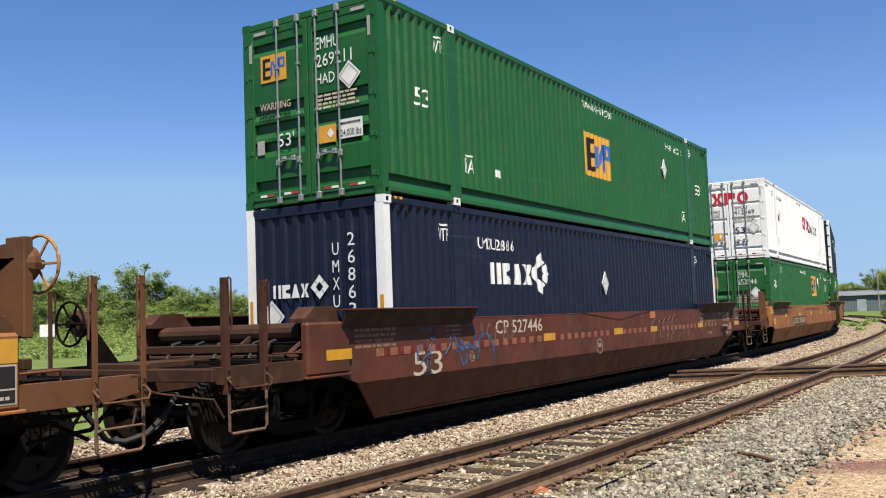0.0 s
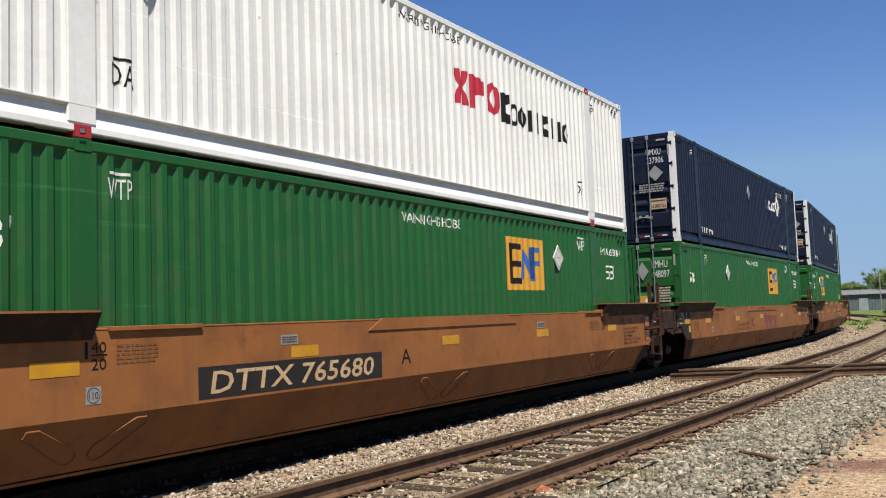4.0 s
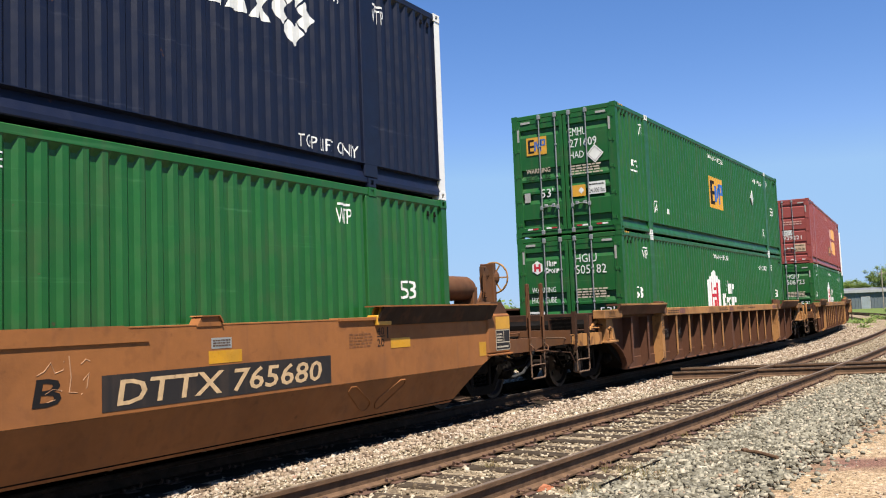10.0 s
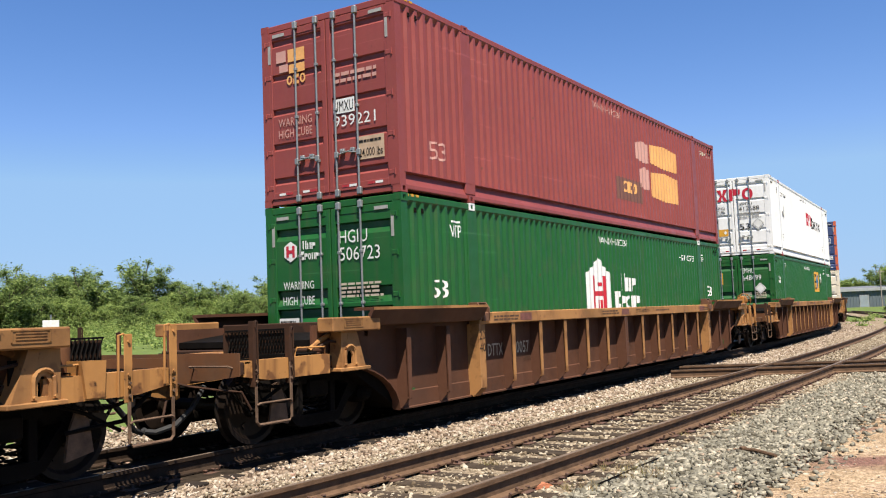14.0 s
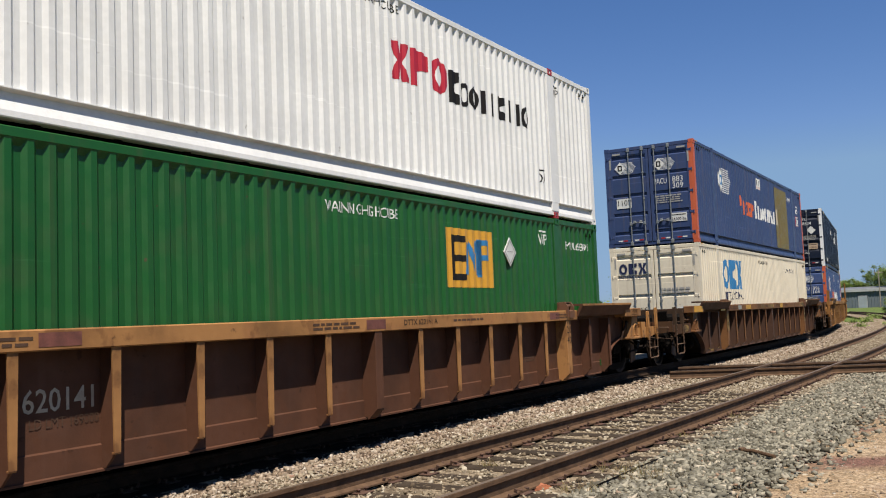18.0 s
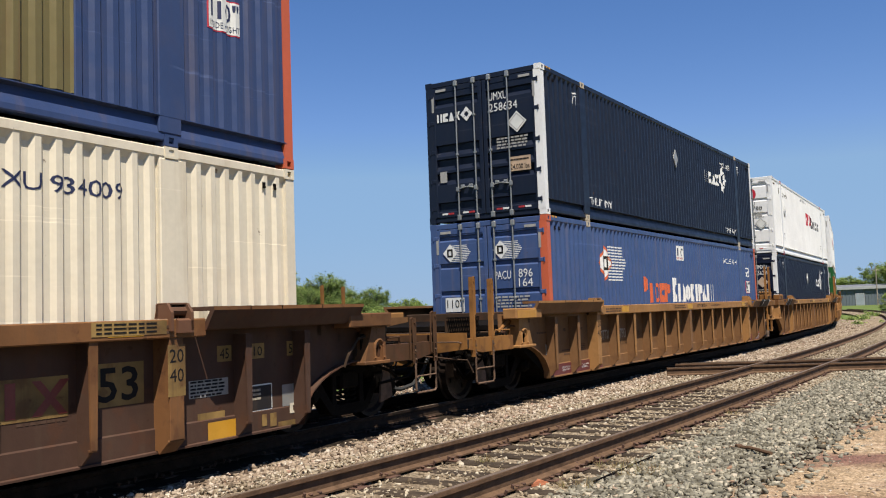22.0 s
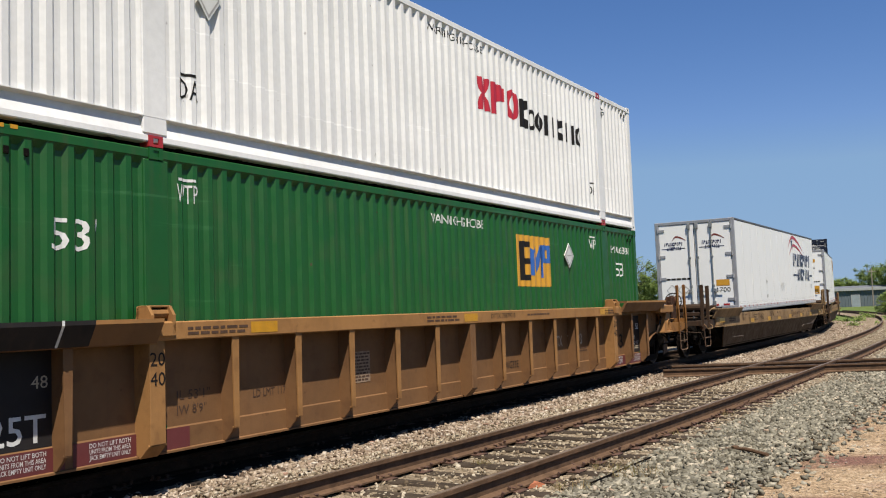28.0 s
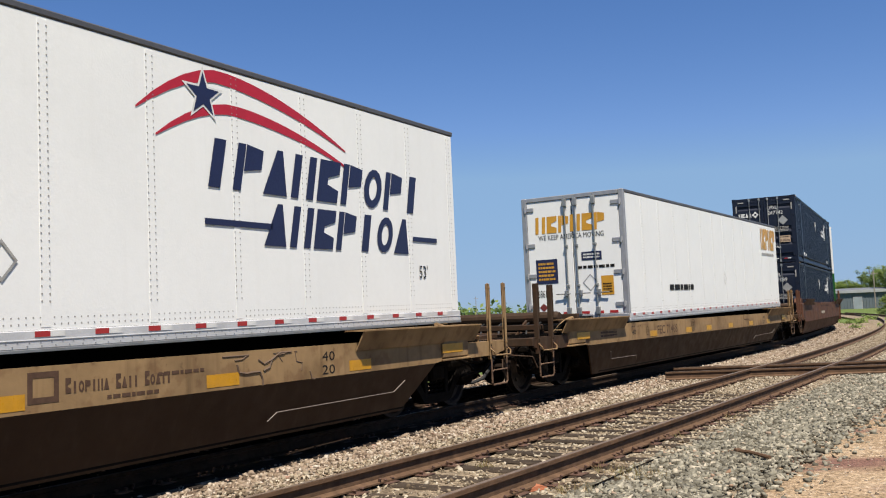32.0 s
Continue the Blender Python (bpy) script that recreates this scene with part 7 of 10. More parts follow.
    floor_part(car)
    for flip, outer, brk, lad in ((False, near_outer, brakes[0], ladders[0]), (True, far_outer, brakes[1], ladders[1])):
        if outer:
            outer_end(car, start, flip, {TAN_CAR: END_TAN, BROWN_CAR: END_DARK}.get(paint_, paint_), dark, brk)
        else:
            inner_end(car, start, flip, {TAN_CAR: END_DARK}.get(paint_, paint_), dark, lad, truck_far and flip, ext=ext if flip else 0.0)
    ROLLERS.append((car, start, 0.0, 0.0, 0.0))
    return car


def car_mark(car, flat, x, z, mat, label="", y=-1.5, name="marking"):
    """On the car's side towards the camera; x from the box's near end."""
    for fl in pieces(flat, name):
        print_part(name, on_plane(fl, x - HX, z, y - 0.003), mat, car, label, fl)


# ------------------------------------------------------------------ the train
START = {0: -26.926, 1: -3.476, 2: 19.973, 3: 39.834, 4: 59.274, 5: 82.727, 6: 106.208, 7: 129.625, 8: 152.945, 9: 176.294, 10: 195.905, 11: 215.276, 12: 238.732, 13: 262.079, 14: 285.060, 15: 304.560}
LOW_Z, HIGH_Z = 0.325, 3.226


def load(ob, k, level, shift=0.0):
    ROLLERS.append((ob, START[k], LOW_Z if level == "low" else HIGH_Z, shift, 0.0))
    return ob


CREAM_CAST = paint("rust_stained_cream_paint", (0.42, 0.36, 0.27), grime=0.7, grime_rgb=(0.16, 0.07, 0.03), streak=0.5)
GREEN_L, NAVY_L = "green corrugated steel container", "dark navy corrugated steel container"

# the car that is just leaving, and the first whole one
car0 = smooth_car(START[0], "orange-brown smooth well car, its far end with a tall brake stand", TAN_CAR, TAN_CAR, END_BROWN, True, True)
car1 = smooth_car(START[1], "red-brown smooth well car with reflector squares and graffiti", BROWN_CAR, BROWN_CAR, END_BROWN, True, True, ("low", ""))
car2 = smooth_car(START[2], "orange-brown smooth well car, leading unit of three", TAN_CAR, TAN_CAR, END_BROWN, True, False, ("", ""), (False, True), ext=0.36)
car3 = smooth_car(START[3], "orange-brown smooth well car, middle unit of three", TAN_CAR, TAN_CAR, END_BROWN, False, False, ("", ""), (False, True))
car4 = smooth_car(START[4], "orange-brown smooth well car, last unit of three, with a brake stand", TAN_CAR, TAN_CAR, END_BROWN, False, True, ("", "tall"))
car5 = ribbed_car(START[5], "ribbed brown well car with a tan sill", RIB_SILL, RIB_PANEL, END_BROWN, True, True, ("low", ""), tall=False)
car6 = ribbed_car(START[6], "ribbed brown well car with a tan sill", RIB_SILL, RIB_PANEL, END_BROWN, True, True, ("", "side"), tall=False)
car7 = ribbed_car(START[7], "ribbed brown well car with a tan sill", RIB_SILL, RIB_PANEL, END_BROWN, True, True, ("", ""), tall=False)
car8 = ribbed_car(START[8], "dark brown ribbed well car with yellow sill patches", DARK_SILL, PLUM_PANEL, DARK_PANEL, True, True, ("low", ""), tall=False)
car9 = ribbed_car(START[9], "ochre ribbed well car, leading unit of three", OCHRE_SILL, OCHRE_CAR, DARK_PANEL, True, False, ("", ""))
car10 = ribbed_car(START[10], "ochre ribbed well car, middle unit of three", OCHRE_SILL, OCHRE_CAR, DARK_PANEL, False, False, ext=-0.27)
car11 = ribbed_car(START[11], "ochre ribbed well car, last unit of three", OCHRE_SILL, OCHRE_CAR, DARK_PANEL, False, True, ("", "side"))
car12 = smooth_car(START[12], "olive-tan smooth well car, lower side shaded darker, carrying a trailer", FEC_CAR, FEC_SHADED, DARK_PANEL, True, True, ("low", "low"), top=1.165, split=0.785)
car13 = smooth_car(START[13], "olive-tan smooth well car, lower side shaded darker, carrying a trailer", FEC_CAR, FEC_SHADED, DARK_PANEL, True, True, ("", ""), top=1.165, split=0.785)
car14 = smooth_car(START[14], "faded brown smooth well car", RIB_PANEL, RIB_PANEL, DARK_PANEL, True, False, ("", ""))
car15 = smooth_car(START[15], "faded brown smooth well car", RIB_PANEL, RIB_PANEL, DARK_PANEL, False, True, ("", ""))

b1l = load(box_unit(NAVY_L + " with wide white posts, blind end foremost", NAVY, WHITE, None, "waved"), 1, "low")
b1h = load(box_unit(GREEN_L + " with white castings", GREEN, None, WHITE), 1, "high")
b2l = load(box_unit(GREEN_L, GREEN_2), 2, "low")
b2h = load(box_unit("white corrugated steel container with red castings", WHITE, None, RED_TAPE), 2, "high")
b3l = load(box_unit(GREEN_L, GREEN_2), 3, "low")
b3h = load(box_unit(NAVY_L + " with white door posts", NAVY, WHITE), 3, "high")
b4l = load(box_unit(GREEN_L + ", its blind end foremost", GREEN_2, front=True), 4, "low")
b4h = load(box_unit(NAVY_L + " with white door posts", NAVY, WHITE), 4, "high")
b5l = load(box_unit(GREEN_L + " with white castings", GREEN, None, WHITE), 5, "low")
b5h = load(box_unit(GREEN_L + " with white castings", GREEN, None, WHITE), 5, "high")
b6l = load(box_unit(GREEN_L + " with white castings", GREEN, None, WHITE), 6, "low")
b6h = load(box_unit("faded red corrugated steel container", RED_BOX, grooves=True), 6, "high")
b7l = load(box_unit(GREEN_L, GREEN), 7, "low")
b7h = load(box_unit("white corrugated steel container with red castings", WHITE, None, RED_TAPE), 7, "high")
b8l = load(box_unit("cream corrugated steel container, rust-stained", CREAM, grooves=True), 8, "low")
b8h = load(box_unit("old blue corrugated container with orange posts", BLUE_OLD, ORANGE_POST, grooves=True), 8, "high")
b9l = load(box_unit("blue corrugated container with orange posts", BLUE_BOX, ORANGE_POST, CREAM_CAST, grooves=True), 9, "low")
b9h = load(box_unit("black-navy corrugated container with white door posts", BLACK_NAVY, WHITE, CREAM_CAST), 9, "high")
b10l = load(box_unit(NAVY_L + " with white door posts", NAVY, WHITE), 10, "low")
b10h = load(box_unit("white corrugated steel container with red castings", WHITE, None, RED_TAPE), 10, "high")
b11l = load(box_unit(GREEN_L, GREEN), 11, "low")
b11h = load(box_unit("white corrugated steel container with red castings", WHITE, None, RED_TAPE), 11, "high")
b14l = load(box_unit("black-navy corrugated steel container", BLACK_NAVY, BLACK_NAVY), 14, "low")
b14h = load(box_unit("black-navy corrugated steel container", BLACK_NAVY, BLACK_NAVY), 14, "high")
b15l = load(box_unit(GREEN_L, GREEN), 15, "low")
b15h = load(box_unit("white corrugated steel container", WHITE), 15, "high")


# ------------------------------------------------------------------ marks on the boxes
def words(t, s, x0, x1, z, h, mat=None, bold=0.0):
    mark(t, flat_words(s, x1 - x0, h, bold), x0, z, mat or WHITE_INK, "", "lettering")


def end_words(t, s, y0, y1, z, h, mat=None, bold=0.0):
    end_mark(t, flat_words(s, y1 - y0, h, bold), y0, z, mat or WHITE_INK, "", "lettering")


def arrow_words(t, s, x, z, mat=None, h=0.2):
    """Two or three small letters under an arrow bar."""
    words(t, s, x - 0.14, x + 0.14, z, h, mat)
    mark(t, flat_rect(0.24, 0.03), x - 0.12, z + h + 0.03, mat or WHITE_INK)


def data_rows(t, y, z, mat=None, w=0.78):
    end_mark(t, flat_bars(4, w, 0.24), y, z, mat or WHITE_INK, "rows of small unreadable data", "small_print")


def sticker(t, y, z, w, h, mat, words_=None):
    end_mark(t, flat_rect(w, h), y, z, mat, "", "sticker")
    if words_:
        part("lettering", on_end(flat_words(words_, w * 0.88, h * 0.36, 0.004), HY - y - w * 0.06, z + h * 0.12, -HX - 0.004), BLACK_INK, t)
        part("small_print", on_end(flat_bars(1, w * 0.85, h * 0.2), HY - y - w * 0.06, z + h * 0.68, -HX - 0.004), BLACK_INK, t)


def yellow_sticker(t, y, z, w=0.34, h=0.26):
    end_mark(t, flat_rect(w, h), y, z, YELLOW_INK, "yellow warning sticker", "sticker")
    part("sticker_mark", on_end(flat_diamond(w * 0.4, h * 0.6), HY - y - w * 0.5, z + h * 0.2, -HX - 0.004), WHITE_INK, t)


def green_side(t, number, logo_x, plac_x, short=False, blue=BLUE_INK, far53=True):
    """Marks of a green low box: 53, arrow letters, warning, panel, placard, number."""
    arrow_words(t, "WTP", 2.40, 2.37)
    words(t, "WARNING HIGH CUBE", 7.2, 8.8, 2.5, 0.14)
    logo_block(t, logo_x, 1.56, 1.45, 0.92, YELLOW_INK, BLACK_INK, blue)
    placard(t, plac_x - 0.27, 1.93, 0.45, 0.49)
    arrow_words(t, "WTP", 13.55, 2.37)
    words(t, "53'", 0.8, 1.3, 1.82, 0.3)
    if short:
        words(t, number, 0.45, 1.65, 2.33, 0.15)
        words(t, "53'", 14.85, 15.3, 1.4, 0.26)
    else:
        words(t, number, 14.55, 15.7, 2.33, 0.15)
        if far53:
            words(t, "53'", 14.85, 15.35, 1.82, 0.3)


def green_top_side(t, number):
    arrow_words(t, "WTP", 1.62, 2.36)
    words(t, "53", 0.92, 1.3, 1.42, 0.28)
    arrow_words(t, "DA", 2.42, 0.56, h=0.24)
    mark(t, flat_rect(0.2, 0.13), 3.32, 0.6, WHITE_INK, "small white label", "label")
    words(t, "WARNING HIGH CUBE", 7.2, 8.8, 2.52, 0.14)
    logo_block(t, 7.2, 1.1, 1.46, 0.92, YELLOW_INK, BLACK_INK, BLUE_INK)
    placard(t, 12.02, 1.56)
    words(t, number, 12.4, 13.7, 2.36, 0.15)
    arrow_words(t, "WTP", 14.4, 2.36)
    words(t, "53", 14.85, 15.25, 1.42, 0.28)
    arrow_words(t, "DA", 13.6, 0.56, h=0.22)


def green_end(t, code, number, top=True, plain=False):
    logo_block(t, 0.36 if top else 0.24, 1.92 if top else 1.87, 0.52, 0.42, YELLOW_INK, BLACK_INK, BLUE_INK, end=True)
    y = 1.46 if top or plain else 1.83
    end_words(t, code, y, y + 0.42, 2.24, 0.19)
    end_words(t, number, y, y + (0.46 if y > 1.5 else 0.66), 1.98, 0.19)
    if top:
        end_placard(t, 1.86, 1.56, 0.42)
        end_words(t, "HAD", 1.45, 1.8, 1.72, 0.16)
        end_words(t, "WARNING", 0.33, 0.95, 1.49, 0.11, CREAM_INK, 0.01)
        end_words(t, "HIGH CUBE", 0.33, 0.95, 1.32, 0.12, BLACK_INK)
        data_rows(t, 1.45, 1.33, CREAM_INK)
        end_words(t, "53'", 0.68, 1.0, 0.9, 0.2)
        yellow_sticker(t, 1.46, 0.84)
        sticker(t, 1.86, 0.86, 0.42, 0.28, PLACARD, "24,000 lbs")
        end_mark(t, flat_rect(0.15, 0.22), 0.26, 0.82, GREY_INK, "grey patch", "sticker")
    elif plain:
        end_placard(t, 1.86, 1.46, 0.42)
        data_rows(t, 1.4, 1.3, CREAM_INK, 0.36)
        data_rows(t, 1.86, 1.3, CREAM_INK, 0.42)
        end_words(t, "53'", 0.3, 0.6, 1.31, 0.18)
    else:
        end_mark(t, flat_diamond(0.34, 0.5), 1.4, 1.91, PLACARD_GREY, "diamond-shaped placard holder", "placard", 0.03)
        end_mark(t, flat_diamond_ring(0.29, 0.43, 0.88), 1.425, 1.945, GREY_INK, "", "placard_edge", 0.033)
        end_mark(t, flat_bars(6, 0.46, 0.42), 1.84, 1.32, CREAM_INK, "rows of small unreadable data", "small_print")
        end_words(t, "WARNING", 0.21, 0.64, 1.46, 0.1, CREAM_INK, 0.006)
        end_words(t, "HIGH", 0.35, 0.6, 1.31, 0.1, CREAM_INK, 0.006)
        end_words(t, "53", 0.74, 1.04, 1.31, 0.16, CREAM_INK, 0.006)
        yellow_sticker(t, 1.42, 1.24, 0.33, 0.28)


def umax_side_low(t, number):
    """Navy low box: number, white name blocks and ring in the near half."""
    arrow_words(t, "WTP", 1.55, 2.32)
    words(t, number, 2.65, 3.83, 2.25, 0.19)
    mark(t, flat_blocks("DKTB", 1.55, 0.36), 2.98, 1.68, WHITE_INK, "white block lettering shapes", "logo_shape")
    corner_ring(t, 4.5, 1.5, 0.75, WHITE_INK)
    placard(t, 7.72, 1.5)
    arrow_words(t, "WTP", 14.4, 2.32)


def umax_side_top(t, number, top=True):
    arrow_words(t, "WTP", 1.6, 2.35)
    placard(t, 7.86, 1.8, 0.36, 0.5, PLACARD_GREY if top else PLACARD)
    mark(t, flat_blocks("DKTB", 1.55, 0.33), 10.68, 1.74, WHITE_INK, "white block lettering shapes", "logo_shape")
    corner_ring(t, 12.24, 1.56, 0.8, WHITE_INK)
    words(t, number, 12.4, 13.6, 2.36, 0.15)
    arrow_words(t, "WTP", 14.45, 2.33)
    if top:
        words(t, "TOP LIFT ONLY", 2.22, 3.38, 0.36, 0.16)
        words(t, "TOP LIFT ONLY", 12.7, 13.9, 0.36, 0.16)


def umax_end(t, code, number, plac=PLACARD):
    end_mark(t, flat_blocks("DKTB", 0.56, 0.17), 0.24, 2.05, WHITE_INK, "white block lettering shapes", "logo_shape")
    corner_ring(t, 0.8, 2.0, 0.28, WHITE_INK, end=True)
    y = 1.83 if t in (b3h, b10l) else 1.46
    end_words(t, code, y, y + 0.4, 2.32, 0.16)
    end_words(t, number, y, y + (0.46 if y > 1.5 else 0.62), 2.1, 0.16)
    end_placard(t, 1.85, 1.62, 0.42, plac)
    data_rows(t, 1.6, 1.33, GREY_INK, 0.68)
    sticker(t, 1.86, 0.88, 0.46, 0.28, MUD, "24,000 lbs")
    end_mark(t, flat_rect(0.16, 0.22), 0.28, 0.82, GREY_INK, "grey patch", "sticker")


def white_side(t, number):
    arrow_words(t, "WTP", 1.57, 2.36, BLACK_INK, 0.15)
    words(t, number, 2.35, 3.55, 2.32, 0.15, BLACK_INK)
    placard(t, 2.54, 1.5, 0.38, 0.52)
    arrow_words(t, "DA", 2.46, 0.58, BLACK_INK, 0.22)
    words(t, "WARNING HIGH CUBE", 7.3, 9.0, 2.58, 0.12, BLACK_INK)
    mark(t, flat_blocks("BFR", 1.6, 0.56), 8.75, 1.62, RED_INK, "red block lettering shapes", "logo_shape")
    mark(t, flat_blocks("Krrsskssr", 2.85, 0.52), 10.38, 1.56, BLACK_INK, "black block lettering shapes", "logo_shape")
    arrow_words(t, "DA", 13.68, 0.62, BLACK_INK, 0.2)
    arrow_words(t, "WTP", 14.4, 2.4, BLACK_INK, 0.15)


def white_end(t, code, number):
    end_mark(t, flat_blocks("BFR", 1.36, 0.44), 0.68, 2.03, RED_INK, "red block lettering shapes", "logo_shape")
    end_words(t, "WARNING", 0.36, 0.98, 1.74, 0.11, BLACK_INK)
    end_words(t, "HIGH CUBE", 0.33, 0.98, 1.58, 0.12, BLACK_INK)
    end_words(t, code, 1.5, 1.95, 1.82, 0.13, BLACK_INK)
    end_words(t, number, 1.48, 2.2, 1.64, 0.15, BLACK_INK)
    data_rows(t, 1.48, 1.34, GREY_INK)
    end_mark(t, flat_bars(1, 0.5, 0.14), 0.24, 1.2, BLACK_INK, "dark small print", "small_print")
    end_words(t, "53", 1.48, 1.84, 0.95, 0.22, BLACK_INK)
    end_placard(t, 1.9, 0.9, 0.46)
    yellow_sticker(t, 0.72, 0.74)
    end_mark(t, flat_rect(0.17, 0.26), 0.27, 0.72, GREY_INK, "grey patch", "sticker")


def house_side(t, number):
    """A white gabled panel with a red frame on it, and white blocks beside."""
    arrow_words(t, "WTP", 1.5, 2.32)
    words(t, "53'", 0.8, 1.3, 1.38, 0.28)
    mark(t, ([(0, 0), (1.28, 0), (1.28, 0.78), (0.9, 0.95), (0.64, 1.14), (0.38, 0.95), (0, 0.78)], [(0, 1, 2, 3, 4, 5, 6)]), 6.48, 1.08, WHITE_INK, "white gabled panel", "logo_panel")
    for x, z, w, h in ((0.3, 0.0, 0.16, 0.72), (0.82, 0.0, 0.16, 0.72), (0.46, 0.3, 0.36, 0.1), (0.52, 0.0, 0.06, 0.22), (0.7, 0.0, 0.06, 0.22), (0.52, 0.5, 0.24, 0.08)):
        part("logo_shape", on_wall(flat_rect(w, h), 6.48 + x - HX, 1.1 + z, 0.006), RED_INK, t)
    mark(t, flat_blocks("Ddf", 0.95, 0.4), 8.32, 1.5, WHITE_INK, "white block lettering shapes", "logo_shape")
    mark(t, flat_blocks("Kfrdf", 1.5, 0.4), 8.0, 1.1, WHITE_INK, "white block lettering shapes", "logo_shape")
    words(t, "WARNING HIGH CUBE", 7.2, 8.8, 2.5, 0.14)
    words(t, number, 12.52, 13.7, 2.31, 0.15)
    arrow_words(t, "WTP", 14.42, 2.32, h=0.14)
    words(t, "53'", 14.85, 15.3, 1.38, 0.28)


def house_end(t, number):
    end_mark(t, ([(0.14 + 0.15 * math.cos(a * math.tau / 6 + 0.5236), 0.16 + 0.16 * math.sin(a * math.tau / 6 + 0.5236)) for a in range(6)], [(0, 1, 2, 3, 4, 5)]), 0.36, 2.02, WHITE_INK, "white hexagon badge", "logo_panel")
    end_mark(t, flat_join(flat_rect(0.05, 0.18), flat_moved(flat_rect(0.05, 0.18), 0.12, 0), flat_moved(flat_rect(0.07, 0.05), 0.05, 0.065)), 0.415, 2.09, RED_INK, "", "logo_shape", 0.024)
    end_mark(t, flat_blocks("Ddf", 0.26, 0.13), 0.74, 2.2, WHITE_INK, "", "logo_shape")
    end_mark(t, flat_blocks("Kfrdf", 0.36, 0.13), 0.7, 2.04, WHITE_INK, "", "logo_shape")
    end_words(t, "HGIU", 1.46, 1.98, 2.24, 0.19)
    end_words(t, number, 1.46, 2.2, 1.98, 0.2)
    end_words(t, "WARNING", 0.34, 0.95, 1.6, 0.12)
    end_words(t, "HIGH CUBE", 0.33, 0.96, 1.36, 0.13)
    data_rows(t, 1.46, 1.42, CREAM_INK)
    sticker(t, 0.24, 0.92, 0.4, 0.24, PLACARD, "24,000 lbs")
    end_words(t, "53'", 2.0, 2.35, 1.05, 0.16)


def wave_stripes(n, w, h):
    """Thin level stripes, ragged at the far end."""
    rng = random.Random(4)
    v, f = [], []
    for i in range(n):
        z, x1 = h * i / n, w * (1 - 0.35 * abs(i / n - 0.5) * 2 * rng.uniform(0.6, 1.0))
        k = len(v)
        v += [(0, z), (x1, z), (x1, z + h * 0.42 / n), (0, z + h * 0.42 / n)]
        f.append((k, k + 1, k + 2, k + 3))
    return v, f


def blue_side(t, number, sharp):
    """Diamond and stripes, orange and white name blocks."""
    mark(t, wave_stripes(12, 1.0, 0.78), 3.05, 1.68, WHITE_INK, "white wavy stripes", "logo_shape")
    mark(t, flat_diamond(0.76, 0.78), 2.47, 1.66, ORANGE_INK if sharp else PLACARD_GREY, "diamond badge with an orange edge", "logo_panel")
    part("logo_shape", on_wall(flat_diamond(0.62, 0.64), 2.54 - HX, 1.73, 0.006), WHITE_INK, t)
    part("logo_shape", on_wall(flat_moved(flat_rect(0.26, 0.3), 0, 0), 2.72 - HX, 1.9, 0.008), BLACK_INK if sharp else TEAL_INK, t)
    part("logo_shape", on_wall(flat_rect(0.1, 0.18), 2.8 - HX, 1.96, 0.01), WHITE_INK, t)
    mark(t, flat_blocks("Ftrkf", 2.0, 0.62), 5.1, 1.18, ORANGE_INK, "orange block lettering shapes", "logo_shape")
    mark(t, flat_blocks("Kstrksftsd", 3.75, 0.62), 7.28, 1.18, WHITE_INK, "white block lettering shapes", "logo_shape")
    mark(t, flat_rect(0.52, 0.38), 7.8, 2.26, PLACARD, "white height sign", "sign_panel")
    part("lettering", on_wall(flat_words("110\"", 0.44, 0.2), 7.84 - HX, 2.38, 0.007), NAVY_INK, t)
    part("lettering", on_wall(flat_words("INSIDE HEIGHT", 0.46, 0.05), 7.83 - HX, 2.29, 0.007), RED_INK, t)
    words(t, number, 12.2, 13.75, 2.3, 0.15)
    words(t, "53", 14.8, 15.24, 1.92, 0.32)
    mark(t, flat_rect(0.54, 0.4), 14.74, 1.4, RED_INK, "white height sign with a red edge", "sign_panel")
    part("sign_face", on_wall(flat_rect(0.51, 0.37), 14.755 - HX, 1.415, 0.0055), PLACARD, t)
    part("lettering", on_wall(flat_words("110\"", 0.44, 0.2, 0.014), 14.79 - HX, 1.55, 0.008), NAVY_INK, t)
    part("lettering", on_wall(flat_words("INSIDE HEIGHT", 0.46, 0.07), 14.78 - HX, 1.44, 0.008), NAVY_INK, t)


def blue_end(t, a, b, c):
    for y in (0.28, 1.42):
        end_mark(t, wave_stripes(10, 0.46, 0.34), y + 0.18, 2.12, WHITE_INK, "white wavy stripes", "logo_shape")
        end_mark(t, flat_diamond(0.34, 0.36), y, 2.11, WHITE_INK, "diamond badge", "logo_panel", 0.023)
        end_mark(t, flat_ring(0.13, 0.16, 0.035), y + 0.1, 2.21, BLACK_INK, "", "logo_shape", 0.026)
    end_words(t, a, 1.44, 1.8, 1.72, 0.16)
    end_words(t, b, 1.96, 2.26, 1.74, 0.16)
    end_words(t, c, 1.96, 2.26, 1.56, 0.16)
    sticker(t, 0.3, 1.12, 0.44, 0.28, PLACARD)
    part("lettering", on_end(flat_words("110\"", 0.36, 0.16), HY - 0.34, 1.2, -HX - 0.004), BLACK_INK, t)
    data_rows(t, 1.44, 1.16, GREY_INK)
    sticker(t, 1.86, 0.62, 0.46, 0.24, PLACARD, "24,000 lbs")


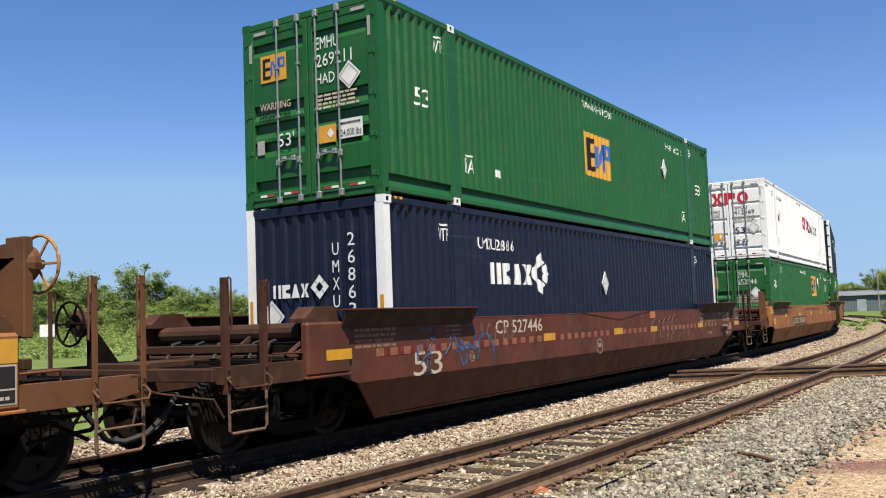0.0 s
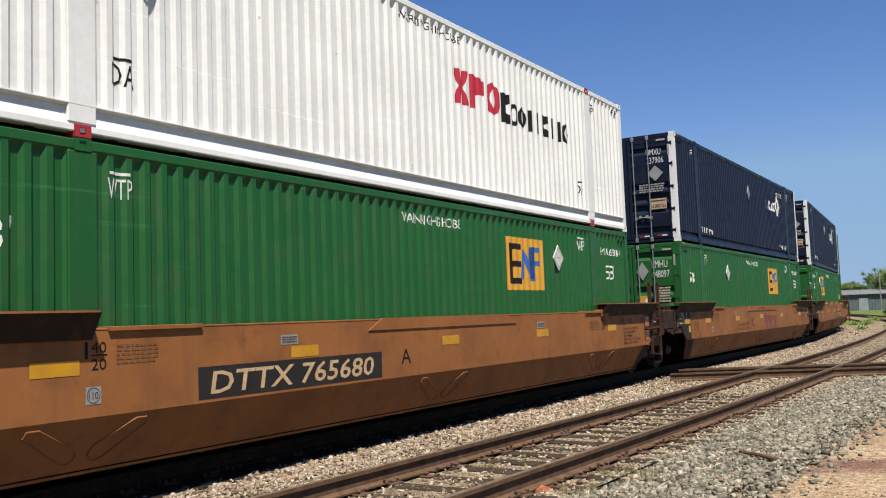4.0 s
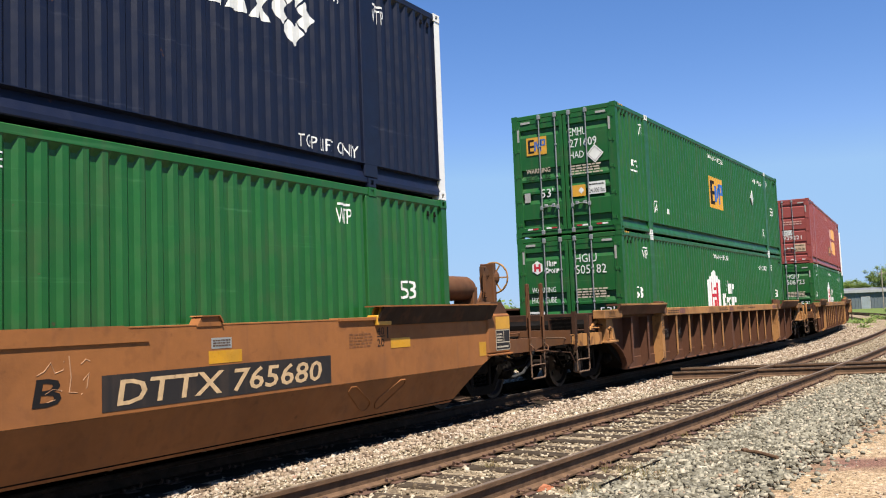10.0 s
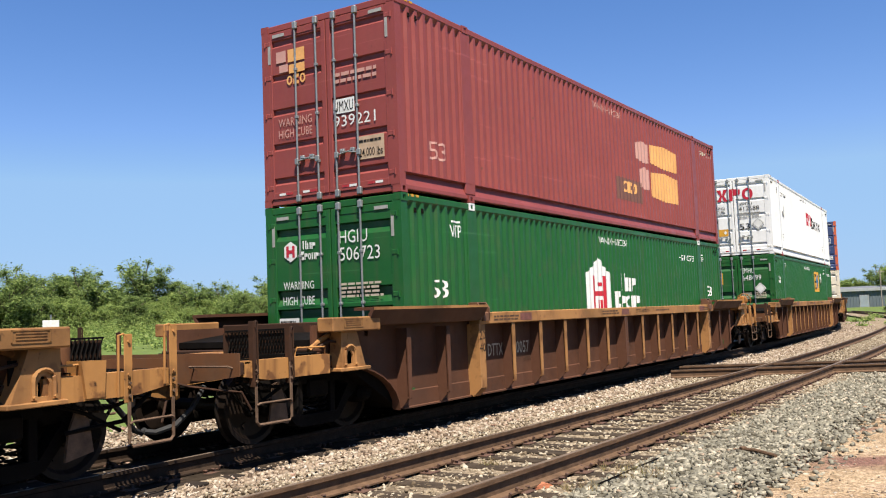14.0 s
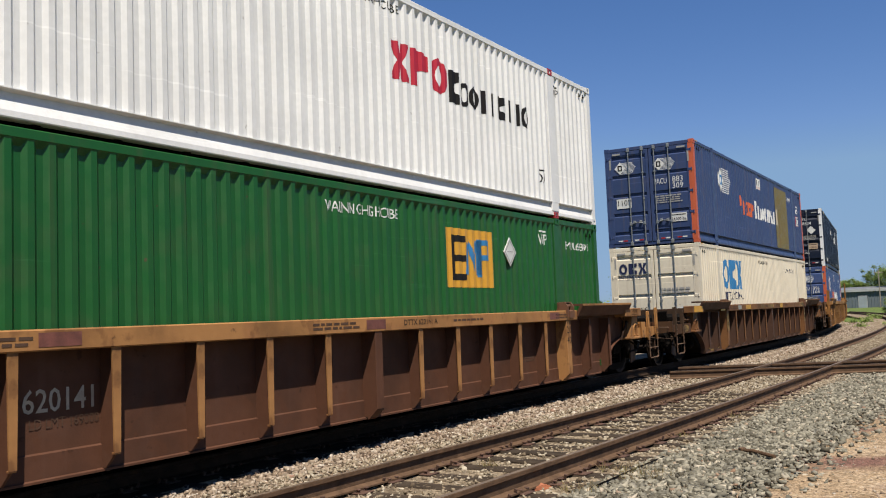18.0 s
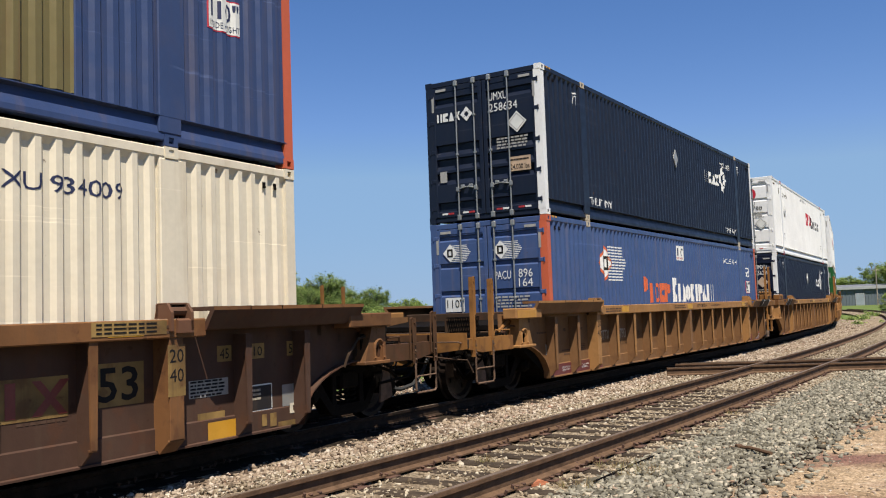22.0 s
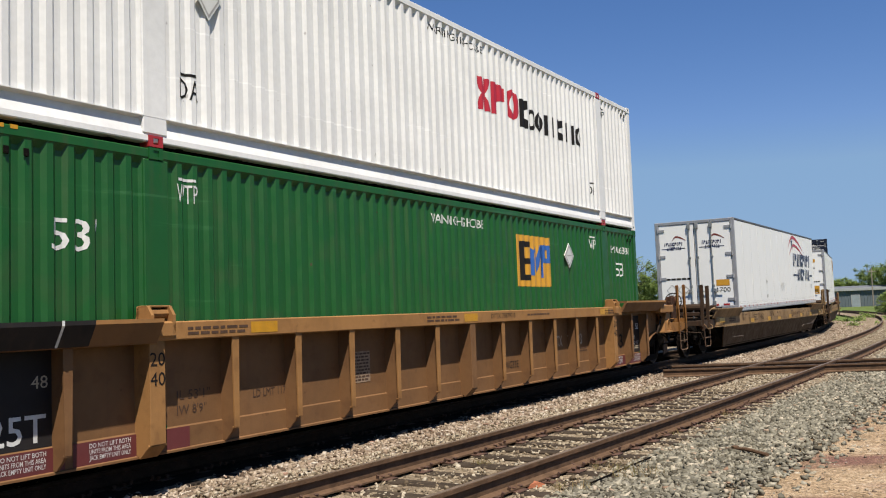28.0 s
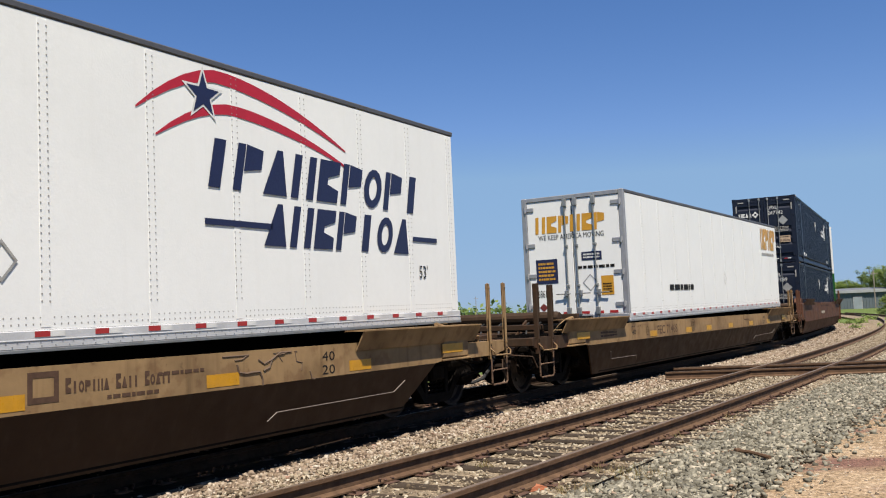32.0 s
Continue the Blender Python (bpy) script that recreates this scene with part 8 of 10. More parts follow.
# unit 1
umax_side_low(b1l, "UMXU 268636")
green_top_side(b1h, "EMHU 269211")
green_end(b1h, "EMHU", "269211")
end_mark(b1l, flat_blocks("DKTB", 0.72, 0.2), 0.5, 1.52, WHITE_INK, "white block lettering shapes", "logo_shape")
corner_ring(b1l, 1.24, 1.48, 0.34, WHITE_INK, end=True)
end_placard(b1l, 0.24, 1.0, 0.5)
for i, c in enumerate("UMXU"):
    end_words(b1l, c, 1.66, 1.78, 2.1 - i * 0.25, 0.18)
for i, c in enumerate("268636"):
    end_words(b1l, "268636"[i], 1.94, 2.07, 2.22 - i * 0.25, 0.19)
for y in (-1, 1):
    part("post_sign", Shape().box(-HX - 0.006, -HX - 0.001, y * (HY - 0.04), y * (HY - 0.1), 0.95, 1.5), YELLOW_TAPE, b1l, "narrow yellow warning strip")
# units 2 to 4
for t, num in ((b2h, "XPOU 412569"), (b7h, "XPOU 412688"), (b10h, "XPOU 412780"), (b11h, "XPOU 412838"), (b15h, "XPOU 412511")):
    white_side(t, num)
    white_end(t, "XPOU", num[5:])
green_side(b2l, "EMHU 653544", 10.3, 12.43)
green_end(b2l, "EMHU", "653544", False, True)
green_side(b3l, "EMHU 648097", 10.36, 4.78)
green_end(b3l, "EMHU", "648097", False)
green_side(b4l, "EMHU 640784", 4.38, 3.66, True, TEAL_INK)
logo_block(b4l, 0.92, 2.0, 0.62, 0.4, YELLOW_INK, BLACK_INK, BLUE_INK, end=True)
end_placard(b4l, 0.3, 1.3, 0.44)
end_words(b4l, "53'", 1.1, 1.45, 1.05, 0.2)
for i, c in enumerate("EMHU640784"):
    end_words(b4l, c, 0.05, 0.13, 2.36 - i * 0.2, 0.14)
for i, c in enumerate("WARNING HIGH CUBE"):
    if c != " ":
        end_words(b4l, c, 2.48, 2.55, 2.5 - i * 0.118, 0.085)
for t, num, top in ((b3h, "UMXU 237906", True), (b4h, "UMXU 266616", True), (b9h, "UMXU 258634", True), (b10l, "UMXU 256240", False), (b14h, "UMXU 247742", True), (b14l, "UMXU 251089", False)):
    umax_side_top(t, num, top)
    umax_end(t, "UMXU", num[5:], PLACARD if t is b9h else (MUD if t is b10l else PLACARD_GREY))
# units 5 to 7
green_top_side(b5h, "EMHU 271609")
green_end(b5h, "EMHU", "271609")
house_side(b5l, "HGIU 505182")
house_end(b5l, "505182")
house_side(b6l, "HGIU 506723")
house_end(b6l, "506723")
green_side(b7l, "EMHU 648499", 10.1, 12.2, blue=TEAL_INK, far53=False)
green_end(b7l, "EMHU", "648499", False, True)
green_side(b11l, "EMHU 653483", 10.0, 12.28)
green_end(b11l, "EMHU", "653483", False, True)
green_side(b15l, "EMHU 653120", 10.15, 12.28)

FADED_PINK = material("faded_pink_marking", (0.391, 0.204, 0.17), rough=0.6, var=0.1)
FADED_GOLD = material("faded_gold_marking", (0.527, 0.2635, 0.085), rough=0.55, var=0.12)
words(b6h, "53", 0.85, 1.3, 0.58, 0.28, FADED_PINK)
mark(b6h, flat_words("WARNING HIGH CUBE", 1.6, 0.13), 7.2, 2.5, FADED_PINK, "", "lettering")
for (x0, za, x1, zb, m) in ((9.75, 1.66, 10.55, 2.18, FADED_PINK), (10.65, 1.66, 12.75, 2.24, FADED_GOLD), (9.9, 1.02, 10.55, 1.56, FADED_PINK), (10.65, 0.84, 12.7, 1.56, FADED_GOLD)):
    # a billowing flag cut in four
    w = x1 - x0
    mark(b6h, ([(0, 0.06), (w * 0.5, 0.0), (w, 0.02), (w, zb - za - 0.06), (w * 0.5, zb - za), (0, zb - za - 0.08)], [(0, 1, 2, 3, 4, 5)]), x0, za, m, "faded flag shape", "logo_shape")
mark(b6h, flat_rect(1.55, 0.5), 8.45, 0.66, material("dark_brown_marking", (0.1105, 0.0425, 0.02975), rough=0.6), "brown panel", "logo_panel")
part("logo_shape", on_wall(flat_blocks("RKR", 0.85, 0.26), 8.8 - HX, 0.84, 0.006), FADED_GOLD, b6h)
words(b6h, "939221", 14.85, 15.9, 2.46, 0.13, CREAM_INK)
for y, z, w, h, m in ((0.3, 2.26, 0.2, 0.18, FADED_PINK), (0.54, 2.24, 0.34, 0.2, FADED_GOLD), (0.36, 2.1, 0.18, 0.12, FADED_PINK), (0.56, 2.06, 0.32, 0.14, FADED_GOLD)):
    end_mark(b6h, flat_rect(w, h), y, z, m, "", "logo_shape")
end_mark(b6h, flat_blocks("RKR", 0.4, 0.15), 0.5, 1.88, FADED_GOLD, "", "logo_shape")
end_words(b6h, "WARNING", 0.32, 1.0, 1.24, 0.13, FADED_PINK)
end_words(b6h, "HIGH CUBE", 0.32, 1.0, 1.06, 0.13, FADED_PINK)
end_mark(b6h, flat_bars(2, 0.8, 0.2), 1.44, 1.72, FADED_PINK, "rows of small unreadable data", "small_print")
end_mark(b6h, flat_rect(0.4, 0.22), 1.42, 1.28, WHITE_INK, "white patch", "sticker")
part("lettering", on_end(flat_words("UMXU", 0.36, 0.16), HY - 1.44, 1.31, -HX - 0.004), BLACK_INK, b6h)
end_words(b6h, "939221", 1.42, 2.2, 1.08, 0.17)
sticker(b6h, 1.86, 0.54, 0.48, 0.34, MUD, "24,000 lbs")
# unit 8
blue_side(b8h, "PACU 883309", False)
blue_end(b8h, "PACU", "883", "309")
patch = part("weathered_panel", on_wall(flat_rect(2.35, 2.3), 10.66 - HX, 0.33, 0.012), OCHRE_PATCH, b8h, "weathered ochre panel let into the side")
part("logo_shape", on_wall(flat_rect(0.35, 0.6), 10.72 - HX, 1.18, 0.016), CREAM_INK, b8h)
mark(b8l, flat_blocks("RKB", 2.5, 0.9), 2.4, 1.62, TEAL_INK, "large blue block lettering shapes", "logo_shape")
words(b8l, "INTERMODAL", 2.58, 4.86, 1.3, 0.24, NAVY_INK)
words(b8l, "WARNING HIGH CUBE", 7.22, 8.74, 2.5, 0.13, BLACK_INK)
words(b8l, "UMXU 934009", 11.9, 13.58, 2.3, 0.16, NAVY_INK)
end_mark(b8l, flat_blocks("RKB", 0.86, 0.3), 0.24, 2.12, NAVY_INK, "blue block lettering shapes", "logo_shape")
end_words(b8l, "INTERMODAL", 0.26, 1.1, 1.98, 0.1, NAVY_INK)
end_words(b8l, "WARNING", 0.36, 1.05, 1.02, 0.14, BLACK_INK)
end_mark(b8l, flat_bars(2, 0.85, 0.2), 1.44, 1.5, GREY_INK, "rows of small unreadable data", "small_print")
sticker(b8l, 1.86, 0.9, 0.4, 0.24, PLACARD, "UMXU")
# unit 9
blue_side(b9l, "PACU 896164", True)
blue_end(b9l, "PACU", "896", "164")


# ------------------------------------------------------------------ trailers
VAN_TOP = material("dark_grey_rail_paint", (0.0595, 0.0595, 0.06375), rough=0.5, var=0.15)


def van_trailer(k, label, shift, marks):
    """A 53-foot van trailer on its wheels in the well; nose at the far end. Origin: under the middle, at the box's foot."""
    body = WHITE_VAN
    t = thing("van_trailer", label, "trailer", "trailers on the train")
    lx, h = 15.95, 2.9
    x0, x1 = -lx / 2, lx / 2
    for y in (-1, 1):
        w = part("side_wall", Shape().box(x0 + 0.08, x1 - 0.05, y * 1.29, y * 1.26, 0.06, h - 0.08), body, t)
        n = 13
        for i in range(n):
            x = x0 + 1.18 + i * 1.215
            part("seam_strip", lambda: Shape().box(-0.05, 0.05, -1.2935, -1.289, 0.08, h - 0.1, 0.001), body, w, m=pose(x, 0, 0, 0, 0, 0 if y < 0 else 180) if y < 0 else pose(x, 0, 0) @ Matrix.Diagonal((1, -1, 1, 1)), key="v_seam")
            if y < 0:
                def rivets():
                    s = Shape()
                    for j in range(38):
                        for q in (-0.04, 0.04):
                            s.box(q - 0.006, q + 0.006, -1.298, -1.293, 0.3 + j * 0.066, 0.312 + j * 0.066)
                    return s
                part("seam_studs", rivets, GREY_INK, w, m=pose(x, 0, 0), key="v_rivet")["kind"] = "stuff"
        part("bottom_rail", Shape().box(x0 + 0.02, x1, y * 1.302, y * 1.22, -0.1, 0.058, 0.008).box(x0 + 0.02, x1, y * 1.308, y * 1.3, -0.03, -0.02, 0.002), VAN_RAIL, t, "pale aluminium bottom rail")
        part("rail_lip", Shape().box(x0 + 0.02, x1, y * 1.31, y * 1.22, -0.13, -0.1, 0.004), STEEL, t, "bright aluminium lip")
        if y < 0:
            for z, gap, h_, mat_ in ((-0.05, 0.11, 0.014, VAN_EDGE), (-0.085, 0.14, 0.014, VAN_EDGE), (0.1, 0.07, 0.016, GREY_INK), (0.16, 0.07, 0.012, GREY_INK)):
                rv = Shape()
                for i in range(int(15.7 / gap)):
                    rv.box(x0 + 0.15 + i * gap, x0 + 0.162 + i * gap, -1.306 if z < 0.05 else -1.2925, -1.29, z, z + h_)
                part("seam_studs", rv, mat_, t)["kind"] = "stuff"
        part("top_rail", Shape().box(x0 + 0.02, x1, y * 1.30, y * 1.22, h - 0.075, h, 0.015), VAN_TOP, t, "dark grey top rail")
        part("rear_post", Shape().box(x0, x0 + 0.1, y * 1.30, y * 1.17, -0.02, h + 0.005, 0.012), VAN_EDGE, t)
    for i in range(25):
        part("reflector", lambda: Shape().box(-0.075, 0.075, -1.307, -1.298, 0.0, 0.05), RED_TAPE, t, m=pose(x0 + 0.3 + i * 0.625, 0, 0), key="v_red")
        part("reflector", lambda: Shape().box(-0.075, 0.075, -1.3068, -1.298, 0.0, 0.05), WHITE_INK, t, m=pose(x0 + 0.45 + i * 0.625, 0, 0), key="v_white")
    part("roof", Shape().box(x0 + 0.05, x1, -1.25, 1.25, h - 0.04, h - 0.005), body, t)
    part("nose_wall", Shape().box(x1 - 0.05, x1, -1.25, 1.25, 0.1, h - 0.05, 0.01), body, t)
    part("floor", Shape().box(x0 + 0.1, x1 - 0.05, -1.22, 1.22, 0.05, 0.12), DARK_STEEL, t)
    for i in range(38):
        part("crossmember", lambda: Shape().box(-0.03, 0.03, -1.2, 1.2, -0.1, 0.05).box(-0.05, 0.05, -1.2, 1.2, -0.11, -0.1), DARK_STEEL, t, m=pose(x0 + 0.4 + i * 0.41, 0, 0), key="v_cross")
    part("rear_sill", Shape().box(x0 - 0.01, x0 + 0.1, -1.29, 1.29, -0.08, 0.06, 0.01), VAN_EDGE, t)
    part("rear_header", Shape().box(x0 - 0.005, x0 + 0.1, -1.17, 1.17, h - 0.1, h, 0.01), VAN_EDGE, t)
    for y in (-1, 1):
        m = Matrix.Identity(4) if y < 0 else Matrix.Diagonal((1, -1, 1, 1))
        d = part("door", Shape().box(x0 + 0.012, x0 + 0.06, -1.165, -0.012, 0.065, h - 0.105, 0.008), body, t, m=m)
        for z in (0.28, 1.02, 1.75, 2.62):
            part("hinge", lambda: Shape().box(-0.02, 0.01, -1.24, -0.98, -0.05, 0.05, 0.01).tube([(-0.02, -1.2, -0.07), (-0.02, -1.2, 0.07)], 0.025, 8), VAN_EDGE, d, m=pose(x0 + 0.01, 0, z), key="v_hinge")
        for yy in (-0.1, -0.56) if y < 0 else (-0.16,):
            part("locking_bar", lambda: Shape().tube([(-0.04, 0, 0.0), (-0.04, 0, 2.86)], 0.018, 8).box(-0.07, 0.0, -0.05, 0.05, 0.06, 0.24, 0.01).box(-0.07, 0.0, -0.05, 0.05, 2.62, 2.8, 0.01).box(-0.07, 0, -0.035, 0.035, 0.72, 0.78, 0.008).box(-0.07, 0, -0.035, 0.035, 1.66, 1.72, 0.008), STEEL, d, m=pose(x0 + 0.01, yy, 0), key="v_bar")
            part("handle", lambda: Shape().tube([(-0.05, 0.05, 0.56), (-0.06, -0.3, 0.56)], 0.014, 6).box(-0.07, -0.01, -0.09, -0.02, 0.5, 0.64, 0.01), STEEL, d, m=pose(x0 + 0.01, yy, 0), key="v_handle")
        for yy in (-0.2, -0.55, -0.9):
            part("reflector", lambda: Shape().box(-0.006, 0.0, -0.1, 0.1, -0.03, 0.03), RED_TAPE, d, m=pose(x0 + 0.011, yy - 0.03, 0.11), key="v_rred")
    # running gear down in the well
    for x in (x0 + 1.6, x0 + 2.85):
        ax = part("axle", lambda: Shape().tube([(0, -1.05, 0), (0, 1.05, 0)], 0.07, 8), DARK_STEEL, t, m=pose(x, 0, -0.47), key="v_axle")
        for y in (-1.0, -0.7, 0.7, 1.0):
            part("tyre", lambda: Shape().lathe([(0.28, -0.12), (0.44, -0.13), (0.5, -0.1), (0.5, 0.1), (0.44, 0.13), (0.28, 0.12)], (0, 0, 0), "y", 24), RUBBER, ax, m=pose(0, y, 0), key="v_tyre")
            part("rim", lambda: Shape().lathe([(0.0, -0.06), (0.12, -0.06), (0.2, -0.02), (0.28, -0.11), (0.28, 0.11), (0.2, 0.02), (0.0, 0.02)], (0, 0, 0), "y", 20), STEEL, ax, m=pose(0, y, 0), key="v_rim")
    part("bogie_frame", Shape().box(x0 + 1.0, x0 + 3.5, -0.62, -0.52, -0.36, 0.0).box(x0 + 1.0, x0 + 3.5, 0.52, 0.62, -0.36, 0.0), DARK_STEEL, t)
    for y in (-0.75, 0.75):
        part("landing_leg", lambda: Shape().box(-0.06, 0.06, -0.06, 0.06, -0.8, 0.0, 0.01).box(-0.12, 0.12, -0.12, 0.12, -0.84, -0.8, 0.01), DARK_STEEL, t, m=pose(x1 - 2.9, y, 0), key="v_leg")
    for y in (-0.5, 0.38):
        part("chassis_rail", Shape().box(x0 + 0.5, x1 - 0.4, y, y + 0.12, -0.36, 0.0), DARK_STEEL, t)
    part("kingpin_plate", Shape().box(x1 - 1.5, x1 - 0.3, -0.6, 0.6, -0.1, 0.0), DARK_STEEL, t)
    for y in (-1.2, 0.6):
        part("mud_flap", Shape().box(x0 + 0.62, x0 + 0.64, y, y + 0.6, -0.78, -0.05), RUBBER, t)
    marks(t, x0, h)
    ROLLERS.append((t, START[k], 1.314 + 0.09, shift + (lx - BOX) / 2, 0.6))
    return t


WHITE_VAN = paint("van_white_paint", (0.655, 0.66, 0.64), grime_rgb=(0.425, 0.3995, 0.357), streak=0.08, grime=0.03, var=0.025)
VAN_RAIL = material("pale_aluminium", (0.5, 0.5, 0.5), rough=0.5, metal=0.3, var=0.1, scale=4)
VAN_EDGE = material("grey_aluminium", (0.306, 0.306, 0.3145), rough=0.45, metal=0.5, var=0.12, scale=5)


def van_mark(t, flat, x, z, mat, x0, y=-1.296, label="", name="marking"):
    for fl in pieces(flat, name):
        print_part(name, on_plane(fl, x + x0, z, y), mat, t, label, fl)


def van_end(t, flat, y, z, mat, x0, label="", name="marking", lift=0.0):
    for fl in pieces(flat, name):
        print_part(name, on_end(fl, 1.3 - y, z, x0 + 0.006 - lift), mat, t, label, fl)


def slanted(flat, k):
    return [(x + k * y, y) for x, y in flat[0]], flat[1]


def ribbon(pts, widths):
    """A curved band through points."""
    v, f = [], []
    for (x, y), w in zip(pts, widths):
        v += [(x, y - w / 2), (x, y + w / 2)]
    for i in range(len(pts) - 1):
        f.append((2 * i, 2 * i + 2, 2 * i + 3, 2 * i + 1))
    return v, f


def swoosh(w, h, drop=0.0):
    pts, ws = [], []
    for i in range(17):
        u = i / 16
        pts.append((u * w, h * (1 - (abs(u - 0.33) / (0.33 if u < 0.33 else 0.67)) ** 1.7) - drop * (1 - u)))
        ws.append(0.02 + 0.3 * h * math.sin(math.pi * min(1, u * 1.02)) ** 0.7 * (1 - 0.45 * u))
    return ribbon(pts, ws)


def star(r):
    v = [(r * (1 if i % 2 == 0 else 0.4) * math.sin(i * math.pi / 5), r * (1 if i % 2 == 0 else 0.4) * math.cos(i * math.pi / 5)) for i in range(10)]
    return v + [(0, 0)], [(i, (i + 1) % 10, 10) for i in range(10)]


def star_van(t, x0, h):
    van_mark(t, swoosh(3.5, 0.52), 9.5, 2.2, RED_INK, x0, label="red curved band", name="logo_shape")
    van_mark(t, swoosh(3.3, 0.42, 0.02), 9.75, 1.98, RED_INK, x0, label="red curved band", name="logo_shape")
    van_mark(t, star(0.32), 10.42, 2.48, WHITE_INK, x0, -1.3, name="logo_shape")
    van_mark(t, star(0.25), 10.42, 2.48, NAVY_INK, x0, -1.303, "navy star", "logo_shape")
    van_mark(t, slanted(flat_blocks("SFTDKFRFS", 4.5, 0.54), 0.22), 10.3, 1.5, NAVY_INK, x0, -1.3, "navy block lettering shapes", "logo_shape")
    van_mark(t, slanted(flat_blocks("TDKFSRT", 3.2, 0.5), 0.22), 11.3, 0.9, NAVY_INK, x0, -1.3, "navy block lettering shapes", "logo_shape")
    van_mark(t, flat_rect(1.1, 0.07), 10.4, 1.09, NAVY_INK, x0, -1.3, name="logo_shape")
    van_mark(t, flat_rect(0.7, 0.07), 14.6, 1.09, NAVY_INK, x0, -1.3, name="logo_shape")
    van_mark(t, flat_words("53'", 0.24, 0.18), 14.75, 0.56, BLACK_INK, x0, -1.3, name="lettering")
    van_mark(t, flat_join(flat_diamond_ring(0.3, 0.36, 0.8), flat_moved(flat_diamond_ring(0.3, 0.36, 0.8), 0.36, 0)), 7.54, 0.47, GREY_INK, x0, -1.3, "worn outlines of placards", "placard_outline")
    for z in (0.26, 0.79):
        van_mark(t, flat_rect(0.16, 0.11), 4.68, z, GREY_INK, x0, -1.3, name="marker_plate")
    for y, w in ((0.28, 0.78), (1.52, 0.8)):
        van_end(t, swoosh(0.46, 0.14), y + 0.28, 2.26, MAROON_INK, x0, "small curved band", "logo_shape")
        van_end(t, slanted(flat_blocks("SFTDKFRFS", w * 0.82, 0.12), 0.12), y, 2.1, NAVY_INK, x0, "", "logo_shape")
        van_end(t, slanted(flat_blocks("TDKFSRT", w * 0.62, 0.11), 0.12), y + 0.1, 1.96, NAVY_INK, x0, "", "logo_shape")
        van_end(t, flat_rect(w, 0.02), y - 0.06, 2.0, NAVY_INK, x0, "", "logo_shape")
    van_end(t, flat_bars(1, 0.94, 0.11), 0.2, 0.94, BLACK_INK, x0, "line of small writing", "small_print")
    van_end(t, flat_rect(0.42, 0.2), 1.94, 0.72, YELLOW_INK, x0, "yellow warning sticker", "sticker")
    van_end(t, flat_words("1700", 0.42, 0.15), 1.96, 0.52, BLACK_INK, x0, "", "lettering")
    for y in (0.3, 0.68):
        van_end(t, flat_diamond_ring(0.38, 0.38, 0.88), y, 0.44, GREY_INK, x0, "placard outline", "placard_outline")
    van_end(t, flat_bars(1, 0.2, 0.06), 0.42, 0.2, BLACK_INK, x0, "", "small_print")
    part("belly_panel", Shape().box(-3.81, -1.78, -0.68, -0.62, -0.2, 0.0, 0.01), WHITE_VAN, t, "white panel under the trailer floor")


def gold_van(t, x0, h):
    van_mark(t, slanted(flat_blocks("DKFDKF", 2.3, 0.75), 0.06), 13.4, 1.95, YELLOW_INK, x0, -1.3, "gold block lettering shapes", "logo_shape")
    van_mark(t, flat_bars(1, 2.0, 0.16), 13.5, 1.7, GREY_INK, x0, -1.3, "", "small_print")
    van_mark(t, flat_bars(1, 2.1, 0.26), 3.0, 0.5, BLACK_INK, x0, -1.3, "line of black lettering bars", "small_print")
    van_mark(t, flat_diamond_ring(0.3, 0.4, 0.85), 8.2, 0.7, GREY_INK, x0, -1.3, "", "placard_outline")
    van_end(t, slanted(flat_blocks("DKFDKF", 1.8, 0.4), 0.05), 0.32, 2.02, YELLOW_INK, x0, "gold block lettering shapes", "logo_shape")
    van_end(t, flat_words("WE KEEP AMERICA MOVING", 1.66, 0.12), 0.42, 1.86, BLACK_INK, x0, "", "lettering")
    van_end(t, flat_rect(0.56, 0.58), 0.32, 0.82, NAVY_INK, x0, "dark square notice", "sticker")
    van_end(t, flat_bars(5, 0.44, 0.46), 0.38, 0.88, YELLOW_INK, x0, "", "small_print", 0.004)
    van_end(t, flat_rect(0.5, 0.2), 1.5, 1.32, NAVY_INK, x0, "dark notice", "sticker")
    van_end(t, flat_bars(2, 0.42, 0.14), 1.54, 1.35, PLACARD, x0, "", "small_print", 0.004)
    van_end(t, flat_bars(1, 0.9, 0.12), 1.4, 1.1, BLACK_INK, x0, "line of black lettering bars", "small_print")
    van_end(t, flat_words("368618", 0.36, 0.17), 0.28, 0.5, BLACK_INK, x0, "", "lettering")
    van_end(t, flat_diamond_ring(0.38, 0.4, 0.88), 1.5, 0.6, GREY_INK, x0, "placard outline", "placard_outline")
    van_end(t, flat_rect(0.3, 0.44), 1.96, 0.5, YELLOW_INK, x0, "yellow warning sticker", "sticker")
    van_end(t, flat_bars(4, 0.22, 0.24), 2.0, 0.54, BLACK_INK, x0, "", "small_print", 0.004)
    van_end(t, flat_diamond(0.22, 0.2), 0.36, 0.16, MAROON_INK, x0, "", "sticker")


van_trailer(12, "white van trailer with red bands and navy marks", 1.97, star_van)
van_trailer(13, "white van trailer with gold marks on its doors", 1.97, gold_van)


# ------------------------------------------------------------------ marks on the cars
def yellow_bars(car, xs, z, w=0.48, h=0.13, y=-1.5):
    for x in xs:
        car_mark(car, flat_rect(w, h), x, z, YELLOW_TAPE, "", y, "reflector")


def car_words(car, s, x0, x1, z, h, mat, y=-1.5, bold=0.0):
    car_mark(car, flat_words(s, x1 - x0, h, bold), x0, z, mat, "", y, "lettering")


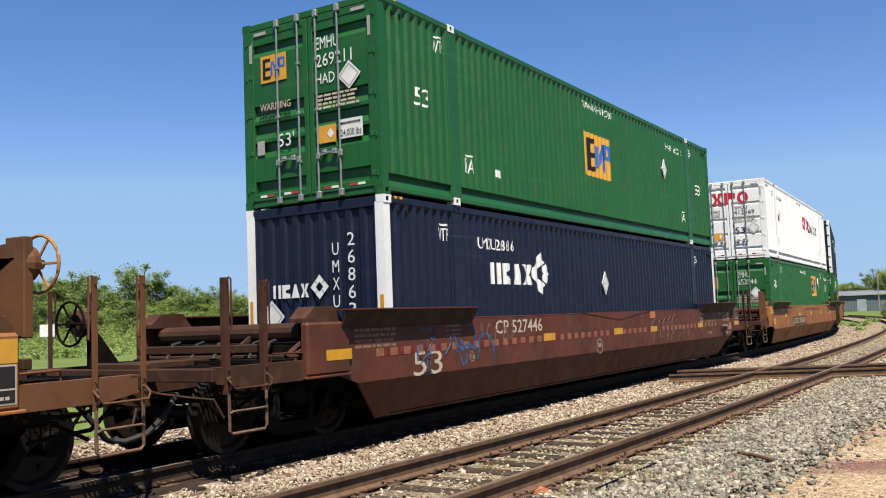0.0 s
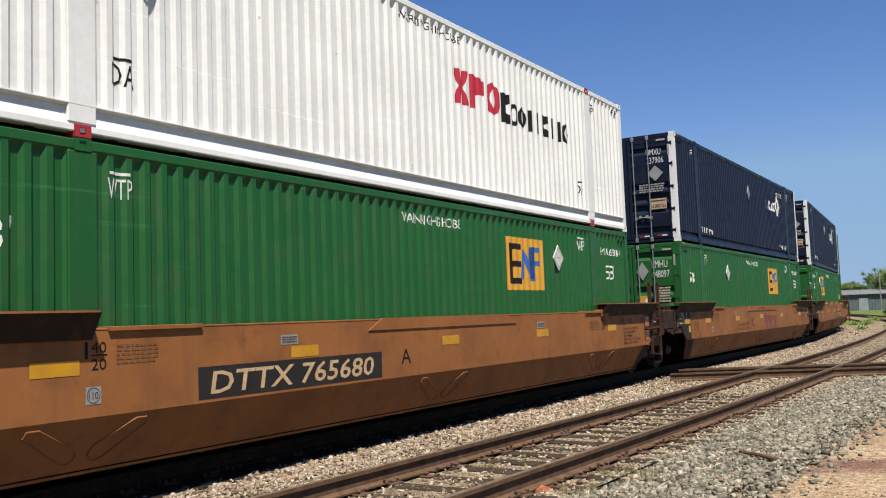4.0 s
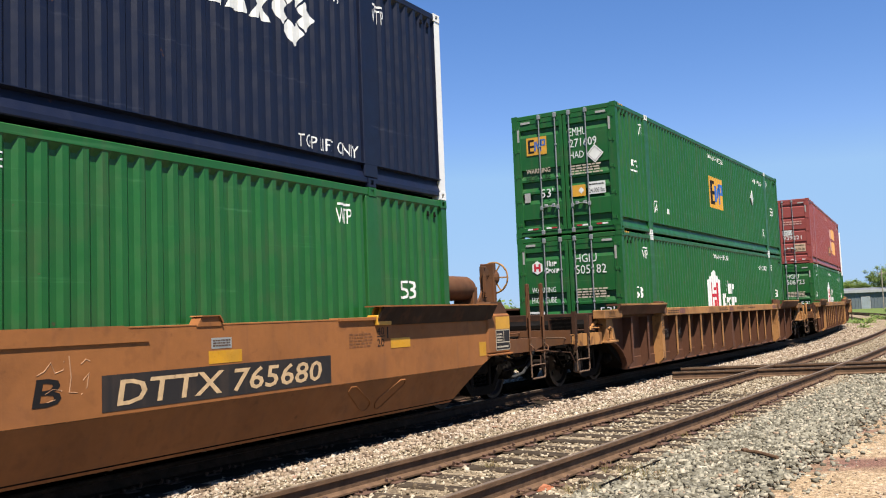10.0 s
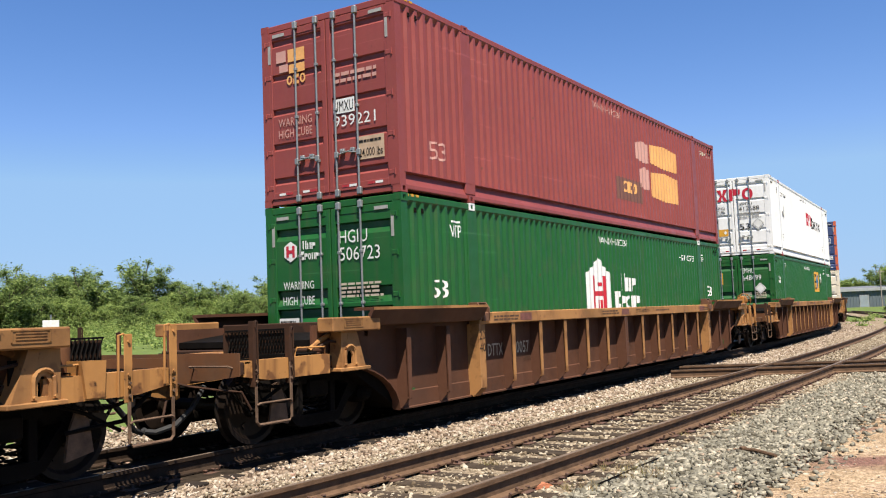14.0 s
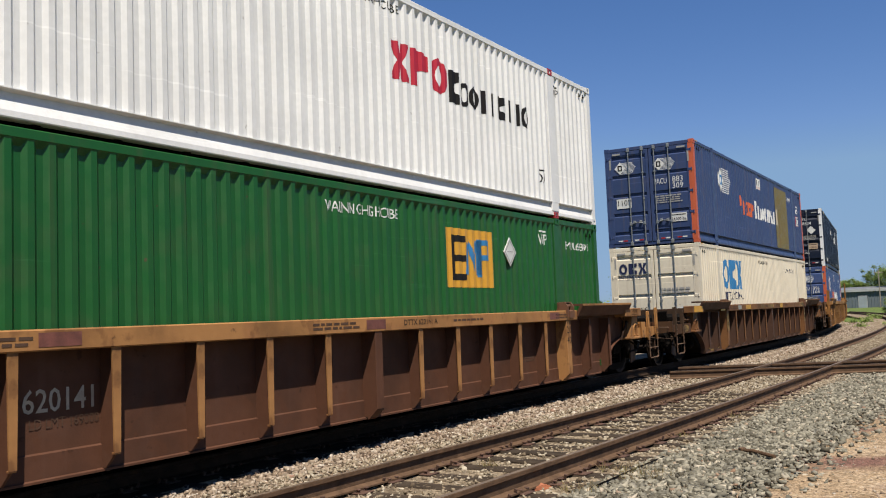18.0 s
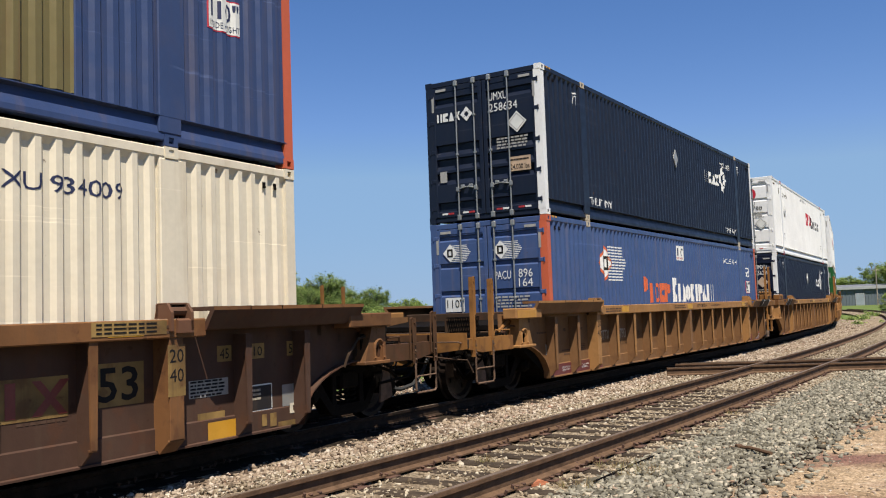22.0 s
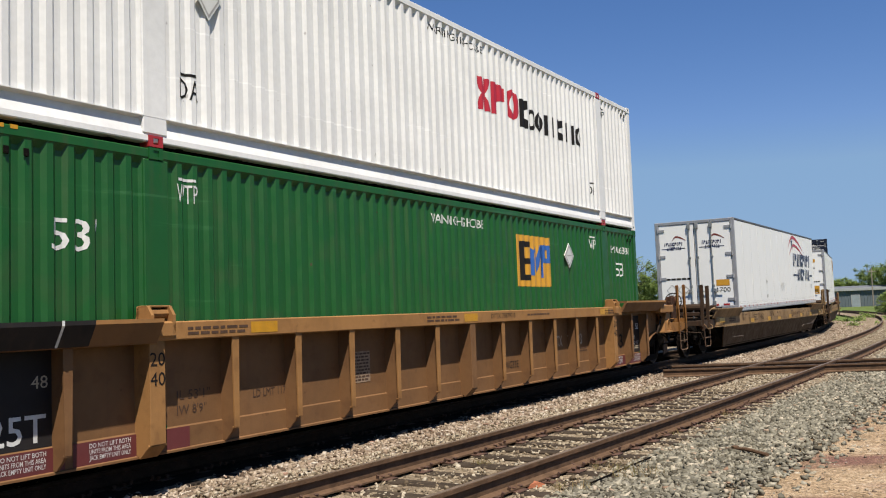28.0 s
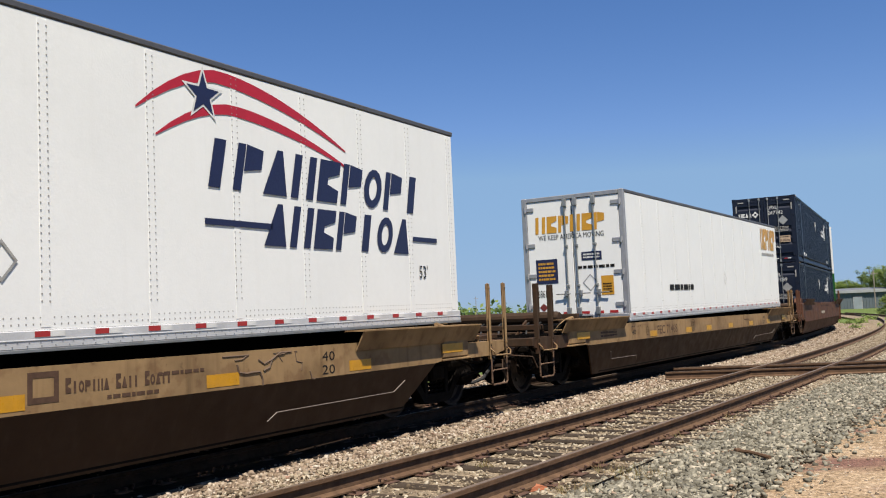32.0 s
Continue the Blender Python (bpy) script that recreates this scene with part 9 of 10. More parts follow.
# unit 0 and 1
car_words(car1, "CP 527446", 2.68, 4.38, 1.185, 0.215, CREAM_INK, bold=0.008)
yellow_bars(car1, (4.42, 7.75), 1.0)
yellow_bars(car1, (9.98, 13.62), 0.99, 0.44, 0.12)
yellow_bars(car1, (-1.6,), 1.0, 0.5, 0.13, -1.53)
OLD_TAN = material("faded_tan_tape", (0.165, 0.066, 0.028), rough=0.55, var=0.3, scale=9)
OLD_RED = material("faded_red_tape", (0.105, 0.017, 0.015), spec=0.15, rough=0.65, var=0.3, scale=9)
for i in range(-31, 20):
    x = 9.2 + i * 0.3145
    for q, w, mat in ((x, 0.165, OLD_TAN), (x + 0.165, 0.145, OLD_RED)):
        if not any(y0 - w < q < y0 + 0.49 for y0 in (4.42, 7.75, 9.98, 13.62)) and (mat is OLD_TAN or q < 13.5):
            car_mark(car1, flat_rect(w, 0.105), q, 0.995, mat, "", -1.5, "reflector")
car_mark(car1, flat_rect(0.36, 0.15), 9.98, 1.3, ORANGE_TAPE, "", -1.5, "reflector")
car_words(car1, "53", 0.3, 1.05, 0.68, 0.34, CREAM_INK)
car_words(car1, "40", 13.85, 14.1, 1.3, 0.12, CREAM_INK)
car_words(car1, "20", 13.85, 14.1, 1.13, 0.12, CREAM_INK)
car_words(car1, "L 73-4", 14.45, 14.85, 0.78, 0.08, CREAM_INK)
car_words(car1, "CP 527446", 8.0, 8.5, 1.34, 0.09, CREAM_INK)
for x, z, w, h, r in ((-1.0, 1.1, 0.9, 0.28, 4), (14.4, 1.1, 0.9, 0.26, 4), (1.2, 1.18, 0.4, 0.2, 3)):
    car_mark(car1, flat_bars(r, w, h), x, z, DIM_INK, "faded small print", -1.5, "small_print")


def graffiti(car, x, z, w, h, mat, seed):
    """Scrawled loops of spray paint."""
    rng = random.Random(seed)
    s = Shape()
    for k in range(7):
        q, r, d = x + w * rng.uniform(0.05, 0.95), z + h * rng.uniform(0.2, 0.9), rng.uniform(0, 6.28)
        pts = []
        for _ in range(rng.randrange(6, 11)):
            pts.append((min(max(q, x), x + w) - HX, -1.498, min(max(r, z), z + h)))
            d += rng.gauss(0, 0.9)
            q, r = q + 0.11 * math.cos(d), r + 0.09 * math.sin(d)
        s.tube(pts, rng.uniform(0.008, 0.016), 6)
    part("graffiti", s, mat, car, "scrawled spray-paint loops")["kind"] = "stuff"


def scrawl():
    """A row of thin overlapping arches and strokes."""
    s = Shape()
    for x0, x1, z0, z1 in ((10.04, 10.6, 0.86, 1.27), (10.48, 10.86, 0.96, 1.25), (10.84, 11.2, 1.0, 1.27), (11.2, 11.62, 0.95, 1.31), (11.5, 12.08, 1.0, 1.34), (11.06, 11.5, 0.74, 0.9), (11.4, 11.76, 0.74, 0.9),
                           (11.6, 12.16, 0.84, 1.0), (12.75, 13.2, 0.76, 0.98), (12.25, 12.6, 0.94, 1.1)):
        pts = []
        for k in range(13):
            a = math.pi * k / 12
            pts.append(((x0 + x1) / 2 - (x1 - x0) / 2 * math.cos(a) * (1 + 0.08 * math.sin(3 * a)) - HX, -1.5025, z0 + (z1 - z0) * math.sin(a) ** 0.7))
        s.tube(pts, 0.006, 4)
    for a, b in (((10.1, 0.98), (10.3, 1.1)), ((10.55, 1.15), (11.3, 1.18)), ((10.55, 0.86), (10.95, 0.84)), ((10.62, 0.68), (10.64, 1.1)), ((10.92, 0.8), (10.95, 1.12)), ((10.95, 0.98), (11.12, 0.76)), ((11.15, 0.76), (11.22, 1.05)),
                 ((11.5, 0.9), (11.52, 1.2)), ((11.75, 1.15), (12.0, 1.28)), ((12.0, 0.72), (12.02, 1.2)), ((10.1, 0.86), (10.2, 0.74)), ((10.3, 1.02), (10.1, 0.76))):
        s.tube([(a[0] - HX, -1.5025, a[1]), (b[0] - HX, -1.5025, b[1])], 0.005, 4)
    return s


part("graffiti", scrawl(), material("pale_chalk_spray", (0.08925, 0.0527, 0.03825), rough=0.8), car1, "thin pale scrawled arches of graffiti")["kind"] = "stuff"
def sweep(pts, w, steps=6):
    """A flat band of even width along a smoothed line."""
    n = len(pts)
    line = []
    for i in range(n - 1):
        p0, p1, p2, p3 = pts[max(i - 1, 0)], pts[i], pts[i + 1], pts[min(i + 2, n - 1)]
        for j in range(steps):
            u = j / steps
            line.append(tuple(0.5 * (2 * p1[a] + (p2[a] - p0[a]) * u + (2 * p0[a] - 5 * p1[a] + 4 * p2[a] - p3[a]) * u * u + (3 * p1[a] - p0[a] - 3 * p2[a] + p3[a]) * u**3) for a in (0, 1)))
    line.append(pts[-1])
    v, f = [], []
    for i, (x, z) in enumerate(line):
        a, b = line[max(i - 1, 0)], line[min(i + 1, len(line) - 1)]
        d = math.hypot(b[0] - a[0], b[1] - a[1]) or 1.0
        nx, nz, h = -(b[1] - a[1]) / d, (b[0] - a[0]) / d, w * (0.35 + 0.15 * math.sin(i * 0.9))
        v += [(x - nx * h, z - nz * h), (x + nx * h, z + nz * h)]
    for i in range(len(line) - 1):
        f.append((2 * i, 2 * i + 2, 2 * i + 3, 2 * i + 1))
    return v, f


BLUE_SPRAY = material("blue_spray", (0.034, 0.062, 0.125), rough=0.8, var=0.4, scale=12, spec=0.1)
GREY_SPRAY = material("thin_grey_spray", (0.125, 0.075, 0.062), rough=0.85, var=0.3, scale=16, spec=0.1)
for i, (w, mat, pts) in enumerate(((0.08, BLUE_SPRAY, ((1.82, 1.38), (1.97, 1.3), (2.02, 1.1), (1.98, 0.98), (1.8, 1.05), (1.62, 1.0), (1.5, 1.05))), (0.07, BLUE_SPRAY, ((2.02, 0.84), (2.1, 0.86), (2.13, 1.0), (2.14, 1.12), (2.3, 1.2), (2.48, 1.16), (2.58, 1.0), (2.6, 0.8))),
                                   (0.06, BLUE_SPRAY, ((1.4, 1.2), (1.55, 0.9), (1.66, 0.74), (1.75, 0.92), (1.58, 1.12), (1.45, 0.95))), (0.05, GREY_SPRAY, ((2.5, 1.36), (2.4, 1.26), (2.46, 1.1), (2.62, 1.06), (2.68, 1.22), (2.8, 1.3))),
                                   (0.04, GREY_SPRAY, ((2.9, 1.0), (3.0, 1.3), (3.12, 1.1), (3.3, 1.2), (3.2, 1.34))), (0.03, GREY_SPRAY, ((2.2, 1.24), (2.22, 1.36), (2.26, 1.2))))):
    car_mark(car1, sweep(pts, w), 0.0, 0.0, mat, "sweep of spray paint", -1.5012 - 0.0004 * i, "graffiti")
graffiti(car1, 0.4, 0.72, 0.9, 0.6, BLUE_SPRAY, 3)
graffiti(car12, 12.2, 0.78, 1.7, 0.34, material("brown_spray", (0.102, 0.06375, 0.03825), rough=0.7), 9)
def thin_ring(r):
    return ([(r + q * math.cos(k * math.tau / 28), r + q * math.sin(k * math.tau / 28)) for q in (r, r * 0.92) for k in range(28)], [(k, (k + 1) % 28, 28 + (k + 1) % 28, 28 + k) for k in range(28)])


car_mark(car1, thin_ring(0.15), 6.79, 0.65, CREAM_INK, "thin pale ring", -1.5, "plate_ring")
car_mark(car1, flat_bars(2, 0.18, 0.08), 6.85, 0.78, CREAM_INK, "", -1.5, "small_print")
car_mark(car1, thin_ring(0.075), 1.83, 0.79, CREAM_INK, "thin pale ring", -1.5, "plate_ring")
car_words(car1, "110", 1.855, 1.955, 0.835, 0.06, CREAM_INK)
FAINT_INK = material("faint_marking", (0.15, 0.064, 0.029), rough=0.7, var=0.25, scale=14, spec=0.1)
# units 2 to 4
for car, xs in ((car2, (1.3, 4.55, 7.8, 10.9, 14.2)), (car3, (1.28, 4.5, 7.68, 10.91, 14.2)), (car4, (1.28, 4.54, 7.8, 10.89, 14.19))):
    yellow_bars(car, xs, 1.065)
    for x in (4.38, 10.93):
        pl = part("notice", on_plane(flat_rect(0.29, 0.11), x - HX, 1.215, -1.503), PLACARD_GREY, car, "small framed notice")
        part("small_print", on_plane(flat_bars(3, 0.25, 0.08), x + 0.02 - HX, 1.23, -1.506), FADED_INK, pl)["kind"] = "stuff"
    for x in (1.835, 14.11):
        car_mark(car, flat_rect(0.03, 0.15), x, 1.2, BLACK_INK, "", -1.5, "tick")
    for x in (1.9, 13.88):
        car_mark(car, flat_rect(0.17, 0.012), x, 1.225, BLACK_INK, "", -1.5, "rule")
    car_words(car, "53", 0.16, 0.8, 0.69, 0.14, FAINT_INK)
    for x in (1.9, 13.88):
        car_words(car, "40", x, x + 0.16, 1.25, 0.1, BLACK_INK)
        car_words(car, "20", x, x + 0.16, 1.1, 0.1, BLACK_INK)
    car_mark(car, flat_rect(0.16, 0.155), 1.84, 0.8, PLACARD_GREY, "round-number plate", -1.5, "plate")
    car_mark(car, thin_ring(0.07), 1.85, 0.808, BLACK_INK, "", -1.502, "plate_ring")
    car_mark(car, flat_words("110", 0.1, 0.065), 1.87, 0.845, BLACK_INK, "", -1.502, "lettering")
    for x, z, w, h, r in ((2.17, 1.13, 0.48, 0.19, 5), (13.27, 1.1, 0.5, 0.19, 5)):
        car_mark(car, flat_bars(r, w, h), x, z, FAINT_INK, "faded small print", -1.5, "small_print")
    if car not in (car3, car4):
        car_mark(car, flat_rect(0.36, 0.22), -0.98, 0.84, YELLOW_TAPE, "", -1.5, "reflector")
car_mark(car2, flat_rect(0.55, 0.26), -1.75, 1.22, YELLOW_TAPE, "yellow panel", -1.53, "reflector")
car0_marks = ((car4, -1.53), (car0, -1.53))
for car, y in car0_marks:
    car_mark(car, flat_rect(0.5, 0.2), 17.19, 1.22, YELLOW_INK, "yellow panel", y, "reflector")
    car_mark(car, flat_rect(0.5, 0.33), 17.18, 0.88, CREAM_INK, "", y, "panel_border")
    car_mark(car, flat_rect(0.47, 0.3), 17.195, 0.895, BLACK_BAND, "black stencil panel", y - 0.002, "stencil_panel")
    car_mark(car, flat_bars(3, 0.2, 0.14), 17.21, 1.02, CREAM_INK, "", y - 0.004, "small_print")
    car_mark(car, flat_bars(1, 0.4, 0.05), 17.21, 0.91, CREAM_INK, "", y - 0.004, "small_print")
    car_mark(car, flat_join(flat_rect(0.47, 0.014), flat_moved(flat_rect(0.014, 0.19), 0.25, 0.0)), 17.195, 1.0, CREAM_INK, "", y - 0.004, "panel_border")
    car_mark(car, flat_rect(0.22, 0.22), 16.66, 0.82, YELLOW_TAPE, "worn yellow square", -1.5, "reflector")
# the other end-block panels
car_mark(car1, flat_rect(0.58, 0.33), 17.09, 1.09, WORN_LINE, "", -1.53, "panel_border")
car_mark(car1, flat_rect(0.55, 0.3), 17.105, 1.105, END_DARK, "black stencil panel", -1.532, "stencil_panel")
car_mark(car1, flat_bars(3, 0.22, 0.15), 17.13, 1.22, WORN_LINE, "", -1.534, "small_print")
car_mark(car1, flat_bars(1, 0.4, 0.05), 17.13, 1.13, GREY_INK, "", -1.534, "small_print")
car_mark(car1, flat_join(flat_rect(0.55, 0.012), flat_moved(flat_rect(0.012, 0.2), 0.3, 0.0)), 17.105, 1.2, WORN_LINE, "", -1.534, "panel_border")
yellow_bars(car1, (17.12,), 0.97, 0.5, 0.11, -1.53)
for x in (16.35, 16.55):
    car_mark(car1, flat_rect(0.22, 0.2), x + 0.1, 1.14 if x < 16.5 else 0.86, ORANGE_TAPE, "", -1.5, "reflector")
for car, o in ((car2, 0.0), (car3, -0.36)):
    car_mark(car, flat_rect(0.46, 0.62), 16.41 + o, 0.81, BLACK_BAND, "black painted end of the side", -1.5, "painted_band")
    for z in (1.1, 0.79):
        car_mark(car, flat_rect(0.255, 0.22), 16.46 + o, z, ORANGE_TAPE, "", -1.503, "reflector")
    part("hand_rail", Shape().tube([(16.45 + o - HX, -1.51, 1.06), (16.46 + o - HX, -1.55, 1.035), (17.3 + o - HX, -1.55, 1.05), (17.42 + o - HX, -1.5, 1.05)], 0.026, 8), END_BROWN, car)
    for x, n in ((14.95, "45"), (15.4, "48"), (16.16, "53")):
        car_words(car, n, x + o, x + o + 0.13, 1.2, 0.1, BLACK_INK)
        car_mark(car, flat_rect(0.03, 0.14), x + o + 0.16, 1.17, BLACK_INK, "", -1.5, "tick")
    for j, (line, w) in enumerate((("2 INCH TREAD COND. SHOES", 0.86), ("NO. 24 BRAKE BEAMS", 0.68), ("38 INCH WHEELS", 0.51), ("SPRG 7 OC D-5 7 IC D-5A 5 IC D-6A", 1.03), ("SPRG 2 OC B-353 2 IC B-354", 0.85))):
        car_words(car, line, 15.1 + o, 15.1 + o + w, 1.06 - j * 0.077, 0.05, BLACK_INK)
    car_words(car, "ROD", 17.06 + o, 17.24 + o, 1.165, 0.05, WHITE_INK, -1.456)
    car_mark(car, ([(0, 0.02), (0.08, 0.02), (0.08, 0.007), (0.11, 0.026), (0.08, 0.045), (0.08, 0.032), (0, 0.032)], [tuple(range(7))]), 17.24 + o, 1.165, WHITE_INK, "", -1.456, "arrow")
for j, (line, w) in enumerate((("2 INCH HI C PHOS SHOES", 0.69), ("NO. 24 BRAKE BEAMS", 0.61), ("SPRG 7 OC D-5 5 IC D-5", 0.71), ("2 OC B-432 2 IC B-432", 0.67))):
    car_words(car1, line, 16.01, 16.01 + w, 1.3 - j * 0.066, 0.045, CREAM_INK)
car_words(car1, "EMPTY LOAD", 16.29, 16.76, 0.745, 0.06, CREAM_INK)
car_mark(car1, flat_bars(2, 0.5, 0.09), 16.5, 0.86, CREAM_INK, "faded small print", -1.5, "small_print")
car_words(car1, "53", 15.66, 15.83, 1.27, 0.09, CREAM_INK)
for x in (15.8, 15.98, 16.22):
    part("step_bracket", Shape().prism([(-0.05, 0.88), (-0.05, 0.99), (0.06, 0.99), (0.06, 0.95), (0.0, 0.86)], -1.54, -1.5, "y"), BROWN_CAR, car1, m=pose(x - HX, 0, 0), key="s_stepb")
part("step_tread", Shape().box(15.86 - HX, 16.2 - HX, -1.6, -1.5, 0.955, 1.0, 0.01), STEEL, car1, "worn metal step")
TAN_INK = material("cream_tan_lettering", (0.42, 0.29, 0.16), rough=0.6, var=0.2, scale=14, spec=0.2)
for car, x0, x1 in ((car2, 3.15, 6.3), (car4, 9.59, 12.89)):
    car_mark(car, flat_rect(x1 - x0, 0.325), x0, 0.72, BLACK_BAND, "black number panel", -1.5, "stencil_panel")
    car_mark(car, slanted(flat_words("DTTX 765680", x1 - x0 - 0.36, 0.225, 0.012), 0.2), x0 + 0.16, 0.77, TAN_INK, "", -1.502, "lettering")
LOGO_X = 8.32
GREY_CHEVRON = material("dull_olive_marking", (0.085, 0.06, 0.035), rough=0.6, var=0.2, scale=8)
car_mark(car3, slanted(flat_words("C", 0.24, 0.22, 0.012), 0.2), 6.52, 0.86, BLACK_INK, "", -1.5, "lettering")
car_mark(car4, slanted(flat_words("B", 0.27, 0.23, 0.014), 0.2), 8.9, 0.83, BLACK_INK, "", -1.5, "lettering")
CHALK = material("pale_chalk_marks", (0.29, 0.16, 0.09), rough=0.9, var=0.3, scale=20, spec=0.05)
for pts in (((8.95, 1.09), (9.02, 1.12), (9.08, 1.19), (9.12, 1.1), (9.2, 1.12), (9.21, 1.2)), ((9.26, 1.24), (9.28, 1.05), (9.26, 0.93), (9.34, 0.92)), ((9.4, 1.02), (9.46, 1.08), (9.44, 0.96), (9.38, 0.9)), ((9.02, 0.93), (9.1, 0.97), (9.19, 0.95), (9.12, 0.88), (9.04, 0.86)), ((9.38, 1.16), (9.43, 1.2), (9.47, 1.18))):
    part("graffiti", Shape().tube([(x - HX, -1.4955, z) for x, z in pts], 0.0085, 8), CHALK, car4, "thin pale chalk stroke")
car_words(car2, "A", 6.75, 6.98, 0.86, 0.2, BLACK_INK)
for x, z, w, h in ((LOGO_X, 0.97, 1.28, 0.17), (LOGO_X + 0.25, 0.69, 0.2, 0.28), (LOGO_X + 0.84, 0.69, 0.2, 0.28)):
    car_mark(car3, flat_rect(w, h), x, z, MAROON_INK, "maroon bar", -1.5, "logo_shape")
for dx, k in ((1.38, 0.97), (1.75, -0.97)):
    car_mark(car3, slanted(flat_rect(0.2, 0.45), k), LOGO_X + dx, 0.69, MAROON_INK, "maroon slanting bar", -1.5 - (0.001 if k > 0 else 0.0), "logo_shape")
for dx, z, h, k in ((1.46, 0.69, 0.18, 0.95), (1.63, 0.87, 0.27, -0.67)):
    car_mark(car3, slanted(flat_rect(0.09, h), k), LOGO_X + dx, z, GREY_CHEVRON, "dull olive chevron", -1.504, "logo_shape")
for x in (LOGO_X + 0.25, LOGO_X + 0.84, LOGO_X + 1.28, LOGO_X + 1.85):
    # feet of the bars on the leaning lower sheet
    part("logo_shape", Shape().add([(x - HX, -1.504, 0.68), (x + 0.2 - HX, -1.504, 0.68), (x + 0.2 - HX, -1.468, 0.6), (x - HX, -1.468, 0.6)], [(0, 1, 2, 3)]), MAROON_INK, car3, "maroon bar")
car_words(car3, "DTTX 765680 C", 7.45, 8.36, 1.355, 0.08, BLACK_INK, -1.514)
car_words(car3, "LD LMT 118,800 PER UNIT", 4.7, 6.13, 0.88, 0.1, FADED_INK)
car_words(car3, "20 FT CONTAINER LIMIT 57,500 EACH", 4.7, 6.13, 0.76, 0.07, FADED_INK)
car_words(car4, "GWG33A", 4.66, 5.3, 1.31, 0.12, BLACK_INK)
def dark_end(car, x0, x1, x2, x3):
    """A dark band over one end of the leaning lower sheet, from x0..x1 at its top to x2..x3 at its foot."""
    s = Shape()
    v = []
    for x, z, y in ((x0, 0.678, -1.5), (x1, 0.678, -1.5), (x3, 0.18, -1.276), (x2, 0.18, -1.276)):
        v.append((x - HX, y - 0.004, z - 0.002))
    part("painted_band", s.add(v, [(0, 1, 2, 3)]), NEAR_BLACK, car, "dark end of the lower sheet")


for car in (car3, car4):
    dark_end(car, -0.49, 0.1, -0.035, 0.35)
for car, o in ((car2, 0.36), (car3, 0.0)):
    dark_end(car, 15.95 + o, FAR + 0.93 + o * 0.3, 15.75 + o * 0.8, FAR + 0.29 + o * 0.5)
def guide_stop_shape():
    """A folded stop on the sheet's edge: a box with a hooked pawl and a pin on it."""
    s = Shape().box(-0.165, 0.165, -1.55, -1.38, 1.39, 1.53, 0.012)
    s.prism([(-0.16, 1.53), (0.09, 1.53), (0.05, 1.62), (-0.02, 1.66), (-0.16, 1.64)], -1.53, -1.5, "y").prism([(-0.16, 1.53), (0.09, 1.53), (0.05, 1.62), (-0.02, 1.66), (-0.16, 1.64)], -1.43, -1.4, "y")
    return s.tube([(-0.06, -1.54, 1.59), (-0.06, -1.39, 1.59)], 0.02, 8)


for car, x, mat in ((car4, 1.92, YELLOW_INK), (car4, 14.0, YELLOW_INK), (car3, 1.92, TAN_CAR), (car3, 14.0, TAN_CAR), (car2, 14.0, TAN_CAR)):
    part("guide_stop", guide_stop_shape, mat, car, "yellow stop at the guide's end" if mat is YELLOW_INK else "", m=pose(x - HX, 0, 0) @ Matrix.Diagonal((1 if x < HX else -1, 1, 0.94, 1)) @ pose(0, 0, 0.07), key="s_stop")
for x in (4.86, 7.9, 10.9):
    part("guide_clip", clip_shape, TAN_CAR, car4, "small tent-shaped clip on the sheet's edge", m=pose(x - HX, 0, 1.455), key="s_clip")
for car in (car3, car4):
    car_mark(car, flat_rect(1.0, 0.41), -1.12, 1.032, BLACK_BAND, "black painted end of the side", -1.5, "painted_band")
    car_mark(car, ([(0.0, 0.34), (0.36, 0.0), (0.8, 0.0), (0.8, 0.34)], [(0, 1, 2, 3)]), -0.87, 0.69, BLACK_BAND, "black corner above the wheels", -1.5, "painted_band")
    car_mark(car, flat_words("125 T", 0.74, 0.2, 0.006), -1.08, 1.2, CREAM_INK, "", -1.503, "lettering")
    car_mark(car, flat_bars(1, 0.35, 0.05), -1.05, 1.08, CREAM_INK, "", -1.503, "small_print")
    yellow_bars(car, (-0.62,), 1.08, 0.47, 0.12, -1.504)
    car_mark(car, flat_rect(0.17, 0.17), -0.3, 0.86, YELLOW_INK, "", -1.504, "reflector")
    car_mark(car, flat_ring(0.5, 0.25, 0.012), 0.2, 0.88, FAINT_INK, "", -1.5, "panel_border")
    car_mark(car, flat_bars(4, 0.44, 0.2), 0.23, 0.9, FAINT_INK, "faded small print", -1.5, "small_print")
    for x in (0.0, 0.9, 1.2):
        car_words(car, "48" if x else "53", x - 0.15, x + 0.1, 1.24, 0.1, FADED_INK)
OLD_MAROON = material("faded_maroon_patch", (0.1275, 0.0425, 0.02975), rough=0.6, var=0.3, scale=9)
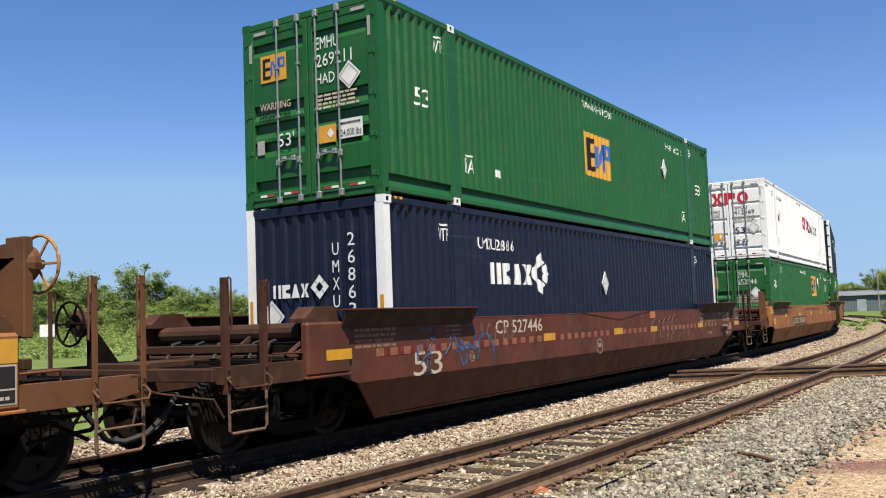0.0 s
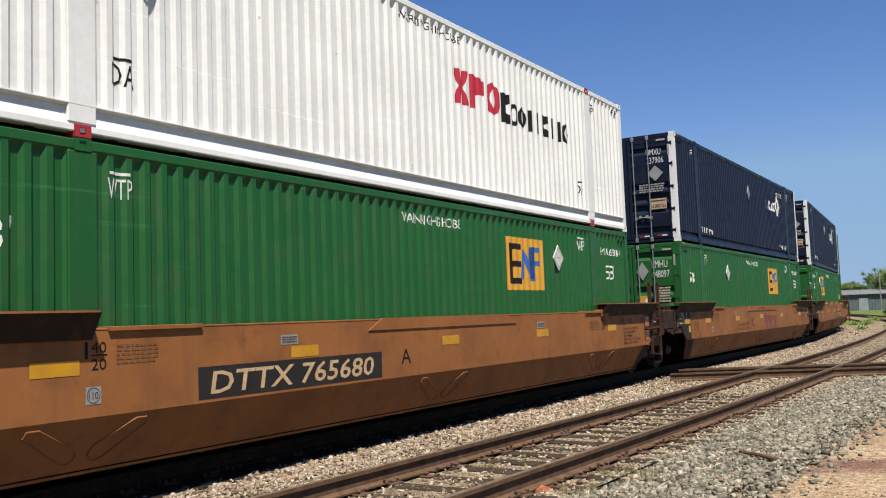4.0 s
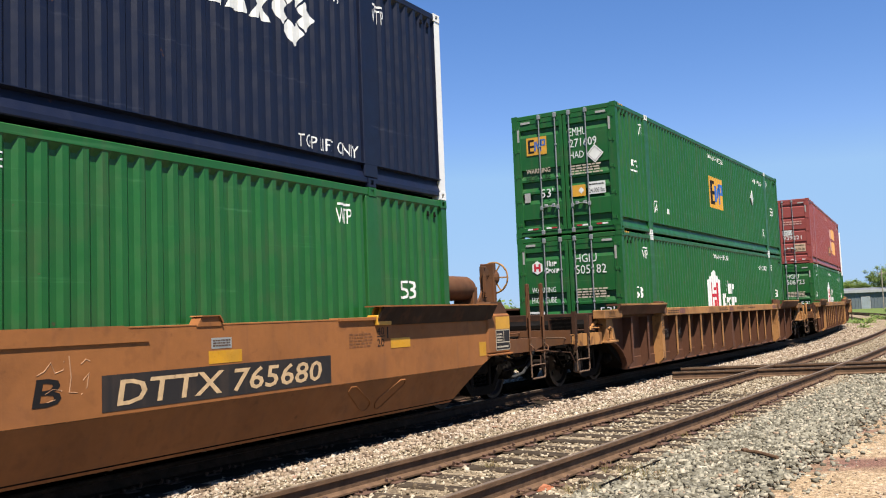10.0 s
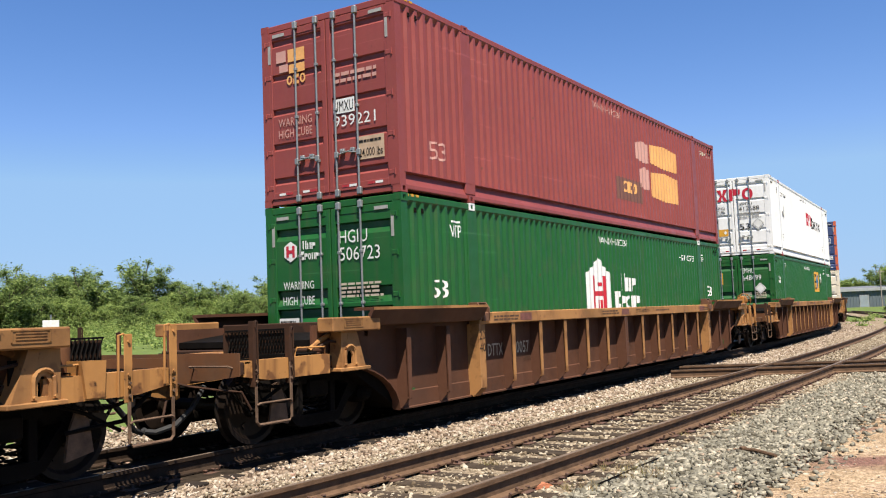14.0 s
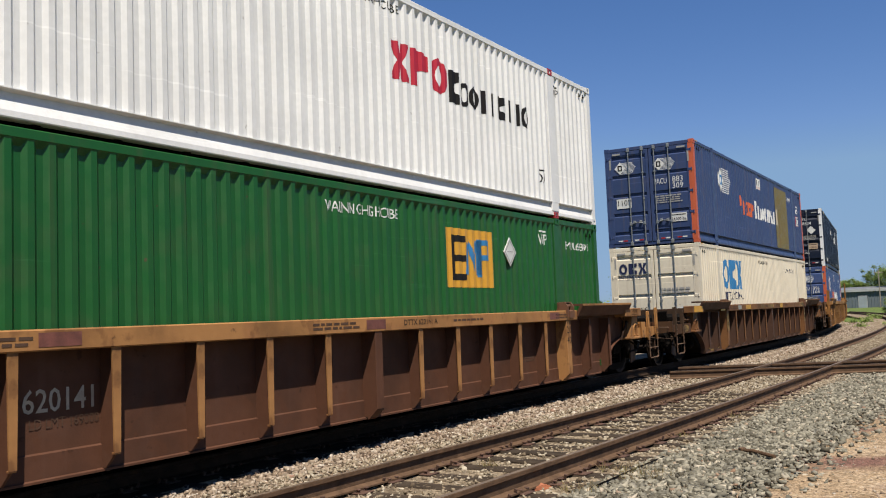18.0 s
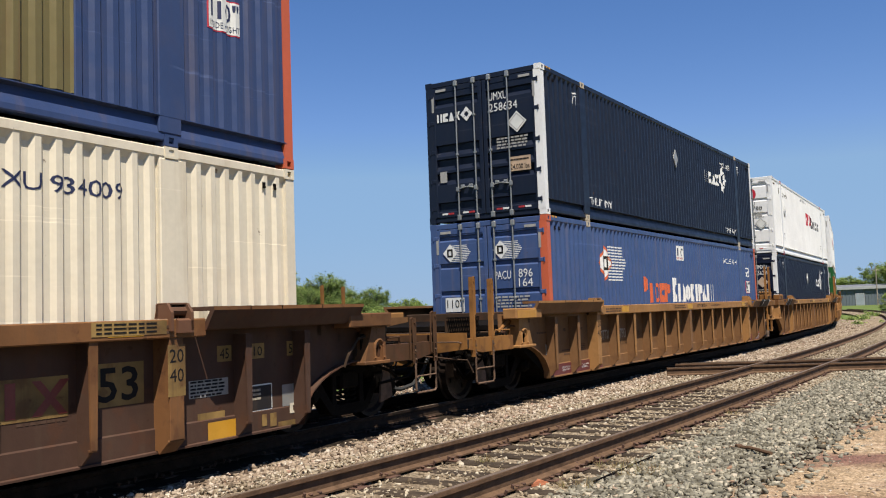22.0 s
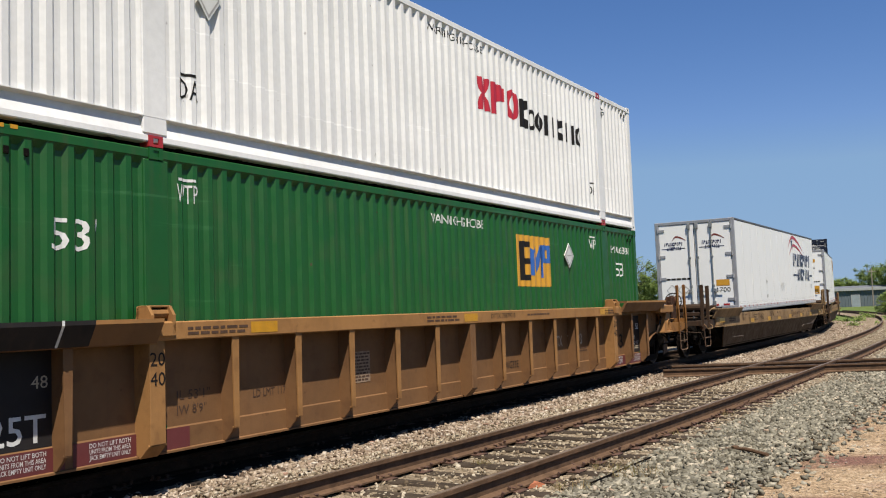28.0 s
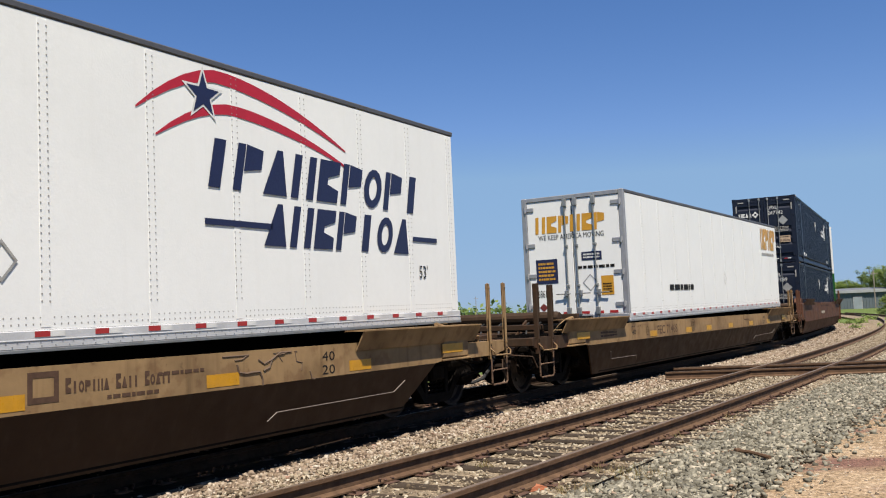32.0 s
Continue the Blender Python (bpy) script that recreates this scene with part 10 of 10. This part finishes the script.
# ribbed cars: number on the sheet, 20 / 40 on the wide posts, patches on the sill
for car, num, x0 in ((car5, "620141", 2.31), (car6, "620057", 2.31), (car7, "620141", 2.31), (car8, "655346", 2.33), (car9, "788793", 2.33), (car11, "788793", 11.22)):
    car_words(car, "DTTX", x0, x0 + 0.5, 0.76, 0.2, CREAM_INK, -1.30, 0.008)
    car_words(car, num, x0 + 0.74, x0 + 1.45, 0.76, 0.2, CREAM_INK, -1.302, 0.008)
    if car is not car11:
        car_words(car, "LD LMT 117700" if car is car9 else "LD LMT 169000", x0 + 0.8, x0 + 1.5, 0.62, 0.09, BLACK_INK if car in (car8, car9) else FADED_INK, -1.303)
    car_words(car, "DTTX " + num + (" B" if car is car11 else " A"), 8.5, 9.35, 1.35, 0.075, BLACK_INK, -1.53)
for i, car in enumerate((car5, car6, car7, car8, car9, car10, car11)):
    for x in (POST_MID - 6.108, POST_MID + 6.108):
        car_words(car, "20", x - 0.13, x + 0.05, 1.05, 0.13, BLACK_INK, -1.52)
        car_words(car, "40", x - 0.13, x + 0.05, 0.86, 0.13, BLACK_INK, -1.52)
    for x, z, w, h, r, y in ((2.15, 1.32, 0.85, 0.1, 2, -1.53), (6.6, 1.33, 0.9, 0.1, 2, -1.53), (9.8, 1.36, 0.9, 0.05, 1, -1.53), (13.4, 1.32, 0.5, 0.1, 2, -1.53), (12.4, 0.6, 0.5, 0.1, 2, -1.3)):
        car_mark(car, flat_bars(r, w, h), x, z, FADED_INK, "faded small print", y, "small_print")
    for x in (2.95, 7.55, 13.05):
        car_mark(car, flat_rect(0.42, 0.12), x + 0.1, 1.32, OLD_MAROON if i < 3 else YELLOW_TAPE, "", -1.53, "reflector")
FADED_PANEL = material("faded_stencil_panel", (0.26, 0.185, 0.125), rough=0.7, var=0.25, scale=12, spec=0.1)
for car, o in ((car9, 0.0), (car10, -0.27), (car11, 0.0)):
    for x, w in ((-0.1, 1.0), (0.98, 0.8), (2.05, 0.3), (14.2, 0.9), (15.3 + o, 1.05)):
        car_mark(car, flat_rect(w, 0.22), x, 0.185, MAROON_BAND, "maroon band", -1.316, "painted_band")
    for x in (0.25, 1.15, 14.4, 15.55 + o):
        if car is car9 and x < 2:
            for j, line in enumerate(("JACK IN THIS AREA", "EMPTY CAR ONLY")):
                car_mark(car, flat_words(line, 0.36 - 0.04 * j, 0.036, 0.002), x + 0.12 + 0.02 * j, 0.31 - j * 0.05, WHITE_INK, "", -1.319, "lettering")
            continue
        for j, line in enumerate(("DO NOT LIFT BOTH", "UNITS FROM THIS AREA", "JACK EMPTY UNIT ONLY")):
            car_mark(car, flat_words(line, 0.46, 0.042, 0.002), x, 0.345 - j * 0.055, WHITE_INK, "", -1.319, "lettering")
    car_mark(car, flat_rect(0.98, 0.82), 15.08 + o, 0.43, BLACK_BAND, "black stencil panel", -1.301, "stencil_panel")
    car_mark(car, flat_words("53", 0.18, 0.13), 15.82 + o, 0.95, WHITE_INK, "", -1.304, "lettering")
    car_mark(car, flat_words("48", 0.18, 0.13), 15.2 + o, 0.95, WHITE_INK, "", -1.304, "lettering")
    car_mark(car, flat_words("2 INCH TREAD COND. SHOES", 0.72, 0.07), 15.22 + o, 0.61, WHITE_INK, "", -1.304, "lettering")
    car_mark(car, flat_bars(2, 0.4, 0.09), 15.36 + o, 0.72, CREAM_INK, "small white print", -1.304, "small_print")
    car_mark(car, flat_bars(2, 0.24, 0.08), 15.7 + o, 0.5, CREAM_INK, "small white print", -1.304, "small_print")
    car_words(car, "53", 14.47, 14.96, 0.57, 0.3, BLACK_INK, -1.301, 0.012)
    q = 13.2 if car is car9 else 2.2
    car_words(car, "IL 53'1\"", q, q + 0.45, 0.68, 0.09, FADED_INK, -1.301)
    car_words(car, "IW 8'9\"", q, q + 0.4, 0.53, 0.09, FADED_INK, -1.301)
    if car is car9:
        car_words(car, "20 FT CONTAINER", 4.14, 4.66, 0.84, 0.05, FADED_INK, -1.301)
        car_words(car, "LIMIT 57,500 EACH", 4.14, 4.66, 0.77, 0.05, FADED_INK, -1.301)
    else:
        car_words(car, "LD LMT 117700", 3.3, 4.0, 0.6, 0.09, FADED_INK, -1.301)
        car_mark(car, flat_rect(0.47, 0.4), 5.04, 0.6, FADED_PANEL, "pale worn panel", -1.3008, "stencil_panel")
        car_mark(car, flat_bars(9, 0.45, 0.38), 5.05, 0.61, FADED_INK, "faded rows of print", -1.303, "small_print")
    for x0, x1, ticks in (((-0.21, 0.97, (-0.12, 0.63)),) if car is not car9 else ()) + (((15.2 + o, 16.365 + o, (15.53 + o, 16.3 + o)),) if car is not car11 else ()):
        band = part("painted_band", Shape().prism([(-1.556, 1.272), (-1.663, 1.462), (-1.663, 1.502), (-1.36, 1.504), (-1.36, 1.502), (-1.661, 1.5)], x0 - HX, x1 - HX), BLACK_BAND, car, "black band on the sill")
        for x in ticks:
            part("tick", Shape().prism([(-1.56, 1.275), (-1.6675, 1.46), (-1.6675, 1.505), (-1.664, 1.505), (-1.664, 1.46), (-1.557, 1.275)], x - HX, x - HX + 0.025), WHITE_INK, band, "thin white tick")
for car in (car10, car11):
    car_mark(car, flat_rect(0.98, 0.86), -0.16, 0.42, BLACK_BAND, "black stencil panel", -1.301, "stencil_panel")
    car_mark(car, flat_words("125T", 0.66, 0.24, 0.008), 0.06, 0.47, WHITE_INK, "", -1.304, "lettering")
    car_mark(car, flat_words("48", 0.16, 0.11), 0.58, 0.93, CREAM_INK, "", -1.304, "lettering")
car_mark(car9, flat_rect(0.26, 0.11), -1.24, 0.9, PLACARD_GREY, "small grey plate", -1.301, "plate")
car_mark(car9, flat_rect(0.05, 0.06), -1.14, 0.925, BLACK_INK, "", -1.304, "plate_mark")
car_mark(car9, flat_rect(0.14, 0.19), 0.02 - 0.3, 0.6, PLACARD_GREY, "worn pale plate", -1.301, "plate")
for x, z, w, h, r in ((-0.62, 0.98, 0.55, 0.06, 1), (0.42, 0.62, 0.36, 0.05, 1), (0.5, 0.54, 0.34, 0.05, 1), (1.28, 0.6, 0.26, 0.14, 4), (0.5, 0.98, 0.14, 0.1, 1), (1.3, 0.98, 0.14, 0.1, 1)):
    car_mark(car9, flat_bars(r, w, h), x, z, FADED_INK, "faded small print", -1.301, "small_print")
part("painted_band", Shape().box(-1.9 - HX, -1.2 - HX, -1.604, -1.596, 1.305, 1.44, 0.002), OCHRE_GOLD, car9, "golden paint on the sill's end")
car_words(car11, "NWG33E", 9.22, 9.84, 0.49, 0.12, BLACK_INK, -1.301)
part("painted_band", Shape().box(-1.86 - HX, -1.1 - HX, -1.604, -1.596, 1.305, 1.46, 0.002), YELLOW_INK, car8, "golden yellow end of the sill")
car_mark(car8, flat_rect(0.88, 0.36), 12.03, 0.65, WORN_YELLOW, "worn yellow patch", -1.301, "logo_panel")
for x, k in ((12.06, 0.0), (12.29, 0.0), (12.54, 0.95)):
    car_mark(car8, slanted(flat_rect(0.1, 0.3), k), x, 0.68, MAROON_INK, "maroon bar", -1.304, "logo_shape")
car_mark(car8, slanted(flat_rect(0.09, 0.3), -0.9), 12.81, 0.68, MAROON_INK, "maroon bar", -1.305, "logo_shape")
car_mark(car8, flat_rect(0.6, 0.4), 13.17, 0.68, WORN_YELLOW, "faded yellow patch", -1.3005, "patch")
car_words(car8, "53", 13.23, 13.7, 0.73, 0.31, BLACK_INK, -1.303, 0.014)
for x in (POST_MID - 6.108, POST_MID + 6.108):
    car_mark(car8, flat_rect(0.23, 0.5), x - 0.155, 0.72, WORN_YELLOW, "worn yellow panel", -1.518, "patch")
for x, n in ((14.82, "45"), (15.36, "10"), (15.98, "53")):
    car_mark(car8, flat_rect(0.22, 0.17), x - 0.04, 1.0, WORN_YELLOW, "", -1.3005, "patch")
    car_words(car8, n, x, x + 0.14, 1.03, 0.11, BLACK_INK, -1.302)
for x, z, w, h, m, n in ((14.61, 0.18, 0.42, 0.2, YELLOW_INK, "patch"), (14.48, 0.41, 0.4, 0.075, WORN_YELLOW, "patch"), (14.36, 0.65, 0.58, 0.18, GREY_INK, "patch"), (15.84, 0.42, 0.22, 0.25, PLACARD_GREY, "plate"),
                         (15.28, 0.41, 0.38, 0.3, WHITE_INK, "panel_border"), (15.46, 0.24, 0.08, 0.13, WORN_YELLOW, "patch"), (15.6, 0.22, 0.11, 0.15, WORN_YELLOW, "patch"), (15.74, 0.195, 0.37, 0.06, WORN_YELLOW, "patch"), (0.07, 0.44, 0.18, 0.21, PLACARD, "plate")):
    car_mark(car8, flat_rect(w, h), x, z, m, "", -1.317 if z < 0.4 else -1.301, n)
car_mark(car8, flat_rect(0.35, 0.27), 15.295, 0.425, BLACK_BAND, "black stencil panel", -1.303, "stencil_panel")
car_mark(car8, flat_bars(3, 0.16, 0.14), 15.31, 0.53, CREAM_INK, "", -1.306, "small_print")
car_mark(car8, flat_bars(5, 0.5, 0.18), 14.38, 0.65, BLACK_INK, "", -1.304, "small_print")
car_mark(car8, flat_rect(0.88, 0.13), 12.97, 1.33, WORN_YELLOW, "yellow notice on the sill", -1.532, "notice")
for j in range(3):
    car_mark(car8, flat_bars(1, 0.78, 0.03), 13.02, 1.42 - j * 0.038, BLACK_INK, "", -1.535, "small_print")
for x in (1.0, 4.2, 9.2):
    car_mark(car8, flat_rect(0.5, 0.14), x, 1.31, YELLOW_TAPE, "", -1.532, "reflector")
for x, z, w, h in ((3.0, 0.585, 0.88, 0.15), (5.12, 0.62, 0.32, 0.36), (1.13, 0.26, 0.25, 0.12), (0.09, 0.265, 0.09, 0.11), (0.29, 0.265, 0.16, 0.11), (0.5, 0.21, 0.38, 0.05)):
    car_mark(car8, flat_rect(w, h), x, z, WORN_YELLOW, "worn yellow patch", -1.3005 if z > 0.4 else -1.3165, "patch")
for j in range(3):
    car_mark(car8, flat_rect(0.2 - 0.03 * j, 0.012), 1.14, 0.62 - j * 0.045, BLACK_INK, "", -1.303, "stripe")
car_mark(car8, ([(0.15 + r * math.cos(k * math.tau / 24), 0.15 + r * math.sin(k * math.tau / 24)) for r in (0.15, 0.135) for k in range(24)], [(k, (k + 1) % 24, 24 + (k + 1) % 24, 24 + k) for k in range(24)]), 5.13, 0.68, BLACK_INK, "thin black ring", -1.303, "plate_ring")
car_words(car8, "H", 5.25, 5.31, 0.72, 0.08, BLACK_INK, -1.303)
for x, z, w in ((2.36, 0.5, 0.18), (1.1, 0.58, 0.2)):
    part("tag_bracket", Shape().box(x - HX, x - HX + w, -1.33, -1.3, z, z + 0.1, 0.008), NEAR_BLACK, car8)
for x, w, m in ((3.05, 0.4, PLACARD_GREY), (4.0, 0.44, YELLOW_TAPE), (6.15, 0.5, WORN_YELLOW), (7.2, 0.8, WORN_YELLOW)):
    car_mark(car8, flat_rect(w, 0.12), x, 1.32, m, "", -1.531, "notice")
for car, xs in ((car8, (-0.3, 0.3, 1.0, 14.92, 15.44, 16.18)), (car9, (-0.11, 0.65, 1.2))):
    for x in xs:
        part("sill_joint", Shape().box(x - HX - 0.006, x - HX + 0.006, -1.664, -1.36, 1.545, 1.589), DARK_STEEL, car)
part("decal", on_plane(([(0.3 + 0.26 * math.cos(k * math.tau / 20), 0.085 * math.sin(k * math.tau / 20)) for k in range(20)], [tuple(range(20))]), -2.66 - HX, 0.92, -1.505), WORN_YELLOW, car8, "worn yellow oval decal")
part("small_print", on_plane(flat_bars(1, 0.2, 0.035), -2.47 - HX, 0.935, -1.508), BLACK_INK, car8)["kind"] = "stuff"
part("lettering", on_plane(flat_words("BRAKE BEAM", 0.38, 0.05), -2.55 - HX, 0.87, -1.508), BLACK_INK, car8)["kind"] = "stuff"
car_mark(car8, flat_rect(0.22, 0.13), -1.68, 1.14, WORN_YELLOW, "worn yellow notice", -1.46, "notice")
STENCIL = material("brown_black_stencil", (0.03, 0.019, 0.011), rough=0.7, var=0.3, scale=14, spec=0.08)
# trailer cars
for car in (car12, car13):
    yellow_bars(car, (2.69, 5.45, 7.31, 9.6, 12.13, 14.6), 0.82)
    car_mark(car, ([(0.1 + r * math.cos(k * math.tau / 24), 0.1 + r * math.sin(k * math.tau / 24)) for r in (0.1, 0.09) for k in range(24)], [(k, (k + 1) % 24, 24 + (k + 1) % 24, 24 + k) for k in range(24)]), 2.41, 0.86, STENCIL, "thin dark ring", -1.5, "plate_ring")
    car_words(car, "110", 2.44, 2.58, 0.925, 0.07, STENCIL)
    car_words(car, "20", 1.5, 1.74, 1.07, 0.11, BLACK_INK)
    car_words(car, "40", 1.5, 1.74, 0.9, 0.11, BLACK_INK)
    car_words(car, "LOAD LMT", 1.83, 2.12, 1.06, 0.05, FADED_INK)
    car_mark(car, flat_bars(1, 0.34, 0.025), 2.24, 1.1, OLD_TAN, "", -1.5, "small_print")
    yellow_bars(car, (-1.55, 16.9), 0.92, 0.62, 0.13, -1.53)
    car_words(car, "40", 14.05, 14.3, 0.98, 0.11, BLACK_INK)
    car_words(car, "20", 14.05, 14.3, 0.82, 0.11, BLACK_INK)
    for x, z, w, h, r in ((-0.3, 0.9, 0.7, 0.14, 2), (0.2, 0.92, 0.4, 0.1, 2), (11.5, 0.98, 0.6, 0.06, 1)):
        car_mark(car, flat_bars(r, w, h), x, z, FADED_INK, "faded small print", -1.5, "small_print")
car_words(car12, "FEC 71468", 3.17, 4.7, 0.885, 0.2, STENCIL, bold=0.002)
for x, z, w in ((3.2, 0.86, 0.5), (4.7, 0.86, 0.6), (5.2, 0.95, 0.3)):
    car_mark(car12, flat_rect(w, 0.03), x, z, WORN_YELLOW, "smear of yellow paint", -1.4985, "patch")
part("number_plate", Shape().prism([(6.27, 1.125), (6.59, 0.93), (8.53, 0.93), (8.87, 1.135)], -1.512, -1.5, "y"), FEC_CAR, car12, "raised tan plate with bevelled ends", m=pose(-HX, 0, 0))
car_words(car12, "FEC 71468", 7.16, 7.72, 1.03, 0.08, STENCIL, -1.513)
for car in (car12, car13):
    car_mark(car, ([(0.16 + r * math.cos(k * math.tau / 28), 0.16 + r * math.sin(k * math.tau / 28)) for r in (0.16, 0.148) for k in range(28)], [(k, (k + 1) % 28, 28 + (k + 1) % 28, 28 + k) for k in range(28)]), 5.91, 0.835, STENCIL, "thin dark ring", -1.5, "plate_ring")
    car_words(car, "EXCEEDS", 5.96, 6.18, 1.03, 0.05, STENCIL)
    car_words(car, "PLATE", 5.99, 6.15, 0.96, 0.05, STENCIL)
    car_words(car, "H", 6.04, 6.1, 0.87, 0.07, STENCIL)
    part("crease", Shape().tube([(13.2 - HX, -1.36, 0.36), (13.32 - HX, -1.4, 0.45), (15.75 - HX, -1.4, 0.46), (15.95 - HX, -1.46, 0.6)], 0.007, 5), WORN_LINE, car, "bright edge of a pressed crease")
    part("crease", Shape().tube([(0.3 - HX, -1.46, 0.6), (0.45 - HX, -1.4, 0.44), (1.95 - HX, -1.4, 0.43), (2.1 - HX, -1.36, 0.33)], 0.007, 5), WORN_LINE, car, "bright edge of a pressed crease")
car_words(car13, "FEC 71468", 3.22, 4.72, 0.86, 0.2, FADED_INK, bold=0.006)
car_mark(car12, flat_ring(0.3, 0.26, 0.05), 10.1, 0.86, FADED_INK, "faded badge", -1.5, "logo_shape")
car_mark(car12, flat_blocks("Ksrfsdt_Ktss_Krtss", 1.2, 0.13), 10.46, 0.92, FADED_INK, "faded block lettering shapes", -1.5, "logo_shape")
car_mark(car12, flat_bars(1, 0.6, 0.06), 10.9, 0.82, FADED_INK, "", -1.5, "small_print")
car_mark(car14, flat_bars(1, 1.6, 0.2), 6.0, 0.9, CREAM_INK, "", -1.5, "small_print")

motions()
